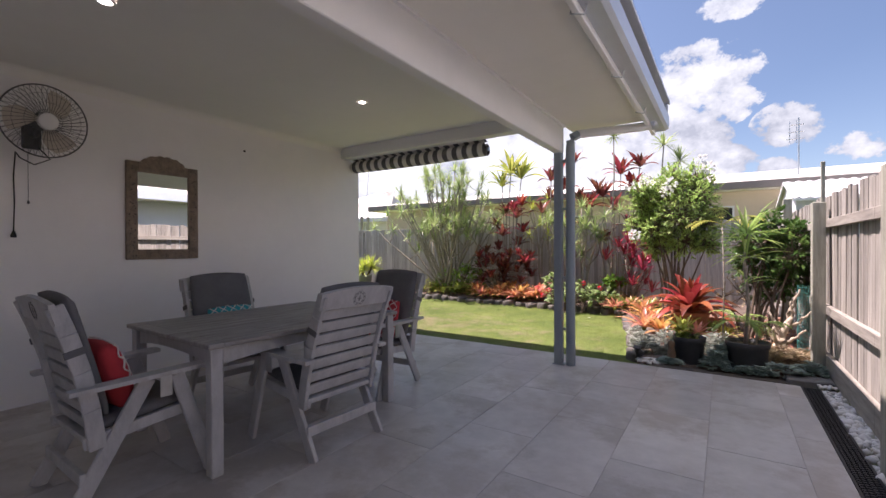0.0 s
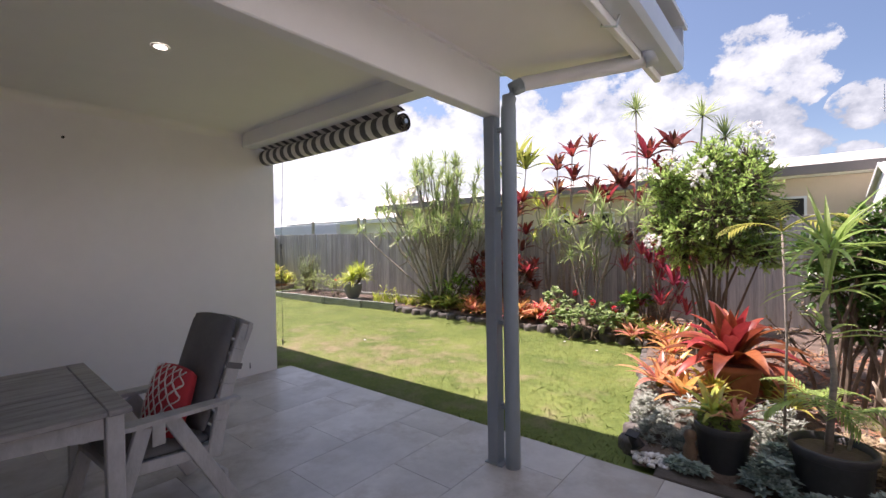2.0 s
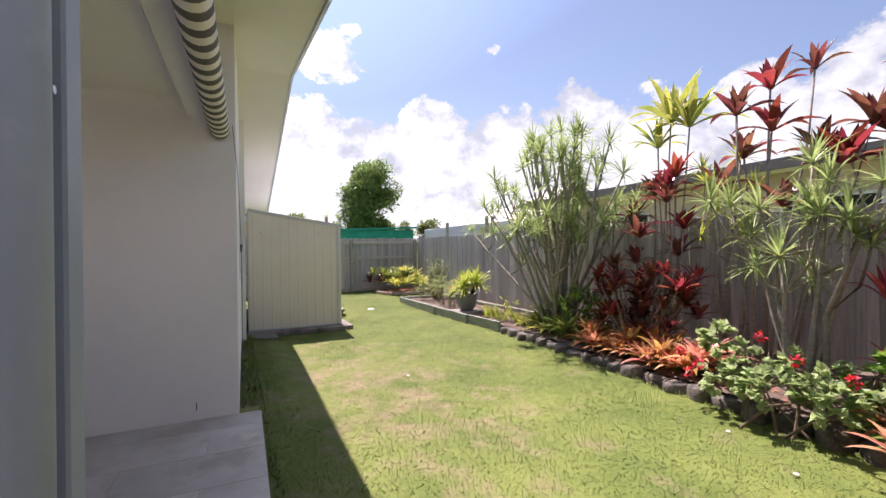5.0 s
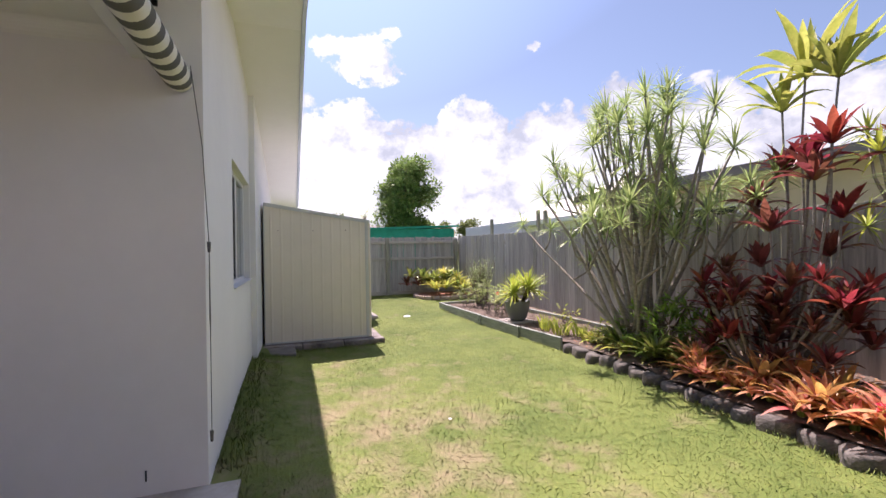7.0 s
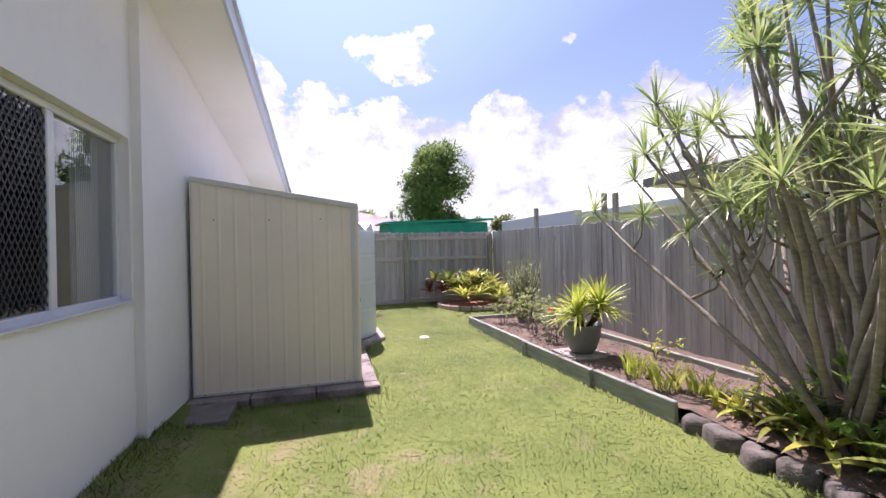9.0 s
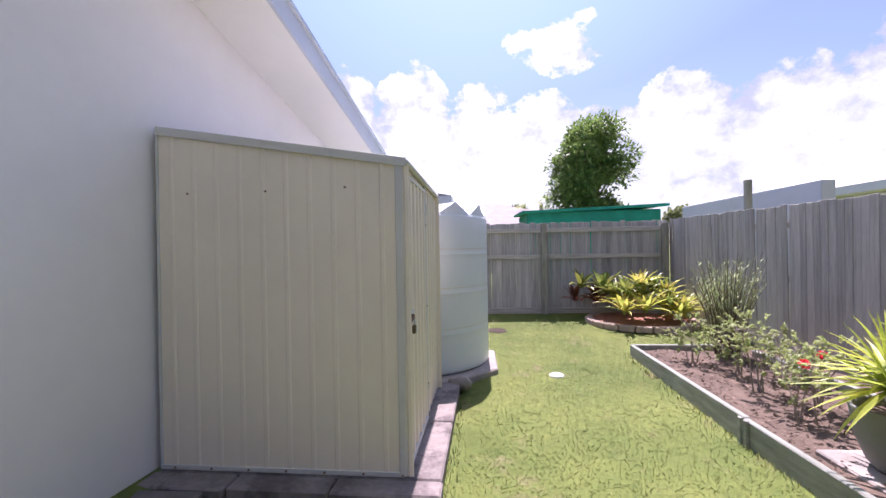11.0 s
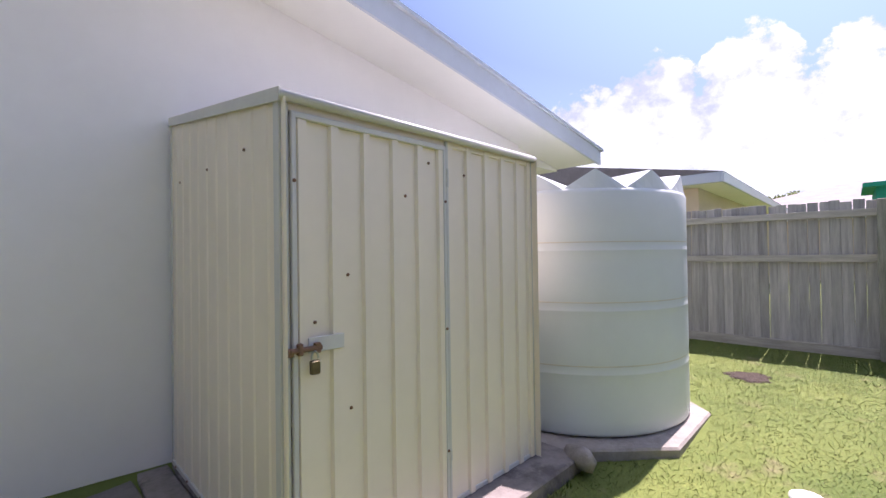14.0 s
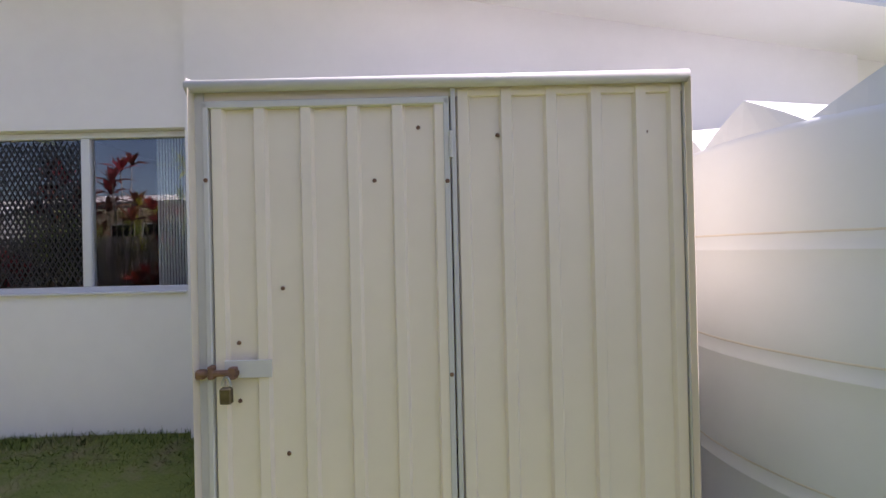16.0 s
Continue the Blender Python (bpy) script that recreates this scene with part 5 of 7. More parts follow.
# ---- plants ----
def leaf_mat(name, col, col2, rough=0.4, tr=0.3, isl=0.25, hue=0.015, rnd=0.0, spec=0.5, scale=5.0):
    return M(name, [1.1 * c for c in col], rough, var=0.2, scale=scale, col2=[min(0.85, 1.1 * c) for c in col2], bump=0.05, bscale=20, isl=isl if not rnd else 0.0, rnd=rnd, hue=hue, spec=spec, leaf=tr)


DRAC = leaf_mat("dracaena_leaf", (0.21, 0.31, 0.10), (0.42, 0.50, 0.20), 0.38, 0.4)
DRACL = leaf_mat("lime_leaf", (0.319, 0.435, 0.058), (0.609, 0.638, 0.116), 0.4, 0.35)
TI_RED = leaf_mat("red_cordyline_leaf", (0.15, 0.022, 0.024), (0.34, 0.055, 0.046), 0.3, 0.4, rnd=0.5, hue=0.02)
TI_DARK = leaf_mat("dark_cordyline_leaf", (0.12, 0.04, 0.032), (0.29, 0.10, 0.068), 0.32, 0.38, rnd=0.5, hue=0.03)
TI_PINK = leaf_mat("pink_cordyline_leaf", (0.246, 0.036, 0.058), (0.551, 0.087, 0.116), 0.35, 0.35, rnd=0.45, hue=0.02)
TI_LIME = leaf_mat("yellow_green_leaf", (0.25, 0.33, 0.055), (0.48, 0.48, 0.12), 0.35, 0.4, rnd=0.3, hue=0.02)
BR_OR = leaf_mat("orange_bromeliad_leaf", (0.483, 0.161, 0.063), (0.713, 0.414, 0.149), 0.35, 0.3, rnd=0.3, hue=0.03)
BR_PK = leaf_mat("pink_bromeliad_leaf", (0.598, 0.196, 0.138), (0.759, 0.414, 0.253), 0.35, 0.3, rnd=0.25, hue=0.03)
BR_YE = leaf_mat("yellow_bromeliad_leaf", (0.414, 0.460, 0.069), (0.690, 0.644, 0.149), 0.35, 0.35, rnd=0.25, hue=0.03)
BR_RED = leaf_mat("wine_bromeliad_leaf", (0.17, 0.03, 0.026), (0.42, 0.11, 0.05), 0.42, 0.3, rnd=0.45, hue=0.03, spec=0.4, scale=2.5)
BR_GR = leaf_mat("green_bromeliad_leaf", (0.115, 0.184, 0.034), (0.276, 0.299, 0.069), 0.35, 0.3, rnd=0.35, hue=0.03)
GREEN = leaf_mat("green_leaf", (0.109, 0.232, 0.036), (0.275, 0.435, 0.072), 0.4, 0.3)
DKGREEN = leaf_mat("dark_green_leaf", (0.051, 0.123, 0.029), (0.145, 0.246, 0.058), 0.35, 0.25)
BRIGHT = leaf_mat("bright_green_leaf", (0.25, 0.40, 0.09), (0.47, 0.60, 0.19), 0.5, 0.42)
GERAN = leaf_mat("geranium_leaf", (0.27, 0.38, 0.14), (0.48, 0.58, 0.28), 0.55, 0.42)
POTBLACK = M("pot_plastic", (0.045, 0.046, 0.048), 0.5, var=0.25, scale=6, bump=0.05)
SILVER = leaf_mat("silver_leaf", (0.30, 0.325, 0.275), (0.46, 0.48, 0.41), 0.7, 0.1, hue=0.01)
SUCC = leaf_mat("blue_succulent", (0.22, 0.31, 0.27), (0.40, 0.48, 0.42), 0.5, 0.1, hue=0.01)
DRY = leaf_mat("dry_leaf", (0.300, 0.220, 0.130), (0.480, 0.380, 0.240), 0.8, 0.2)
FLRED = leaf_mat("red_petal", (0.600, 0.015, 0.030), (0.750, 0.050, 0.070), 0.5, 0.3)
FLWHITE = leaf_mat("white_petal", (0.750, 0.740, 0.680), (0.800, 0.800, 0.800), 0.5, 0.3, isl=0.06)
BARK = M("grey_bark", (0.30, 0.265, 0.22), 0.9, var=0.3, scale=12, bump=0.5, bscale=60, stretch=(1, 1, 3))
BARKD = M("brown_bark", (0.16, 0.12, 0.085), 0.9, var=0.3, scale=12, bump=0.5, bscale=60)
DRIFT = M("bleached_wood", (0.46, 0.37, 0.28), 0.85, var=0.25, scale=10, bump=0.5, bscale=40, stretch=(2, 2, 0.6))
TERRA = M("terracotta", (0.36, 0.15, 0.075), 0.85, var=0.15, scale=7, bump=0.2)
ROSE = leaf_mat("rose_leaf", (0.26, 0.34, 0.11), (0.46, 0.52, 0.22), 0.5, 0.42)
POTGREY = M("grey_pot", (0.20, 0.215, 0.20), 0.6, var=0.08, scale=6, bump=0.1)


def strap(mat, elev, L, W, droop, fold=0.2, peak=0.35, seg=6, tip=0.02):
    e = radians(elev)
    return G().blade((0, 0.01, 0), (0, math.cos(e), math.sin(e)), L, W, droop, seg, fold, tip, peak).mesh("leaf", mat, True)


def head(parent, at, meshes, n, size, r, spread=8.0, lean=(0, 0)):
    """A whorl of leaves, each an object, sharing a few leaf meshes from the heart outwards."""
    for i in range(n):
        k = min(len(meshes) - 1, int(i / n * len(meshes)))
        ob = part("leaf", meshes[k], None, parent)
        s = size * r.uniform(0.8, 1.12)
        ob.matrix_basis = pose(*at, lean[0] + r.uniform(-spread, spread), lean[1] + r.uniform(-spread, spread), i * 137.5 + r.uniform(-14, 14)) @ Matrix.Diagonal((s, s, s, 1))


def ti_set(mat, L=0.42, W=0.10):
    return [strap(mat, 78, L * 0.75, W * 0.75, 0.3, 0.22, 0.5), strap(mat, 62, L, W, 0.75, 0.2, 0.5), strap(mat, 38, L, W, 1.3, 0.18, 0.5)]


def brom_set(mat, L, W):
    return [strap(mat, 74, L * 0.62, W * 0.9, 0.5), strap(mat, 58, L * 0.85, W, 0.9), strap(mat, 42, L, W, 1.0), strap(mat, 24, L, W, 0.9)]


BROM = {k: brom_set(m, 0.34, 0.058) for k, m in (("orange", BR_OR), ("pink", BR_PK), ("yellow", BR_YE), ("green", BR_GR))}
BIGRED = [strap(BR_RED, 80, 0.50, 0.12, 0.9, 0.2, 0.5, 8), strap(BR_RED, 66, 0.64, 0.135, 1.5, 0.2, 0.5, 8), strap(BR_RED, 50, 0.70, 0.14, 1.9, 0.2, 0.5, 8), strap(BR_RED, 32, 0.68, 0.13, 1.7, 0.2, 0.5, 8)]


def bromeliad(x, y, z, kind, size, n, r, label):
    b = thing("bromeliad", label, "plant", (x, y, z), r.uniform(0, 360), group=kind + " bromeliads")
    head(b, (0, 0, 0), BROM[kind], n, size, r, 6)
    part("heart", G().lathe([(0.0, -0.05), (0.03, -0.03), (0.035, 0.03), (0.02, 0.06)], 8), BR_GR, b)
    return b


rp = random.Random(77)
LAB = {"orange": "orange and yellow strap-leaved bromeliad in the bed", "pink": "salmon-pink strap-leaved bromeliad in the bed", "yellow": "yellow-green strap-leaved bromeliad in the bed", "green": "olive green strap-leaved bromeliad in the bed"}
for x, y, k, s in ((-4.55, 9.62, "orange", 1.2), (-4.15, 9.58, "pink", 1.25), (-3.78, 9.55, "orange", 1.2), (-4.4, 9.95, "orange", 1.1), (-3.95, 9.9, "pink", 1.1), (-5.0, 9.75, "orange", 1.2), (-3.45, 9.5, "orange", 1.0),
                   (-5.4, 9.72, "green", 1.2), (-5.75, 9.68, "green", 1.25), (-6.15, 9.72, "yellow", 1.2), (-6.5, 9.75, "green", 1.1), (-5.9, 10.1, "green", 1.4), (-5.5, 10.15, "green", 1.4), (-6.85, 9.8, "yellow", 0.8), (-5.15, 10.1, "green", 1.35),
                   (-1.75, 9.25, "orange", 1.25), (-1.35, 8.9, "pink", 1.2), (-1.1, 8.5, "orange", 1.25), (-1.6, 9.6, "orange", 1.0), (-0.9, 9.0, "pink", 1.05), (-1.0, 8.05, "orange", 1.1), (-2.0, 9.5, "green", 1.1),
                   (-0.86, 6.62, "pink", 1.25), (-0.62, 6.35, "orange", 1.2), (-0.80, 6.95, "orange", 1.1), (-0.4, 6.5, "yellow", 1.1), (-0.05, 6.9, "green", 0.8), (0.1, 6.5, "yellow", 0.7)):
    bromeliad(x, y, 0.10 if y > 7.5 else 0.16, k, s, rp.randint(20, 26), rp, LAB[k])
for i in range(16):
    x = rp.uniform(-6.4, -3.3)
    k = ("orange", "pink", "orange") if x > -5.2 else ("green", "yellow", "green")
    k = rp.choice(k)
    bromeliad(x, edge_y(x) + rp.uniform(0.2, 0.6), 0.12 + rp.uniform(0, 0.12), k, rp.uniform(1.0, 1.35), 22, rp, LAB[k])
rb = random.Random(12)
for i in range(11):
    x = -5.0 + 0.155 * i
    k = ("orange", "pink")[i % 2]
    bromeliad(x, edge_y(x) + rb.uniform(0.10, 0.24), 0.13, k, rb.uniform(0.85, 1.1), 22, rb, LAB[k])
for i in range(9):
    x = rp.uniform(-2.2, -0.9)
    k = rp.choice(("orange", "pink", "green", "orange"))
    bromeliad(x, 9.1 + (-1.0 - x) * 0.25 + rp.uniform(-0.6, 0.4), 0.12, k, rp.uniform(0.9, 1.3), 22, rp, LAB[k])
for x, y, k in ((-14.75, 9.25, "dark"), (-14.6, 9.6, "dark"), (-14.85, 9.75, "pink")):
    c = thing("cordyline", "dark red-green cordyline at the back of the round bed", "plant", (x, y, 0.05))
    head(c, (0, 0, 0.35), ti_set(TI_DARK), 16, 1.0, rp, 14)
    head(c, (0.1, 0.1, 0.6), ti_set(BR_GR), 14, 1.0, rp, 14)
for i in range(22):
    a, d = rp.uniform(0, 6.28), 0.75 * rp.uniform(0, 1) ** 0.5
    bromeliad(RC[0] + d * math.cos(a), RC[1] + d * math.sin(a), 0.18 + 0.6 * (1 - d) * rp.uniform(0.5, 1.25), rp.choice(("yellow", "yellow", "yellow", "green")), rp.uniform(1.1, 1.6), 18, rp, "bright yellow-green bromeliad in the round corner bed")

# the large wine-red bromeliad in its pot
big_pot = thing("terracotta_pot", "brown terracotta pot holding a wine-red bromeliad", "plant pot", (-0.30, 6.75, 0.03))
part("bowl", G().lathe([(0.0, 0.0), (0.15, 0.0), (0.19, 0.15), (0.215, 0.33), (0.235, 0.34), (0.235, 0.39), (0.205, 0.39), (0.19, 0.33)], 28), TERRA, big_pot, smooth=True)
part("soil", G().lathe([(0.0, 0.34), (0.195, 0.34)], 20), EARTH, big_pot)
wine = thing("bromeliad", "large glossy wine-red bromeliad in a terracotta pot", "plant", (-0.30, 6.75, 0.40))
head(wine, (0, 0, 0), BIGRED, 44, 1.02, rp, 9)
pot2b = thing("terracotta_pot", "small round terracotta pot among the mulch", "plant pot", (-0.02, 7.15, 0.04))
part("bowl", G().lathe([(0.0, 0.0), (0.10, 0.0), (0.15, 0.10), (0.14, 0.22), (0.16, 0.24), (0.13, 0.24)], 24), TERRA, pot2b, smooth=True)


# cordylines: bare canes, each with a head of broad leaves
TI = {"red": ti_set(TI_RED), "dark": ti_set(TI_DARK), "pink": ti_set(TI_PINK, 0.36, 0.05), "lime": ti_set(TI_LIME, 0.62, 0.10)}


def cordyline(x, y, canes, label, cat="cordyline"):
    """canes: (dx, dy, height, leaf kind, size, leaves)."""
    c = thing("cordyline", label, "plant", (x, y, 0.05), group="cordylines in the back bed")
    for dx, dy, h, k, s, n in canes:
        r = rp
        pts = [(dx * 0.25, dy * 0.25, -0.1), (dx * 0.5 + r.uniform(-0.04, 0.04), dy * 0.5, h * 0.4), (dx * 0.85 + r.uniform(-0.04, 0.04), dy * 0.85, h * 0.75), (dx, dy, h - 0.05)]
        part("cane", G().tube(pts, [0.018, 0.015, 0.012, 0.011], 7), BARK, c, smooth=True)
        head(c, (dx, dy, h - 0.12), TI[k], n, s, r, 10)
    return c


cordyline(-4.45, 10.15, [(-0.30, 0.0, 1.9, "dark", 0.82, 20), (0.1, 0.15, 2.3, "red", 0.91, 21), (0.28, -0.1, 2.1, "dark", 0.91, 21), (-0.05, -0.2, 1.65, "dark", 0.82, 20), (0.22, 0.2, 1.4, "dark", 0.82, 19), (-0.2, -0.1, 1.3, "dark", 0.77, 19), (-0.15, 0.25, 2.25, "dark", 0.86, 20), (0.38, 0.1, 1.75, "red", 0.82, 20), (0.15, -0.25, 1.1, "dark", 0.77, 19), (0.42, -0.1, 2.4, "red", 0.82, 20)], "dark copper-red cordyline with tall bare canes")
cordyline(-4.75, 10.85, [(0.1, 0.0, 3.35, "lime", 1.2, 20), (0.42, -0.05, 3.2, "lime", 1.15, 20), (-0.2, 0.1, 3.05, "lime", 0.95, 16), (-1.5, -0.2, 2.6, "lime", 0.5, 10)], "tall cordyline with broad yellow-green leaf heads")
cordyline(-3.25, 10.35, [(0.12, 0.05, 3.25, "red", 1.0, 13), (-0.02, -0.35, 2.95, "dark", 1.0, 14), (0.3, 0.6, 3.5, "dark", 0.9, 12), (0.2, -0.1, 2.75, "red", 1.05, 14), (-0.2, 0.1, 2.55, "dark", 1.0, 14), (0.5, 0.2, 2.45, "dark", 1.1, 15), (0.75, 0.0, 2.3, "red", 1.1, 15), (-0.3, -0.2, 2.2, "dark", 1.0, 14), (0.95, 0.1, 2.65, "dark", 1.0, 14), (0.35, -0.2, 1.9, "dark", 1.0, 14)], "tall red cordyline with leaf heads above the fence")
cordyline(-1.9, 10.45, [(0.1, 0.1, 3.05, "red", 1.25, 16), (0.35, 0.0, 2.7, "red", 1.2, 16), (-0.3, 0.1, 2.55, "dark", 1.15, 16), (0.0, -0.2, 2.2, "dark", 1.1, 15), (0.5, 0.2, 3.2, "dark", 1.1, 15), (-0.55, -0.1, 2.3, "red", 1.1, 15), (0.25, 0.2, 1.8, "dark", 1.1, 15), (-0.2, -0.1, 1.5, "dark", 1.0, 15), (0.6, 0.0, 2.35, "red", 1.0, 15)], "tall crimson cordyline beside the white-flowering shrub")
bush = []
for i in range(22):
    a, d = rp.uniform(0, 6.28), rp.uniform(0.05, 0.55)
    bush.append((d * math.cos(a), d * 0.7 * math.sin(a), rp.uniform(0.45, 1.45), "pink", rp.uniform(0.8, 1.1), 14))
cordyline(-1.5, 9.6, bush, "magenta-red bushy cordyline in the bed")
low = []
for i in range(42):
    a, d = rp.uniform(0, 6.28), rp.uniform(0.05, 0.85)
    low.append((d * math.cos(a), d * 0.5 * math.sin(a), rp.uniform(0.35, 1.25), "red" if i % 4 == 0 else "dark", rp.uniform(0.5, 0.8), 16))
cordyline(-4.55, 9.9, low, "low wine-red cordyline at the front of the bed")


# dragon trees: many stems, each ending in a ball of narrow leaves
def tuft(g, at, r, n=34, L=0.34, W=0.022, up=0.0):
    for i in range(n):
        e = radians(r.uniform(-25, 85))
        a = i * 2.39996 + r.uniform(-0.3, 0.3)
        q = math.cos(e)
        g.blade(at, (q * math.cos(a), q * math.sin(a), math.sin(e) + up), L * r.uniform(0.75, 1.1), W, r.uniform(0.25, 0.8), 3, 0.15, 0.05, 0.3)


def dragon_tree(x, y, stems, r, label, mat, L=0.32, W=0.02, n=34, base=0.15):
    """stems: (dx, dy, height, branches)."""
    t = thing("dragon_tree", label, "plant", (x, y, 0.05))
    leaves = G()
    for dx, dy, h, kids in stems:
        wood = G()
        bx, by = base * r.uniform(-1, 1), base * r.uniform(-1, 1)
        pts = [Vector((bx, by, -0.1))]
        for k in (0.25, 0.5, 0.75, 1.0):
            pts.append(Vector((bx + (dx - bx) * k ** 0.95 + r.uniform(-0.05, 0.05), by + (dy - by) * k ** 0.95 + r.uniform(-0.05, 0.05), h * k)))
        wood.tube(pts, [0.032, 0.027, 0.022, 0.017, 0.012], 7)
        tuft(leaves, pts[-1], r, n, L, W)
        for q in range(kids):
            a = pts[r.choice((2, 3))]
            v = Vector((r.uniform(-0.42, 0.42), r.uniform(-0.35, 0.35), r.uniform(0.2, 0.8)))
            b = a + v
            wood.tube([a, a + v * 0.5 + Vector((v.x * 0.25, v.y * 0.25, -0.03)), b], [0.017, 0.013, 0.010], 6)
            tuft(leaves, b, r, n, L * 0.95, W)
        part("stem", wood, BARK, t, "pale grey bare stem", True)
    tagged(part("foliage", leaves, mat, t), kind="stuff")
    return t


stems = []
for i in range(34):
    a = 2 * math.pi * i / 34 + rp.uniform(-0.2, 0.2)
    d = (0.35, 0.75, 1.05)[i % 3] * rp.uniform(0.85, 1.1)
    stems.append(((2.15 if math.cos(a) < 0 else 1.65) * d * math.cos(a) - 0.05, 0.9 * d * math.sin(a), 3.5 - 1.2 * d * d + rp.uniform(-0.5, 0.1), 2))
dragon_tree(-6.15, 10.0, stems, rp, "large many-stemmed green dragon tree by the fence", DRAC, 0.36, 0.023, 34, 0.25)
dragon_tree(-2.45, 9.55, [(-0.35, 0.0, 1.75, 2), (0.1, 0.1, 1.95, 2), (0.3, -0.1, 1.6, 2), (-0.1, -0.25, 1.3, 1), (0.45, 0.1, 1.9, 1), (-0.55, 0.2, 1.5, 1), (0.0, 0.2, 2.15, 1)], rp, "bright green dragon tree with narrow striped leaves", DRAC, 0.36, 0.026, 34)
dragon_tree(-3.65, 10.4, [(-0.2, 0.0, 2.2, 1), (0.15, 0.1, 2.45, 1), (0.0, -0.2, 1.8, 1), (0.35, 0.0, 2.0, 1)], rp, "slim green dragon tree among the cordylines", DRACL, 0.32, 0.022, 30)
dragon_tree(-1.95, 10.1, [(0.05, -0.02, 3.7, 0)], rp, "single tall bare-stemmed dragon tree", DRAC, 0.36, 0.024, 60, 0.02)
dragon_tree(-0.95, 9.9, [(0.1, -0.05, 3.35, 0), (0.35, 0.05, 3.0, 0)], rp, "tall slim dragon tree behind the white-flowering shrub", DRAC, 0.36, 0.024, 56, 0.05)

# ---- leafy shrubs ----
def oval(g, at, way, L, W, r, cup=0.15):
    """A pointed oval leaf of four faces."""
    d = Vector(way).normalized()
    s = d.cross(Vector((r.uniform(-0.4, 0.4), r.uniform(-0.4, 0.4), 1)))
    s = s.normalized() if s.length > 1e-3 else Vector((1, 0, 0))
    u = s.cross(d)
    a = Vector(at)
    g.add([a, a + d * L * 0.45 - s * W / 2 + u * cup * W, a + d * L * 0.5, a + d * L * 0.45 + s * W / 2 + u * cup * W, a + d * L - u * cup * L * 0.4], [(0, 2, 1), (0, 3, 2), (1, 2, 4), (2, 3, 4)])


def shrub(name, label, x, y, z0, lobes, n, L, W, mat, r, trunks, wood=None, cat="shrub", twig=0.012):
    """lobes: (dx, dy, z, radius); leaves sit in sprays at the lobes' outer parts, with gaps between."""
    t = thing(name, label, cat, (x, y, z0))
    st, lv = G(), G()
    for dx, dy, z, rad in lobes:
        bx, by = r.uniform(-trunks, trunks), r.uniform(-trunks, trunks)
        p1 = Vector((bx + (dx - bx) * 0.35, by + (dy - by) * 0.35, z * 0.5))
        top = Vector((dx, dy, z))
        st.tube([(bx, by, -0.1), p1, top], [twig * 1.6, twig * 1.2, twig * 0.6], 6)
        for q in range(max(4, int(n * rad))):
            v = Vector((r.gauss(0, 1), r.gauss(0, 1), r.gauss(0, 0.8)))
            v = v.normalized() * rad * r.uniform(0.45, 1.08)
            e = top + v
            st.tube([top + v * 0.1, top + v * 0.55 + Vector((0, 0, -0.01)), e], [twig * 0.5, twig * 0.4, twig * 0.2], 4, False)
            for k in range(9):
                w = (v.normalized() + Vector((r.uniform(-1, 1), r.uniform(-1, 1), r.uniform(-0.7, 0.8)))).normalized()
                oval(lv, e - v * r.uniform(0, 0.35), w, L * r.uniform(0.7, 1.2), W * r.uniform(0.7, 1.2), r)
    part("wood", st, wood or BARKD, t, "thin woody branches")
    tagged(part("foliage", lv, mat, t), kind="stuff")
    return t


fr = shrub("flowering_shrub", "tall leafy green shrub with white flower clusters", -0.60, 8.02, 0.05,
           [(0, 0, 2.15, 0.42), (-0.35, 0.1, 1.95, 0.4), (0.35, 0.0, 2.05, 0.42), (0.1, -0.25, 1.75, 0.42), (-0.2, -0.15, 1.55, 0.36), (0.45, 0.1, 1.65, 0.35), (0.0, 0.25, 2.4, 0.32), (0.35, 0.2, 2.4, 0.28), (-0.45, 0.0, 1.6, 0.3), (-0.42, -0.1, 2.15, 0.28), (0.2, -0.1, 1.35, 0.34), (-0.25, 0.1, 1.3, 0.3), (0.5, -0.05, 1.3, 0.26)], 470, 0.062, 0.026, BRIGHT, rp, 0.15)
for dx, dy, z in ((-0.05, -0.42, 2.12), (0.02, -0.44, 2.24), (0.52, -0.2, 2.48), (-0.36, -0.25, 2.36), (-0.52, -0.35, 1.45), (0.42, -0.1, 2.62), (-0.62, -0.1, 2.3)):
    g = G()
    for i in range(40):
        v = Vector((rp.gauss(0, 1), rp.gauss(0, 1), rp.gauss(0, 1))).normalized()
        oval(g, Vector((dx, dy - 0.06, z)) + v * 0.06, v + Vector((rp.uniform(-0.6, 0.6), rp.uniform(-0.6, 0.6), rp.uniform(-0.6, 0.6))), 0.06, 0.045, rp, 0.3)
    part("flower", g, FLWHITE, fr, "white flower cluster")
shrub("evergreen_shrub", "dense dark green shrub beside the side fence", 0.55, 7.0, 0.05, [(0.05, 0, 1.35, 0.32), (-0.2, 0.0, 1.3, 0.28), (0.3, 0.0, 1.4, 0.3), (0.05, 0.2, 1.15, 0.34), (0.28, -0.15, 1.15, 0.3), (-0.15, 0.2, 1.05, 0.3), (0.1, 0.1, 1.55, 0.25), (0.25, 0.3, 0.85, 0.32), (0.3, 0.1, 0.95, 0.3), (0.05, 0.4, 0.7, 0.3), (0.35, 0.5, 1.2, 0.3)], 170, 0.08, 0.042, DKGREEN, rp, 0.2)
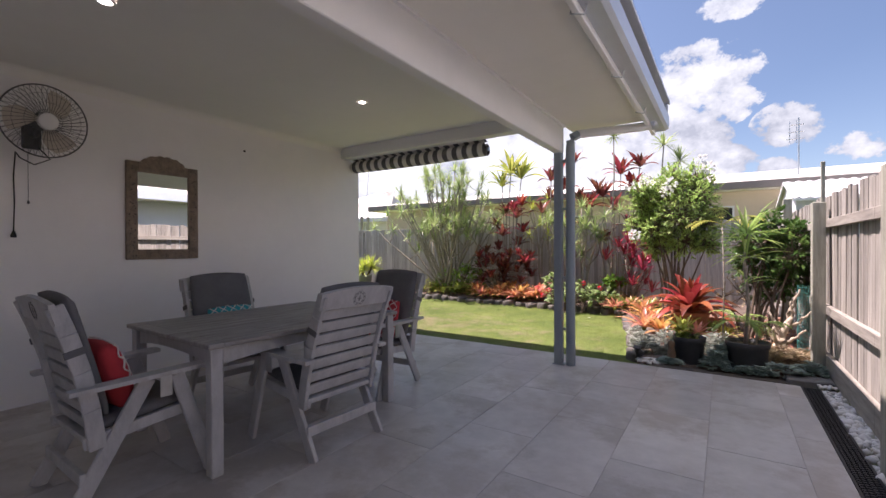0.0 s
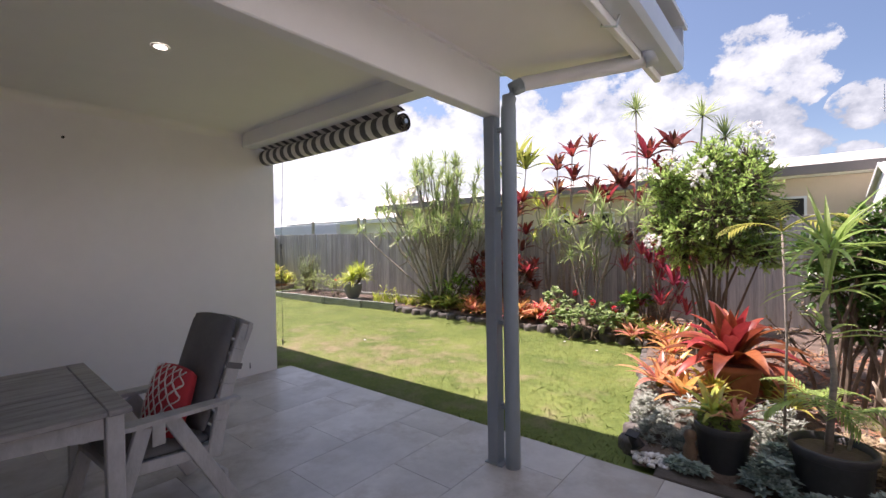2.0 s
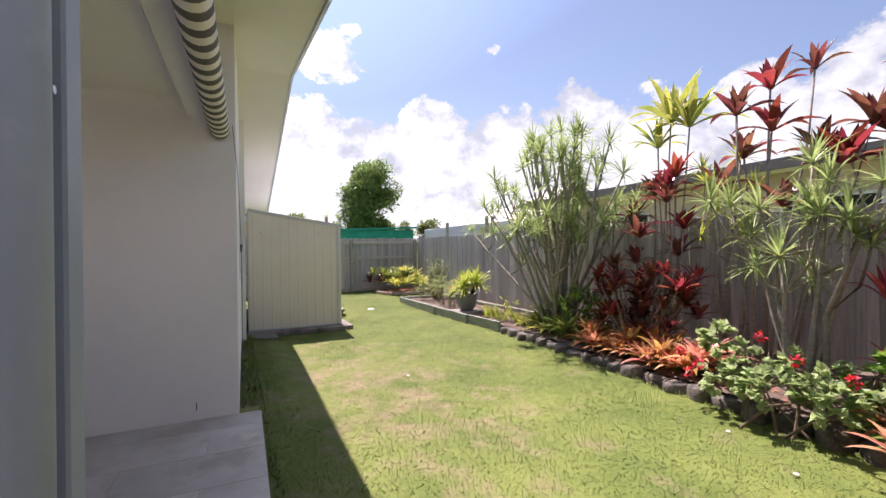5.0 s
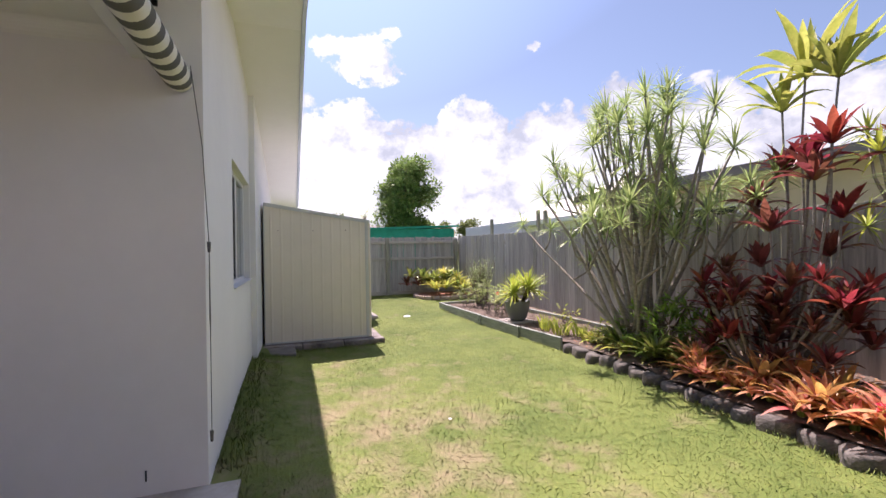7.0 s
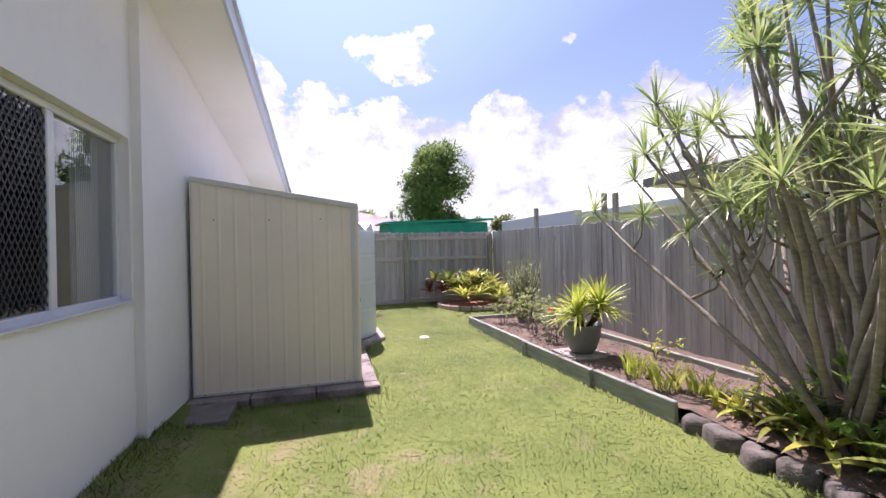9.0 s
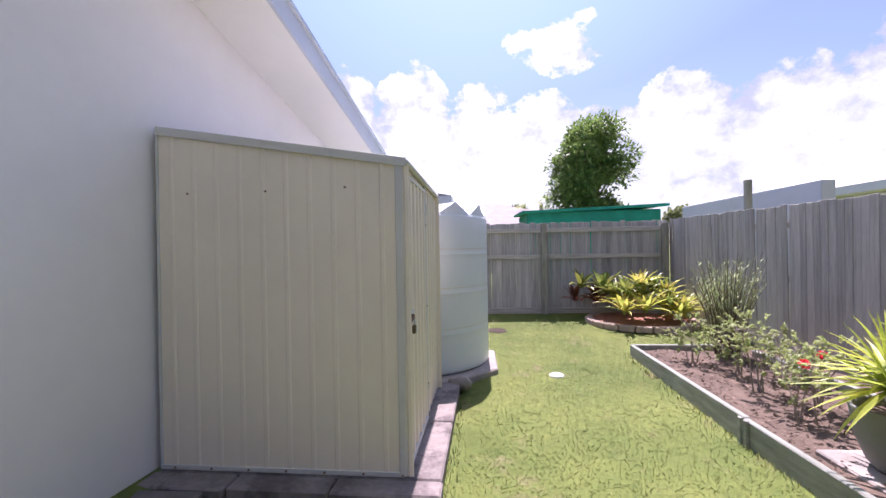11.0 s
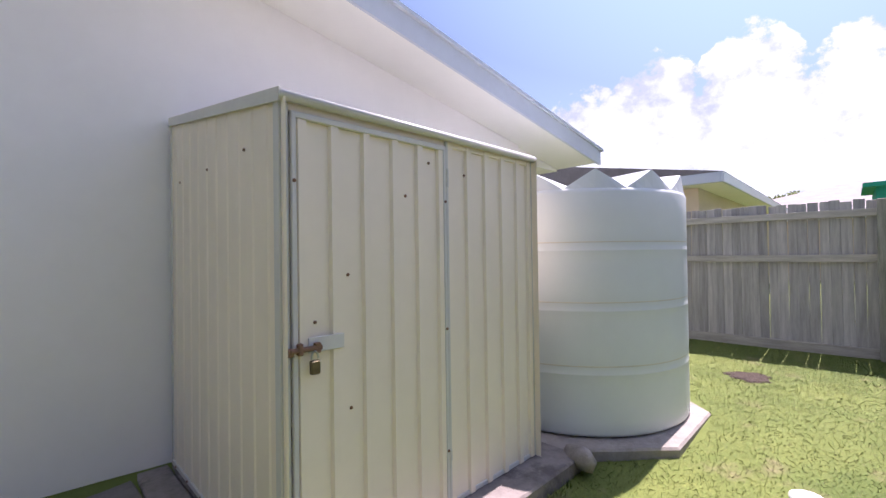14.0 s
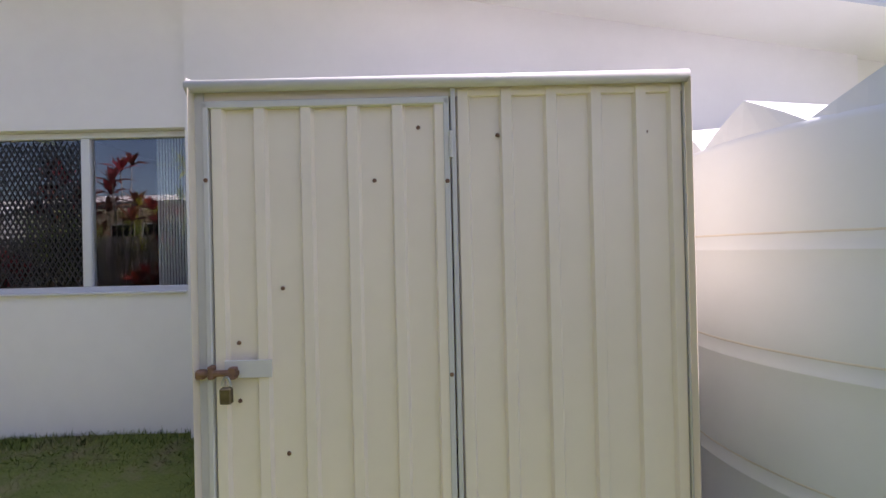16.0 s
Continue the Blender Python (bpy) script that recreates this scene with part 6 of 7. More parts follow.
shrub("twiggy_shrub", "bare twiggy shrub base below the evergreen", 0.35, 7.5, 0.05, [(0.0, 0, 0.55, 0.35), (0.3, 0.1, 0.6, 0.35), (-0.25, 0.1, 0.5, 0.25)], 60, 0.04, 0.02, DRY, rp, 0.3)
ger = shrub("geranium", "low geranium with round green leaves and red flowers", -2.5, 8.98, 0.05, [(-0.4, 0, 0.22, 0.22), (0.0, -0.05, 0.25, 0.25), (0.4, 0.0, 0.25, 0.24), (0.2, 0.2, 0.35, 0.25), (-0.2, 0.2, 0.35, 0.24), (-0.5, 0.15, 0.5, 0.18), (0.7, 0.1, 0.2, 0.2)], 90, 0.075, 0.085, GERAN, rp, 0.3, twig=0.008)
for dx, dy, z in ((0.25, -0.1, 0.52), (-0.45, -0.2, 0.35), (-0.1, 0.1, 0.62), (0.55, 0.0, 0.42), (-0.75, 0.0, 0.38), (-0.62, -0.1, 0.22)):
    g = G()
    for i in range(22):
        v = Vector((rp.gauss(0, 1), rp.gauss(0, 1), rp.gauss(0, 1))).normalized()
        oval(g, Vector((dx, dy, z)) + v * 0.025, v, 0.035, 0.035, rp, 0.2)
    part("flower_head", g, FLRED, ger, "red flower head")
shrub("green_shrub", "glossy green leafy plant under the dragon tree", -1.95, 9.35, 0.05, [(0, 0, 0.4, 0.22), (0.2, 0.1, 0.5, 0.2)], 80, 0.11, 0.09, GREEN, rp, 0.1)
for i, (x, y, h) in enumerate(((-11.6, 9.85, 0.45), (-11.1, 10.1, 0.5), (-10.6, 9.95, 0.55), (-10.15, 10.2, 0.5), (-9.85, 9.85, 0.5), (-10.9, 10.45, 0.45))):
    rs = shrub("rose_bush", "sparse thin-stemmed rose bush in the raised bed", x, y, 0.05, [(rp.uniform(-0.2, 0.2), rp.uniform(-0.2, 0.2), h * rp.uniform(0.6, 1.1), 0.2) for k in range(4)], 75, 0.045, 0.028, ROSE, rp, 0.08, BARK, twig=0.005)
    if i in (3, 4):
        g = G()
        for k in range(16):
            v = Vector((rp.gauss(0, 1), rp.gauss(0, 1), rp.gauss(0, 1))).normalized()
            oval(g, Vector((0.15, -0.1, h)) + v * 0.015, v, 0.03, 0.03, rp, 0.3)
        part("rose", g, FLRED, rs, "small red rose")
lav = thing("lavender_bush", "tall grey-green spiky lavender bush", "shrub", (-11.9, 10.45, 0.05))
g, w = G(), G()
for i in range(130):
    a, d = rp.uniform(0, 6.28), rp.uniform(0.05, 0.42)
    top = Vector((d * math.cos(a), d * math.sin(a), rp.uniform(0.7, 1.3)))
    w.tube([(top.x * 0.3, top.y * 0.3, -0.05), top * 0.6, top], [0.006, 0.004, 0.002], 4, False)
    for k in range(16):
        t = rp.uniform(0.3, 0.95)
        g.blade(top * t, (rp.uniform(-1, 1), rp.uniform(-1, 1), rp.uniform(0.4, 1.4)), 0.09, 0.010, 0.3, 2, 0.1)
tagged(part("wood", w, BARKD, lav), kind="stuff")
tagged(part("foliage", g, leaf_mat("lavender_leaf", (0.246, 0.334, 0.131), (0.464, 0.551, 0.261), 0.6, 0.2), lav), kind="stuff")
for x, y, s, n in ((-7.6, 9.8, 0.32, 60), (-8.05, 9.85, 0.3, 50), (-7.35, 10.0, 0.26, 40), (-6.95, 9.85, 0.28, 40)):
    c = thing("strap_clump", "clump of green grassy strap leaves in the bed", "plant", (x, y, 0.05))
    g = G()
    for i in range(n):
        a = rp.uniform(0, 6.28)
        g.blade((0.1 * math.cos(a * 3), 0.1 * math.sin(a * 2), 0), (math.cos(a) * 0.5, math.sin(a) * 0.5, 1), s * rp.uniform(0.7, 1.2), 0.022, 0.6, 4)
    tagged(part("foliage", g, DRACL, c), kind="stuff")
for x, y, z, L in ((-6.7, 9.75, 0.2, 0.2), (-7.0, 10.3, 0.25, 0.22), (-8.6, 10.5, 0.2, 0.2)):
    shrub("small_shrub", "small olive-brown shrub in the bed", x, y, 0.05, [(0, 0, z, L), (0.2, 0.1, z, L)], 60, 0.04, 0.025, DRACL, rp, 0.1, twig=0.006)
# dark foliage spilling under the dragon tree
shrub("green_shrub", "dark leafy undergrowth below the dragon tree", -5.6, 9.85, 0.05, [(-0.5, 0, 0.35, 0.3), (0, 0, 0.45, 0.32), (0.4, 0.05, 0.4, 0.3), (0.1, 0.2, 0.7, 0.3)], 75, 0.13, 0.035, GREEN, rp, 0.2)


# ---- pots and corner bed details ----
def black_pot(x, y, r, h, label):
    p = thing("plant_pot", label, "plant pot", (x, y, -0.01), group="black nursery pots")
    part("bowl", G().lathe([(0.0, 0.0), (r * 0.8, 0.0), (r * 0.82, 0.01), (r * 0.93, h * 0.8), (r * 0.97, h * 0.82), (r, h * 0.84), (r * 1.02, h * 0.97), (r, h), (r * 0.94, h), (r * 0.9, h * 0.85)], 32), POTBLACK, p, smooth=True)
    part("soil", G().lathe([(0.0, h * 0.86), (r * 0.93, h * 0.86)], 20), EARTH, p)
    return p


black_pot(-0.27, 5.56, 0.165, 0.30, "round black plastic nursery pot on the kerb")
black_pot(0.27, 5.52, 0.20, 0.31, "larger round black plastic nursery pot on the kerb")
b = thing("bromeliad", "yellow and red bromeliad in a black pot", "plant", (-0.27, 5.56, 0.30))
head(b, (-0.05, 0, 0.02), BROM["yellow"], 18, 0.9, rp, 6)
head(b, (0.08, -0.03, 0.02), BROM["pink"], 16, 0.75, rp, 6)
shrub("pot_plant", "small green leafy plant in a black pot", -0.30, 5.53, 0.26, [(-0.05, 0, 0.05, 0.09), (0.06, 0.02, 0.06, 0.08)], 160, 0.05, 0.045, BRIGHT, rp, 0.03, twig=0.004)


def palm(x, y, z, h, fronds, L, label, mat, stem=0.018, canes=1):
    p = thing("palm", label, "palm", (x, y, z))
    st, lv, rb_ = G(), G(), G()
    for c in range(canes):
        ox, oy = (rp.uniform(-0.06, 0.06), rp.uniform(-0.06, 0.06)) if canes > 1 else (0, 0)
        hh = h * (1 - 0.25 * c)
        top = Vector((ox * 2.5, oy * 2.5, hh))
        st.tube([(ox, oy, -0.05), (ox * 1.5 + 0.02, oy * 1.5, hh * 0.5), top], [stem, stem * 0.85, stem * 0.7], 8)
        for i in range(fronds):
            a = i * 2.39996 + rp.uniform(-0.3, 0.3)
            e = rp.uniform(0.25, 1.15)
            d = Vector((math.cos(a) * math.cos(e), math.sin(a) * math.cos(e), math.sin(e)))
            q, pts = top.copy(), [top.copy()]
            N = 12
            for k in range(N):
                d = (d + Vector((0, 0, -0.11))).normalized()
                q = q + d * L / N
                pts.append(q.copy())
            rb_.tube(pts, [0.006 * (1 - 0.8 * k / N) for k in range(N + 1)], 5, False)
            s = d.cross(Vector((0, 0, 1))).normalized()
            for k in range(3, N + 1):
                for sd in (-1, 1):
                    w = (pts[k] - pts[k - 1]).normalized()
                    lv.blade(pts[k], w * 0.8 + s * sd * 0.9 + Vector((0, 0, 0.1)), L * 0.42 * math.sin(math.pi * (k - 1.5) / (N + 1)) + 0.03, 0.016, 0.7, 3, 0.15)
    part("stem", st, BARK, p, "slender ringed stem", True)
    tagged(part("frond_wood", rb_, mat, p), kind="stuff")
    tagged(part("frond_foliage", lv, mat, p), kind="stuff")
    return p


cane = thing("palm", "slender young strap-leaved palm in a black pot", "palm", (0.25, 5.52, 0.26))
cane_leaf = G()
part("stem", G().tube([(0, 0, -0.05), (0.03, 0.0, 0.45), (-0.01, 0.02, 0.9), (0.02, 0.0, 1.2)], [0.02, 0.017, 0.015, 0.012], 8), BARK, cane, "slender ringed stem", True)
for hz, n_leaf, long in ((1.2, 30, 0.44), (0.98, 12, 0.40), (0.72, 7, 0.32)):
    for i in range(n_leaf):
        e, a = radians(rp.uniform(-5, 80)), i * 2.39996 + rp.uniform(-0.3, 0.3)
        cane_leaf.blade((0.01, 0.01, hz - rp.uniform(0, 0.08)), (math.cos(e) * math.cos(a), math.cos(e) * math.sin(a), math.sin(e)), long * rp.uniform(0.75, 1.1), 0.030, rp.uniform(0.5, 1.2), 5, 0.25, 0.03, 0.4)
tagged(part("foliage", cane_leaf, BRIGHT, cane), kind="stuff")
palm(0.33, 5.55, 0.26, 0.22, 6, 0.28, "small leafy palm shoot in the pot", BRIGHT, 0.01, 2)
palm(0.05, 5.75, 0.1, 1.45, 4, 0.36, "thin wispy palm beside the pot", TI_LIME, 0.009, 1)


def mat_of_leaves(name, label, patches, n, mat, L, W, r, up=0.9, cat="groundcover"):
    g = G()
    for x, y, rx, ry, h in patches:
        for i in range(n):
            a, d = r.uniform(0, 6.28), r.uniform(0, 1) ** 0.5
            px, py = x + rx * d * math.cos(a), y + ry * d * math.sin(a)
            pz = 0.0 + h * (1 - d * d) * r.uniform(0.5, 1.0)
            for k in range(11):
                b = k * 2.4 + r.uniform(-0.2, 0.2)
                g.blade((px, py, pz), (math.cos(b), math.sin(b), up * r.uniform(0.3, 1.3)), L * r.uniform(0.7, 1.2), W, 0.4, 2, 0.3, 0.1, 0.5)
    return solid(name, g, mat, label, cat, kind="stuff")


mat_of_leaves("silver_groundcover", "mounded silvery-grey foliage plant", ((-0.68, 5.66, 0.17, 0.15, 0.22), (-0.55, 5.95, 0.25, 0.2, 0.28), (-0.05, 5.85, 0.24, 0.17, 0.26), (0.0, 6.15, 0.25, 0.2, 0.28), (-0.85, 6.1, 0.13, 0.25, 0.2), (-0.45, 5.62, 0.12, 0.12, 0.2), (0.05, 5.62, 0.12, 0.12, 0.24), (-0.9, 6.5, 0.12, 0.2, 0.12), (-1.0, 7.0, 0.12, 0.25, 0.1)), 110, SILVER, 0.055, 0.012, rp, 1.2)
mat_of_leaves("succulent_mat", "blue-green succulent rosettes spilling over the kerb", ((-0.02, 5.38, 0.14, 0.11, 0.2), (0.55, 5.38, 0.20, 0.10, 0.14), (0.78, 5.52, 0.15, 0.14, 0.14), (0.02, 5.5, 0.12, 0.08, 0.24), (0.30, 5.32, 0.18, 0.05, 0.08), (-0.45, 5.36, 0.1, 0.06, 0.06)), 40, SUCC, 0.06, 0.03, rp, 0.7)
mat_of_leaves("dry_groundcover", "straw-coloured dry leaf mound by the fence", ((0.62, 5.85, 0.24, 0.25, 0.2), (0.5, 6.15, 0.22, 0.2, 0.18), (0.8, 6.1, 0.15, 0.25, 0.14), (0.35, 5.85, 0.15, 0.15, 0.12)), 85, DRY, 0.08, 0.014, rp, 0.6)

dw = thing("driftwood", "pale twisted driftwood stump with branching limbs", "driftwood", (0.62, 6.15, 0.0))
rd = random.Random(31)


def gnarl(kind, p, q, r0, r1, bend):
    p, q = Vector(p), Vector(q)
    n = 9
    pts, rr = [], []
    for i in range(n + 1):
        t = i / n
        w = math.sin(math.pi * t)
        pts.append(p.lerp(q, t) + Vector((rd.uniform(-1, 1), rd.uniform(-1, 1), rd.uniform(-0.5, 0.5))) * 0.018 + Vector(bend) * w)
        rr.append((r0 + (r1 - r0) * t) * rd.uniform(0.8, 1.2))
    part(kind, G().tube(pts, rr, 8), DRIFT, dw, smooth=True)


for k in range(4):
    gnarl("trunk", (rd.uniform(-0.05, 0.05), rd.uniform(-0.05, 0.05), -0.02), (0.05 + 0.02 * k, 0.03, 0.42 + 0.03 * k), 0.045, 0.026, (rd.uniform(-0.05, 0.05), rd.uniform(-0.05, 0.05), 0))
for q, r0, b in (((0.19, 0.05, 0.82), 0.028, (-0.03, 0, 0)), ((0.08, 0.0, 0.68), 0.024, (0.03, 0.02, 0)), ((0.28, 0.0, 0.60), 0.024, (0, 0, -0.04))):
    gnarl("branch", (0.07, 0.03, 0.40), q, r0, 0.007, b)
for q in ((-0.10, -0.02, 0.55), (-0.05, -0.08, 0.46), (0.22, -0.05, 0.38), (-0.14, 0.02, 0.36)):
    gnarl("branch", (0.0, 0.0, 0.15), q, 0.03, 0.007, (rd.uniform(-0.04, 0.04), 0, -0.02))
for a in (0.2, 1.3, 2.4, 3.6, 4.4, 5.5):
    gnarl("root", (0, 0, 0.08), (0.27 * math.cos(a), 0.25 * math.sin(a), 0.0), 0.04, 0.012, (0, 0, 0.02))
wm = thing("wire_mesh_roll", "rolled green plastic-coated garden wire mesh", "wire mesh", (0.87, 6.35, 0.0))
g = G()
for i in range(16):
    a = 2 * math.pi * i / 16
    g.tube([(0.07 * math.cos(a), 0.16 * math.sin(a), 0.0), (0.07 * math.cos(a), 0.16 * math.sin(a), 0.85)], 0.0016, 4)
for k in range(14):
    z = 0.02 + 0.063 * k
    g.tube([(0.07 * math.cos(2 * math.pi * i / 16), 0.16 * math.sin(2 * math.pi * i / 16), z) for i in range(17)], 0.0016, 4, False)
part("wires", g, M("green_wire", (0.06, 0.25, 0.22), 0.5), wm)
fg = G().lathe([(0.0, 0.0), (0.05, 0.0), (0.055, 0.03), (0.04, 0.06), (0.045, 0.11), (0.03, 0.15), (0.03, 0.17), (0.04, 0.20), (0.03, 0.235), (0.0, 0.25)], 14, Matrix.Translation((-0.44, 5.42, 0.0)))
solid("garden_statue", fg, M("statue_brown", (0.16, 0.10, 0.06), 0.7, var=0.3, scale=20), "small brown garden figure on the kerb", "statue", kind="", smooth=True)
sp = thing("solar_spotlight", "small black solar garden spotlight on a spike", "garden light", (-0.80, 5.42, -0.05))
part("spike", G().tube([(0, 0, 0), (0, 0, 0.13)], 0.008, 7), BLACK, sp)
part("lamp_head", G().tube([(0.05, -0.03, 0.10), (0.0, 0.0, 0.15), (-0.02, 0.01, 0.17)], [0.045, 0.035, 0.015], 14), BLACK, sp, smooth=True)
part("solar_panel", G().box((-0.065, -0.04, 0.185), (0.015, 0.04, 0.197), 0.003, pose(0, 0, 0, 12, 10)), BLACK, sp)

# yucca in a grey pot on a paver, in the raised bed
solid("paver", G().box((-9.35, 9.55, 0.02), (-8.75, 10.1, 0.09), 0.01), CONC, "square concrete paver under the grey pot", "paver", kind="")
yp = thing("glazed_pot", "round grey-green glazed pot on a paver", "plant pot", (-9.05, 9.83, 0.09))
part("bowl", G().lathe([(0.0, 0.0), (0.13, 0.0), (0.17, 0.05), (0.225, 0.2), (0.24, 0.33), (0.25, 0.37), (0.245, 0.38), (0.225, 0.37), (0.21, 0.32)], 36), POTGREY, yp, smooth=True)
part("soil", G().lathe([(0.0, 0.32), (0.215, 0.32)], 20), EARTH, yp)
yu = thing("yucca", "yellow-green spiky yucca in a grey pot", "plant", (-9.05, 9.83, 0.40))
g, w = G(), G()
for dx, dy, h in ((-0.06, 0.0, 0.24), (0.2, 0.12, 0.32), (0.06, -0.12, 0.2), (0.1, 0.22, 0.26)):
    w = G().tube([(0, 0, -0.08), (dx * 0.7, dy * 0.7, h * 0.5), (dx, dy, h)], [0.045, 0.035, 0.028], 9)
    part("stem", w, BARKD, yu, smooth=True)
    for i in range(46):
        e = radians(rp.uniform(-20, 82))
        a = i * 2.39996
        g.blade((dx, dy, h), (math.cos(e) * math.cos(a), math.cos(e) * math.sin(a), math.sin(e)), 0.47 * rp.uniform(0.8, 1.1), 0.036, rp.uniform(0.2, 0.7), 4, 0.25, 0.03, 0.3)
tagged(part("foliage", g, DRACL, yu), kind="stuff")

# lawn fittings
cap = thing("lawn_drain", "white round plastic drain cap in the lawn", "drain cap", (-11.4, 8.27, lawn_z(-11.4, 8.27)))
part("rim", G().lathe([(0.0, 0.02), (0.07, 0.02), (0.082, 0.014), (0.086, 0.0)], 28), WHITEP, cap, smooth=True)
part("lid", G().lathe([(0.0, 0.025), (0.05, 0.025), (0.054, 0.02)], 24), WHITEP, cap, smooth=True)
solid("bare_soil_patch", G().lathe([(0.0, 0.002), (0.10, 0.004), (0.17, 0.006), (0.2, -0.004)], 44, Matrix.Translation((-13.6, 7.68, lawn_z(-13.6, 7.68) + 0.004)), wob=lambda a: 1 + 0.12 * math.sin(3 * a) + 0.08 * math.sin(7 * a) + 0.05 * math.sin(13 * a)), M("dark_soil", (0.062, 0.045, 0.034), 0.95, var=0.4, scale=20, bump=0.8, bscale=60, dist=0.03), "round patch of bare dark soil in the lawn", "soil")
rg = G()
stone_blob(rg, (-10.88, 7.16, 0.02), 0.13, random.Random(3), 0.6, 12)
solid("rock", rg, M("grey_rock", (0.30, 0.27, 0.24), 0.9, var=0.25, scale=9, bump=0.5), "rounded grey rock on the shed slab", "rock", kind="", smooth=True)
g = G()
stone_blob(g, (-8.83, 5.3, -0.03), 0.12, random.Random(9), 0.5, 10)
stone_blob(g, (-8.72, 5.55, -0.05), 0.10, random.Random(10), 0.5, 10)
solid("rubble", g, CONC, "broken concrete pieces beside the shed", "rubble", kind="")
for i, (x, y) in enumerate(((-5.3, 6.9), (-2.0, 8.3), (-2.6, 8.6))):
    solid("petal", G().lathe([(0, 0.004), (0.012, 0.006), (0.02, 0.0)], 8, Matrix.Translation((x, y, lawn_z(x, y) + 0.02))), FLWHITE, "fallen white petal on the lawn", "petal", kind="")

# ---- neighbouring buildings ----
CREAMW = M("cream_wall", (0.60, 0.50, 0.38), 0.85, var=0.05, scale=1, bump=0.1)
WHITEW = M("pale_wall", (0.66, 0.67, 0.68), 0.8, var=0.05, scale=1, bump=0.1)
TAUPE = M("taupe_fascia", (0.19, 0.165, 0.145), 0.5, var=0.06, scale=2)
PALER = M("pale_tin_roof", (0.62, 0.58, 0.52), 0.5, var=0.05, scale=0.6, bump=0.05)
SLATE = M("grey_tile_roof", (0.20, 0.18, 0.18), 0.7, var=0.2, scale=2, bump=0.3)
GREENSH = M("green_shadecloth", (0.0, 0.30, 0.20), 0.8, var=0.15, scale=4, bump=0.3, bscale=90)


def house(name, label, x0, x1, y0, y1, wall_h, ridge, over, wall, roof, fascia, hip=True, along="x", windows=()):
    h = thing(name, label, "house")
    part("wall", G().box((x0, y0, -0.2), (x1, y1, wall_h)), wall, h)
    a, b, c, d = x0 - over, x1 + over, y0 - over, y1 + over
    z = wall_h
    if along == "x":
        my, k = (c + d) / 2, (d - c) / 2 if hip else 0
        r0, r1 = (a + k, my, ridge), (b - k, my, ridge)
    else:
        mx, k = (a + b) / 2, (b - a) / 2 if hip else 0
        r0, r1 = (mx, c + k, ridge), (mx, d - k, ridge)
    vs = [(a, c, z + 0.2), (b, c, z + 0.2), (b, d, z + 0.2), (a, d, z + 0.2), r0, r1]
    fs = [(0, 1, 5, 4), (1, 2, 5), (2, 3, 4, 5), (3, 0, 4)] if along == "x" else [(0, 1, 4), (1, 2, 5, 4), (2, 3, 5), (3, 0, 4, 5)]
    part("roof", G().add(vs, fs), roof, h)
    f = G()
    for p, q in (((a, c), (b, c + 0.05)), ((a, d - 0.05), (b, d)), ((a, c + 0.05), (a + 0.05, d - 0.05)), ((b - 0.05, c + 0.05), (b, d - 0.05))):
        f.box((*p, z), (*q, z + 0.2), 0.01)
    part("gutter", f, fascia, h)
    part("soffit", G().box((a + 0.05, c + 0.05, z + 0.01), (b - 0.05, d - 0.05, z + 0.04)), SOFFIT, h)
    for wx0, wx1, wz0, wz1 in windows:
        w = part("window", G().box((wx0, y0 - 0.02, wz0), (wx1, y0 - 0.004, wz1)), DARK, h)
        part("frame", G().box((wx0 - 0.05, y0 - 0.03, wz1), (wx1 + 0.05, y0 - 0.002, wz1 + 0.05)).box((wx0 - 0.05, y0 - 0.03, wz0 - 0.05), (wx1 + 0.05, y0 - 0.002, wz0)).box((wx0 - 0.05, y0 - 0.03, wz0), (wx0, y0 - 0.002, wz1)).box((wx1, y0 - 0.03, wz0), (wx1 + 0.05, y0 - 0.002, wz1)), FRAMEW, w)
    return h


hb = house("neighbour_house", "low cream house with a pale tin roof behind the back fence", -12.0, 12.0, 14.6, 26.0, 2.85, 4.15, 0.6, CREAMW, PALER, TAUPE,
           windows=((-1.6, -0.5, 1.3, 2.4), (-0.2, 0.5, 1.6, 2.4), (-5.0, -3.6, 1.2, 2.3), (-9.5, -8.0, 1.2, 2.3)))
house("neighbour_house", "pale house with a low pyramid roof beyond the fence", -21.5, -13.6, 16.5, 26.0, 2.55, 5.0, 0.5, WHITEW, PALER, WHITEW)
house("neighbour_house", "white house with a pale roof in the distance", -26.0, -14.5, 27.0, 36.0, 2.5, 5.2, 0.6, WHITEW, PALER, WHITEW)
house("neighbour_house", "cream gabled house with grey barge boards behind the far fence", -29.0, -18.2, -2.5, 6.2, 2.65, 3.7, 0.55, CREAMW, SLATE, GUTTER, hip=False, along="x")
house("neighbour_house", "house with a dark tiled roof behind the gabled house", -44.0, -31.0, 3.0, 14.0, 2.5, 4.6, 0.6, CREAMW, SLATE, GUTTER)
house("neighbour_house", "pale rendered house beside the patio fence", 2.6, 12.0, -14.0, 6.0, 2.5, 4.4, 0.6, WHITEW, PALER, GUTTER, along="y")
wl_ = G().box((-17.2, 12.4, 0.0), (-13.0, 12.6, 2.36), 0.01)
solid("boundary_wall", wl_, WHITEW, "long pale grey rendered shed wall beyond the fence", "wall")
gs = thing("shade_shed", "green shadecloth-covered shed behind the far fence", "shed")
part("cloth", G().box((-20.0, 8.75, 0.0), (-17.9, 12.2, 2.39), 0.03), GREENSH, gs)
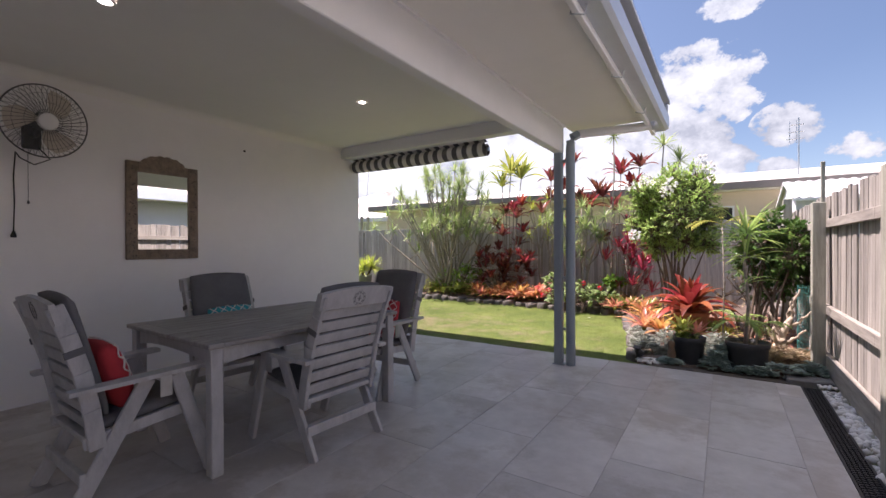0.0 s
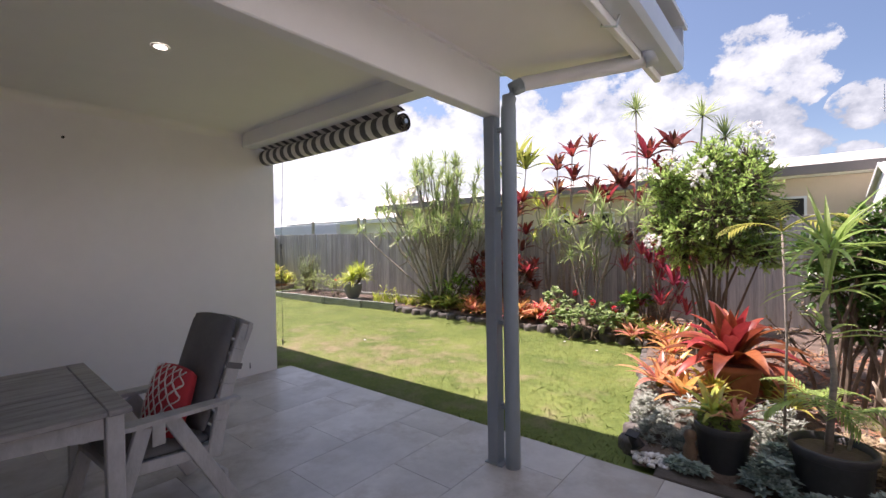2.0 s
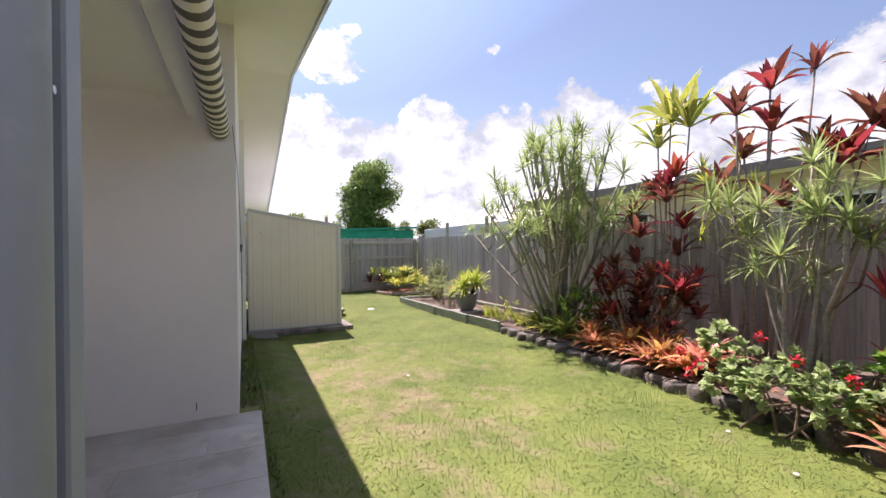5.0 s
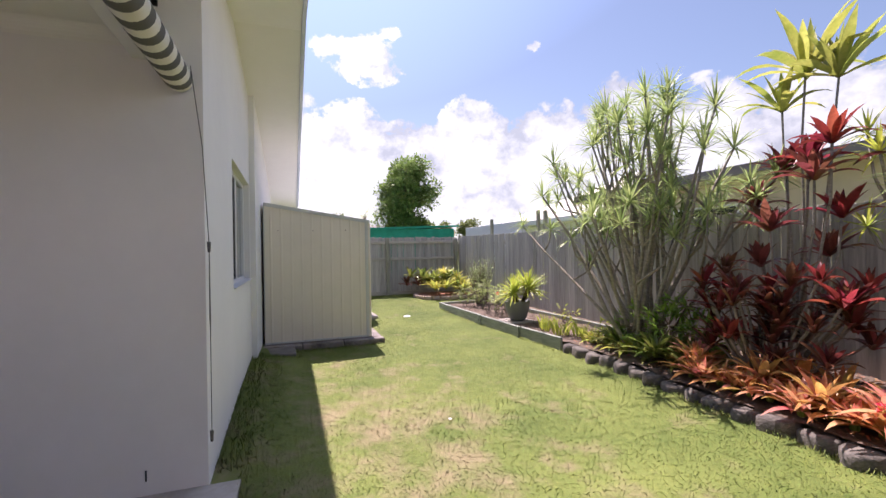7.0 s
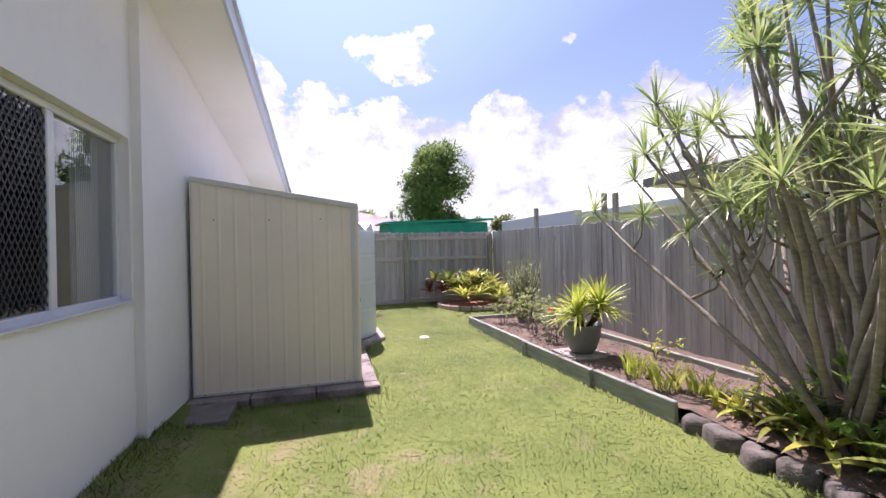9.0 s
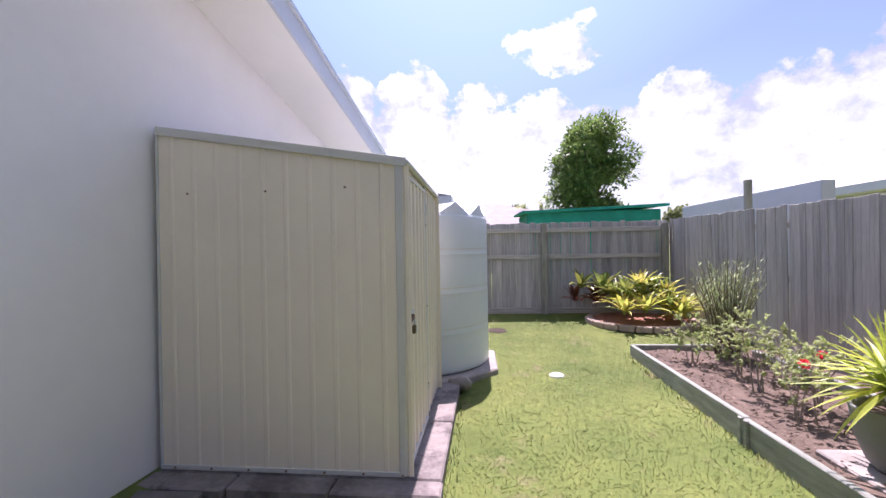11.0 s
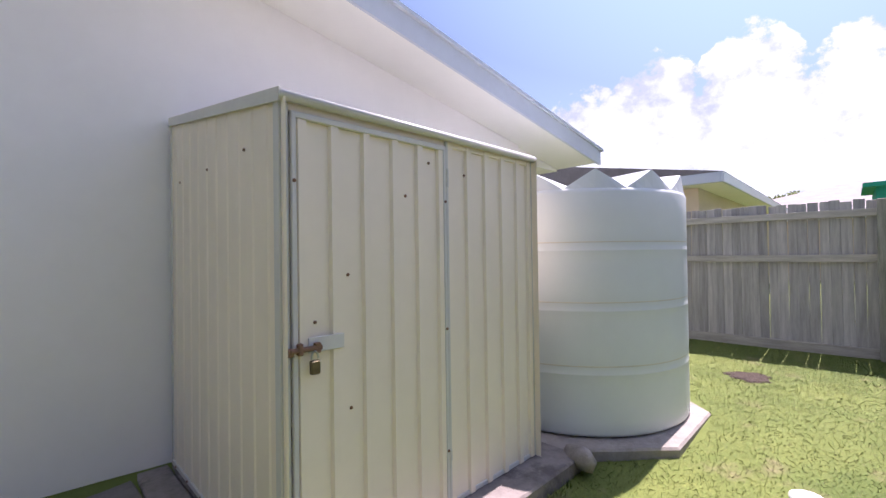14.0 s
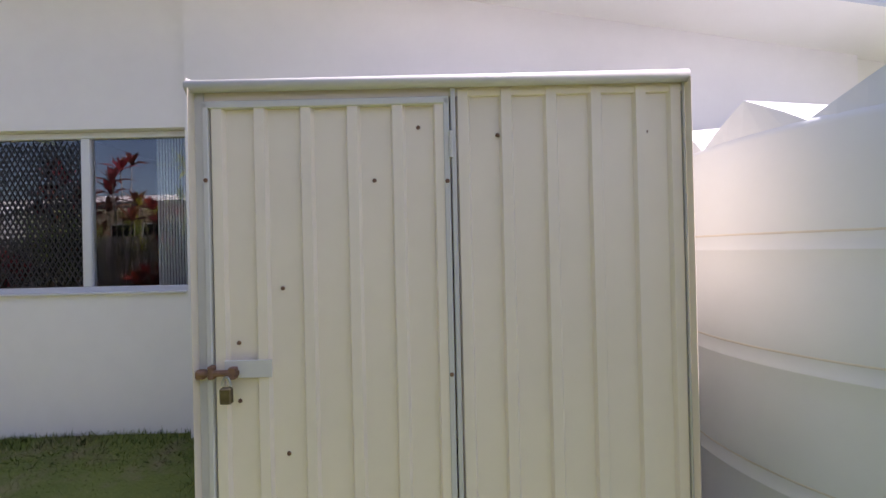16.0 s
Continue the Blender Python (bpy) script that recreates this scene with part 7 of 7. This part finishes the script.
part("roof_cloth", G().add([(-20.1, 8.6, 2.45), (-17.75, 8.6, 2.40), (-17.75, 12.35, 2.52), (-20.1, 12.35, 2.60), (-20.1, 8.6, 2.40), (-17.75, 8.6, 2.33), (-17.75, 12.35, 2.45), (-20.1, 12.35, 2.54)], [(0, 1, 2, 3), (4, 7, 6, 5), (0, 4, 5, 1), (1, 5, 6, 2), (2, 6, 7, 3), (3, 7, 4, 0)]), GREENSH, gs)
cs = thing("tin_shed", "small white corrugated tin shed behind the back fence", "shed")
part("wall", G().box((1.5, 11.6, 0), (6.0, 13.9, 2.28)), WHITEW, cs)
rf = G()
n = 96
vs = []
for i in range(n + 1):
    x = 1.44 + 4.6 * i / n
    o = 0.022 if i % 4 in (1, 2) else 0.0
    vs += [(x, 11.48, 2.31 + o), (x, 12.8, 2.80 + o), (x, 14.1, 2.31 + o)]
rf.add(vs, [q for i in range(n) for q in ((3 * i, 3 * i + 3, 3 * i + 4, 3 * i + 1), (3 * i + 1, 3 * i + 4, 3 * i + 5, 3 * i + 2))])
part("roof", rf, WHITEP, cs, "white corrugated sheet roof")
part("fascia", G().beam((1.44, 11.47, 2.28), (6.04, 11.47, 2.28), 0.02, 0.06), WHITEP, cs)
part("barge", G().beam((1.43, 11.47, 2.30), (1.43, 12.8, 2.79), 0.02, 0.07).beam((1.43, 12.8, 2.79), (1.43, 14.1, 2.30), 0.02, 0.07), WHITEP, cs)
part("gable", G().add([(1.5, 11.6, 2.28), (1.5, 13.9, 2.28), (1.5, 12.8, 2.77), (1.54, 11.6, 2.28), (1.54, 13.9, 2.28), (1.54, 12.8, 2.77)], [(0, 2, 1), (3, 4, 5), (0, 3, 5, 2), (1, 2, 5, 4)]), WHITEW, cs)
an = thing("antenna", "thin metal television antenna mast on the neighbour's roof", "antenna", (2.1, 15.6, 3.2))
part("mast", G().tube([(0, 0, -0.2), (0, 0, 1.75)], 0.02, 6), STEEL, an)
for k, z in enumerate((1.15, 1.35, 1.55)):
    part("element", G().tube([(-0.28 + 0.05 * k, 0, z), (0.12, 0, z)], 0.012, 5).tube([(-0.2, 0, z - 0.12), (-0.2, 0, z + 0.12)], 0.009, 5).tube([(-0.05, 0, z - 0.12), (-0.05, 0, z + 0.12)], 0.009, 5), STEEL, an)


# ---- far trees ----
def tree(x, y, h, r0, label, mat, r, lobes=26, clump=210, size=0.34, trunk=None):
    t = thing("tree", label, "tree", (x, y, 0))
    st, lv = G(), G()
    st.tube([(0, 0, -0.2), (0.1, 0.05, h * 0.3), (0.0, 0.1, h * 0.7), (0, 0, h * 0.92)], [r0 * 0.10, r0 * 0.08, r0 * 0.045, 0.02], 8)
    for i in range(lobes):
        f = r.uniform(0.22, 0.97)
        w = r0 * max(0.1, 1 - (abs(f - 0.52) / 0.55) ** 2.4) ** 0.6
        a, d = r.uniform(0, 6.28), w * r.uniform(0.25, 0.85)
        c = Vector((d * math.cos(a), d * math.sin(a), h * f))
        st.tube([(0, 0, max(0.3, h * f * 0.7)), c * 0.55 + Vector((0, 0, h * f * 0.38)), c], [r0 * 0.03, r0 * 0.02, 0.02], 5)
        rad = r0 * r.uniform(0.2, 0.34)
        for k in range(clump):
            v = Vector((r.gauss(0, 1), r.gauss(0, 1), r.gauss(0, 0.8))).normalized() * rad * r.uniform(0.55, 1.1)
            oval(lv, c + v, v + Vector((r.uniform(-2, 2), r.uniform(-2, 2), r.uniform(-2, 2))) * rad * 0.4, size * r.uniform(0.6, 1.2), size * 0.55, r, 0.1)
    part("trunk", st, BARKD, t)
    tagged(part("crown", lv, mat, t), kind="stuff")
    return t


rt = random.Random(12)
tree(-23.5, 11.95, 6.2, 1.85, "large dense dark green tree beyond the houses", leaf_mat("far_tree_leaf", (0.102, 0.181, 0.051), (0.246, 0.348, 0.094), 0.5, 0.3), rt, 75, 320, 0.19)
FARL = leaf_mat("far_leaf", (0.121, 0.165, 0.055), (0.264, 0.297, 0.110), 0.6, 0.25)
for x, y, h, r0 in ((-60, 12, 6.6, 3.0), (-70, 3.5, 7.2, 3.4), (-62, 21.5, 6.0, 2.6), (-66, 27, 6.0, 3.0), (-75, 33, 6.5, 3.2), (-78, 40, 7.0, 3.2), (-55, 14.2, 5.2, 1.8), (-64, 7, 6.4, 2.8)):
    tree(x, y, h, r0, "hazy olive-green tree on the skyline", FARL, rt, 18, 130, 0.6)
palm(-34, 11.6, 0, 4.2, 14, 1.6, "distant yellow-green palm on the skyline", TI_LIME, 0.2, 1)

# ---- grass ----
def grass():
    rs = np.random.RandomState(7)
    n = 620000
    x = rs.uniform(-15.1, -0.7, n)
    y = rs.uniform(5.06, 11.1, n)
    ey = np.array([edge_y(a) for a in x])
    keep = (y < ey - 0.04) & ~((x > -5.0) & (y < 5.24)) & ~((x > -10.90) & (x < -8.80) & (y < 7.13)) & ~((x > -8.80) & (x < -8.30) & (y < 5.70))
    keep &= ((x + 11.96) ** 2 + (y - 6.56) ** 2 > 1.09 ** 2) & ((x - RC[0]) ** 2 + (y - RC[1]) ** 2 > 0.98 ** 2) & ((x + 13.6) ** 2 + (y - 7.68) ** 2 > 0.16 ** 2) & ((x + 11.4) ** 2 + (y - 8.27) ** 2 > 0.1 ** 2)
    x, y = x[keep], y[keep]
    z = np.array([lawn_z(a, b) for a, b in zip(x, y)])
    m = len(x)
    near_edge = np.array([1.0 if edge_y(a) - b < 0.12 or b < 5.3 or (-11.0 < a < -8.7 and b < 7.22) or (-8.8 < a < -8.2 and b < 5.8) else 0.0 for a, b in zip(x, y)]) * rs.uniform(0, 1, m)
    a = rs.uniform(0, 6.283, m)
    h = rs.uniform(0.006, 0.02, m) * (1 + 2.4 * near_edge)
    w = rs.uniform(0.002, 0.004, m)
    lx, ly = rs.uniform(-0.028, 0.028, m), rs.uniform(-0.028, 0.028, m)
    v = np.empty((m, 3, 3))
    v[:, 0] = np.stack([x - w * np.cos(a), y - w * np.sin(a), z - 0.003], 1)
    v[:, 1] = np.stack([x + w * np.cos(a), y + w * np.sin(a), z - 0.003], 1)
    v[:, 2] = np.stack([x + lx, y + ly, z + h], 1)
    turn = (v[:, 1, 0] - v[:, 0, 0]) * (v[:, 2, 1] - v[:, 0, 1]) - (v[:, 1, 1] - v[:, 0, 1]) * (v[:, 2, 0] - v[:, 0, 0]) < 0
    v[turn] = v[turn][:, [1, 0, 2]]
    me = bpy.data.meshes.new("grass")
    me.from_pydata(v.reshape(-1, 3).tolist(), [], np.arange(3 * m).reshape(-1, 3).tolist())
    # soft upward shading of the short turf
    up = np.zeros((3 * m, 3))
    up[:, 2] = 1.0
    me.shade_smooth()
    me.normals_split_custom_set_from_vertices(up.tolist())
    me.materials.append(M("grass_blade", (0.118, 0.172, 0.030), 0.6, var=0.2, scale=1.1, col2=(0.178, 0.218, 0.048), bump=0, isl=0.4, hue=0.03, spec=0.2, spots=((0.225, 0.19, 0.105), 2.3, 0.535, (-5.2, 6.3, 4.6, 2.1, 0.14))))
    return tagged(new("grass", me), "short green lawn grass with dry patches", "grass", kind="stuff")


grass()

# ---- patio paving, tile by tile, in half bond ----
TW, TL = 0.5, 1.0
tile_of = {}
for i in range(-10, 2):
    x0, x1 = max(-0.052 + i * TW, WALL_X), min(-0.052 + (i + 1) * TW, 0.64)
    y1 = EAST_Y
    y0 = 4.26 if i % 2 == 0 else 4.77
    while x1 - x0 > 0.03 and y1 > -3.2:
        y0 = max(y0, -3.2)
        size = (round(x1 - x0, 4), round(y1 - y0, 4))
        if size not in tile_of:
            tile_of[size] = G().box((0.0014, 0.0014, -0.010), (size[0] - 0.0014, size[1] - 0.0014, 0.0), 0.001).mesh("tile", TILE)
        ob = part("tile", tile_of[size], None, bpy.data.objects["floor"])
        ob.matrix_basis = Matrix.Translation((x0, y0, rp.uniform(-0.0006, 0.0006)))
        y1, y0 = y0, y0 - TL

# the house and its patio stand a little askew to the back fence, and so does the shed
ASKEW = Matrix.Translation((-1.46, 4.78, 0)) @ pose(0, 0, 0, 0, 0, -1.5) @ Matrix.Translation((1.46, -4.78, 0))
SHED_ASKEW = Matrix.Translation((-9.0, 6.9, 0)) @ pose(0, 0, 0, 0, 0, -1.4) @ Matrix.Translation((9.0, -6.9, 0))
HOUSE_PIECES = """floor wall_north wall_north_2 wall_east wall_west wall_south wall_patio_end ceiling cornice beam_east beam_north soffit_east soffit_trim
soffit_north soffit_patio barge_board barge_cap roof eave_return soffit_west gutter downpipe patio_post window_1 room_lining outdoor_table
folding_armchair downlight wall_mirror wall_fan wall_hook awning weep_slot red_cushion teal_cushion book drain_grate pebbles fence_side""".split()
for ob in list(scene.objects):
    if ob.parent is None:
        kind_name = ob.name.split(".")[0]
        if kind_name in HOUSE_PIECES:
            ob.matrix_basis = ASKEW @ ob.matrix_basis
        elif kind_name in ("garden_shed", "shed_slab"):
            ob.matrix_basis = SHED_ASKEW @ ob.matrix_basis
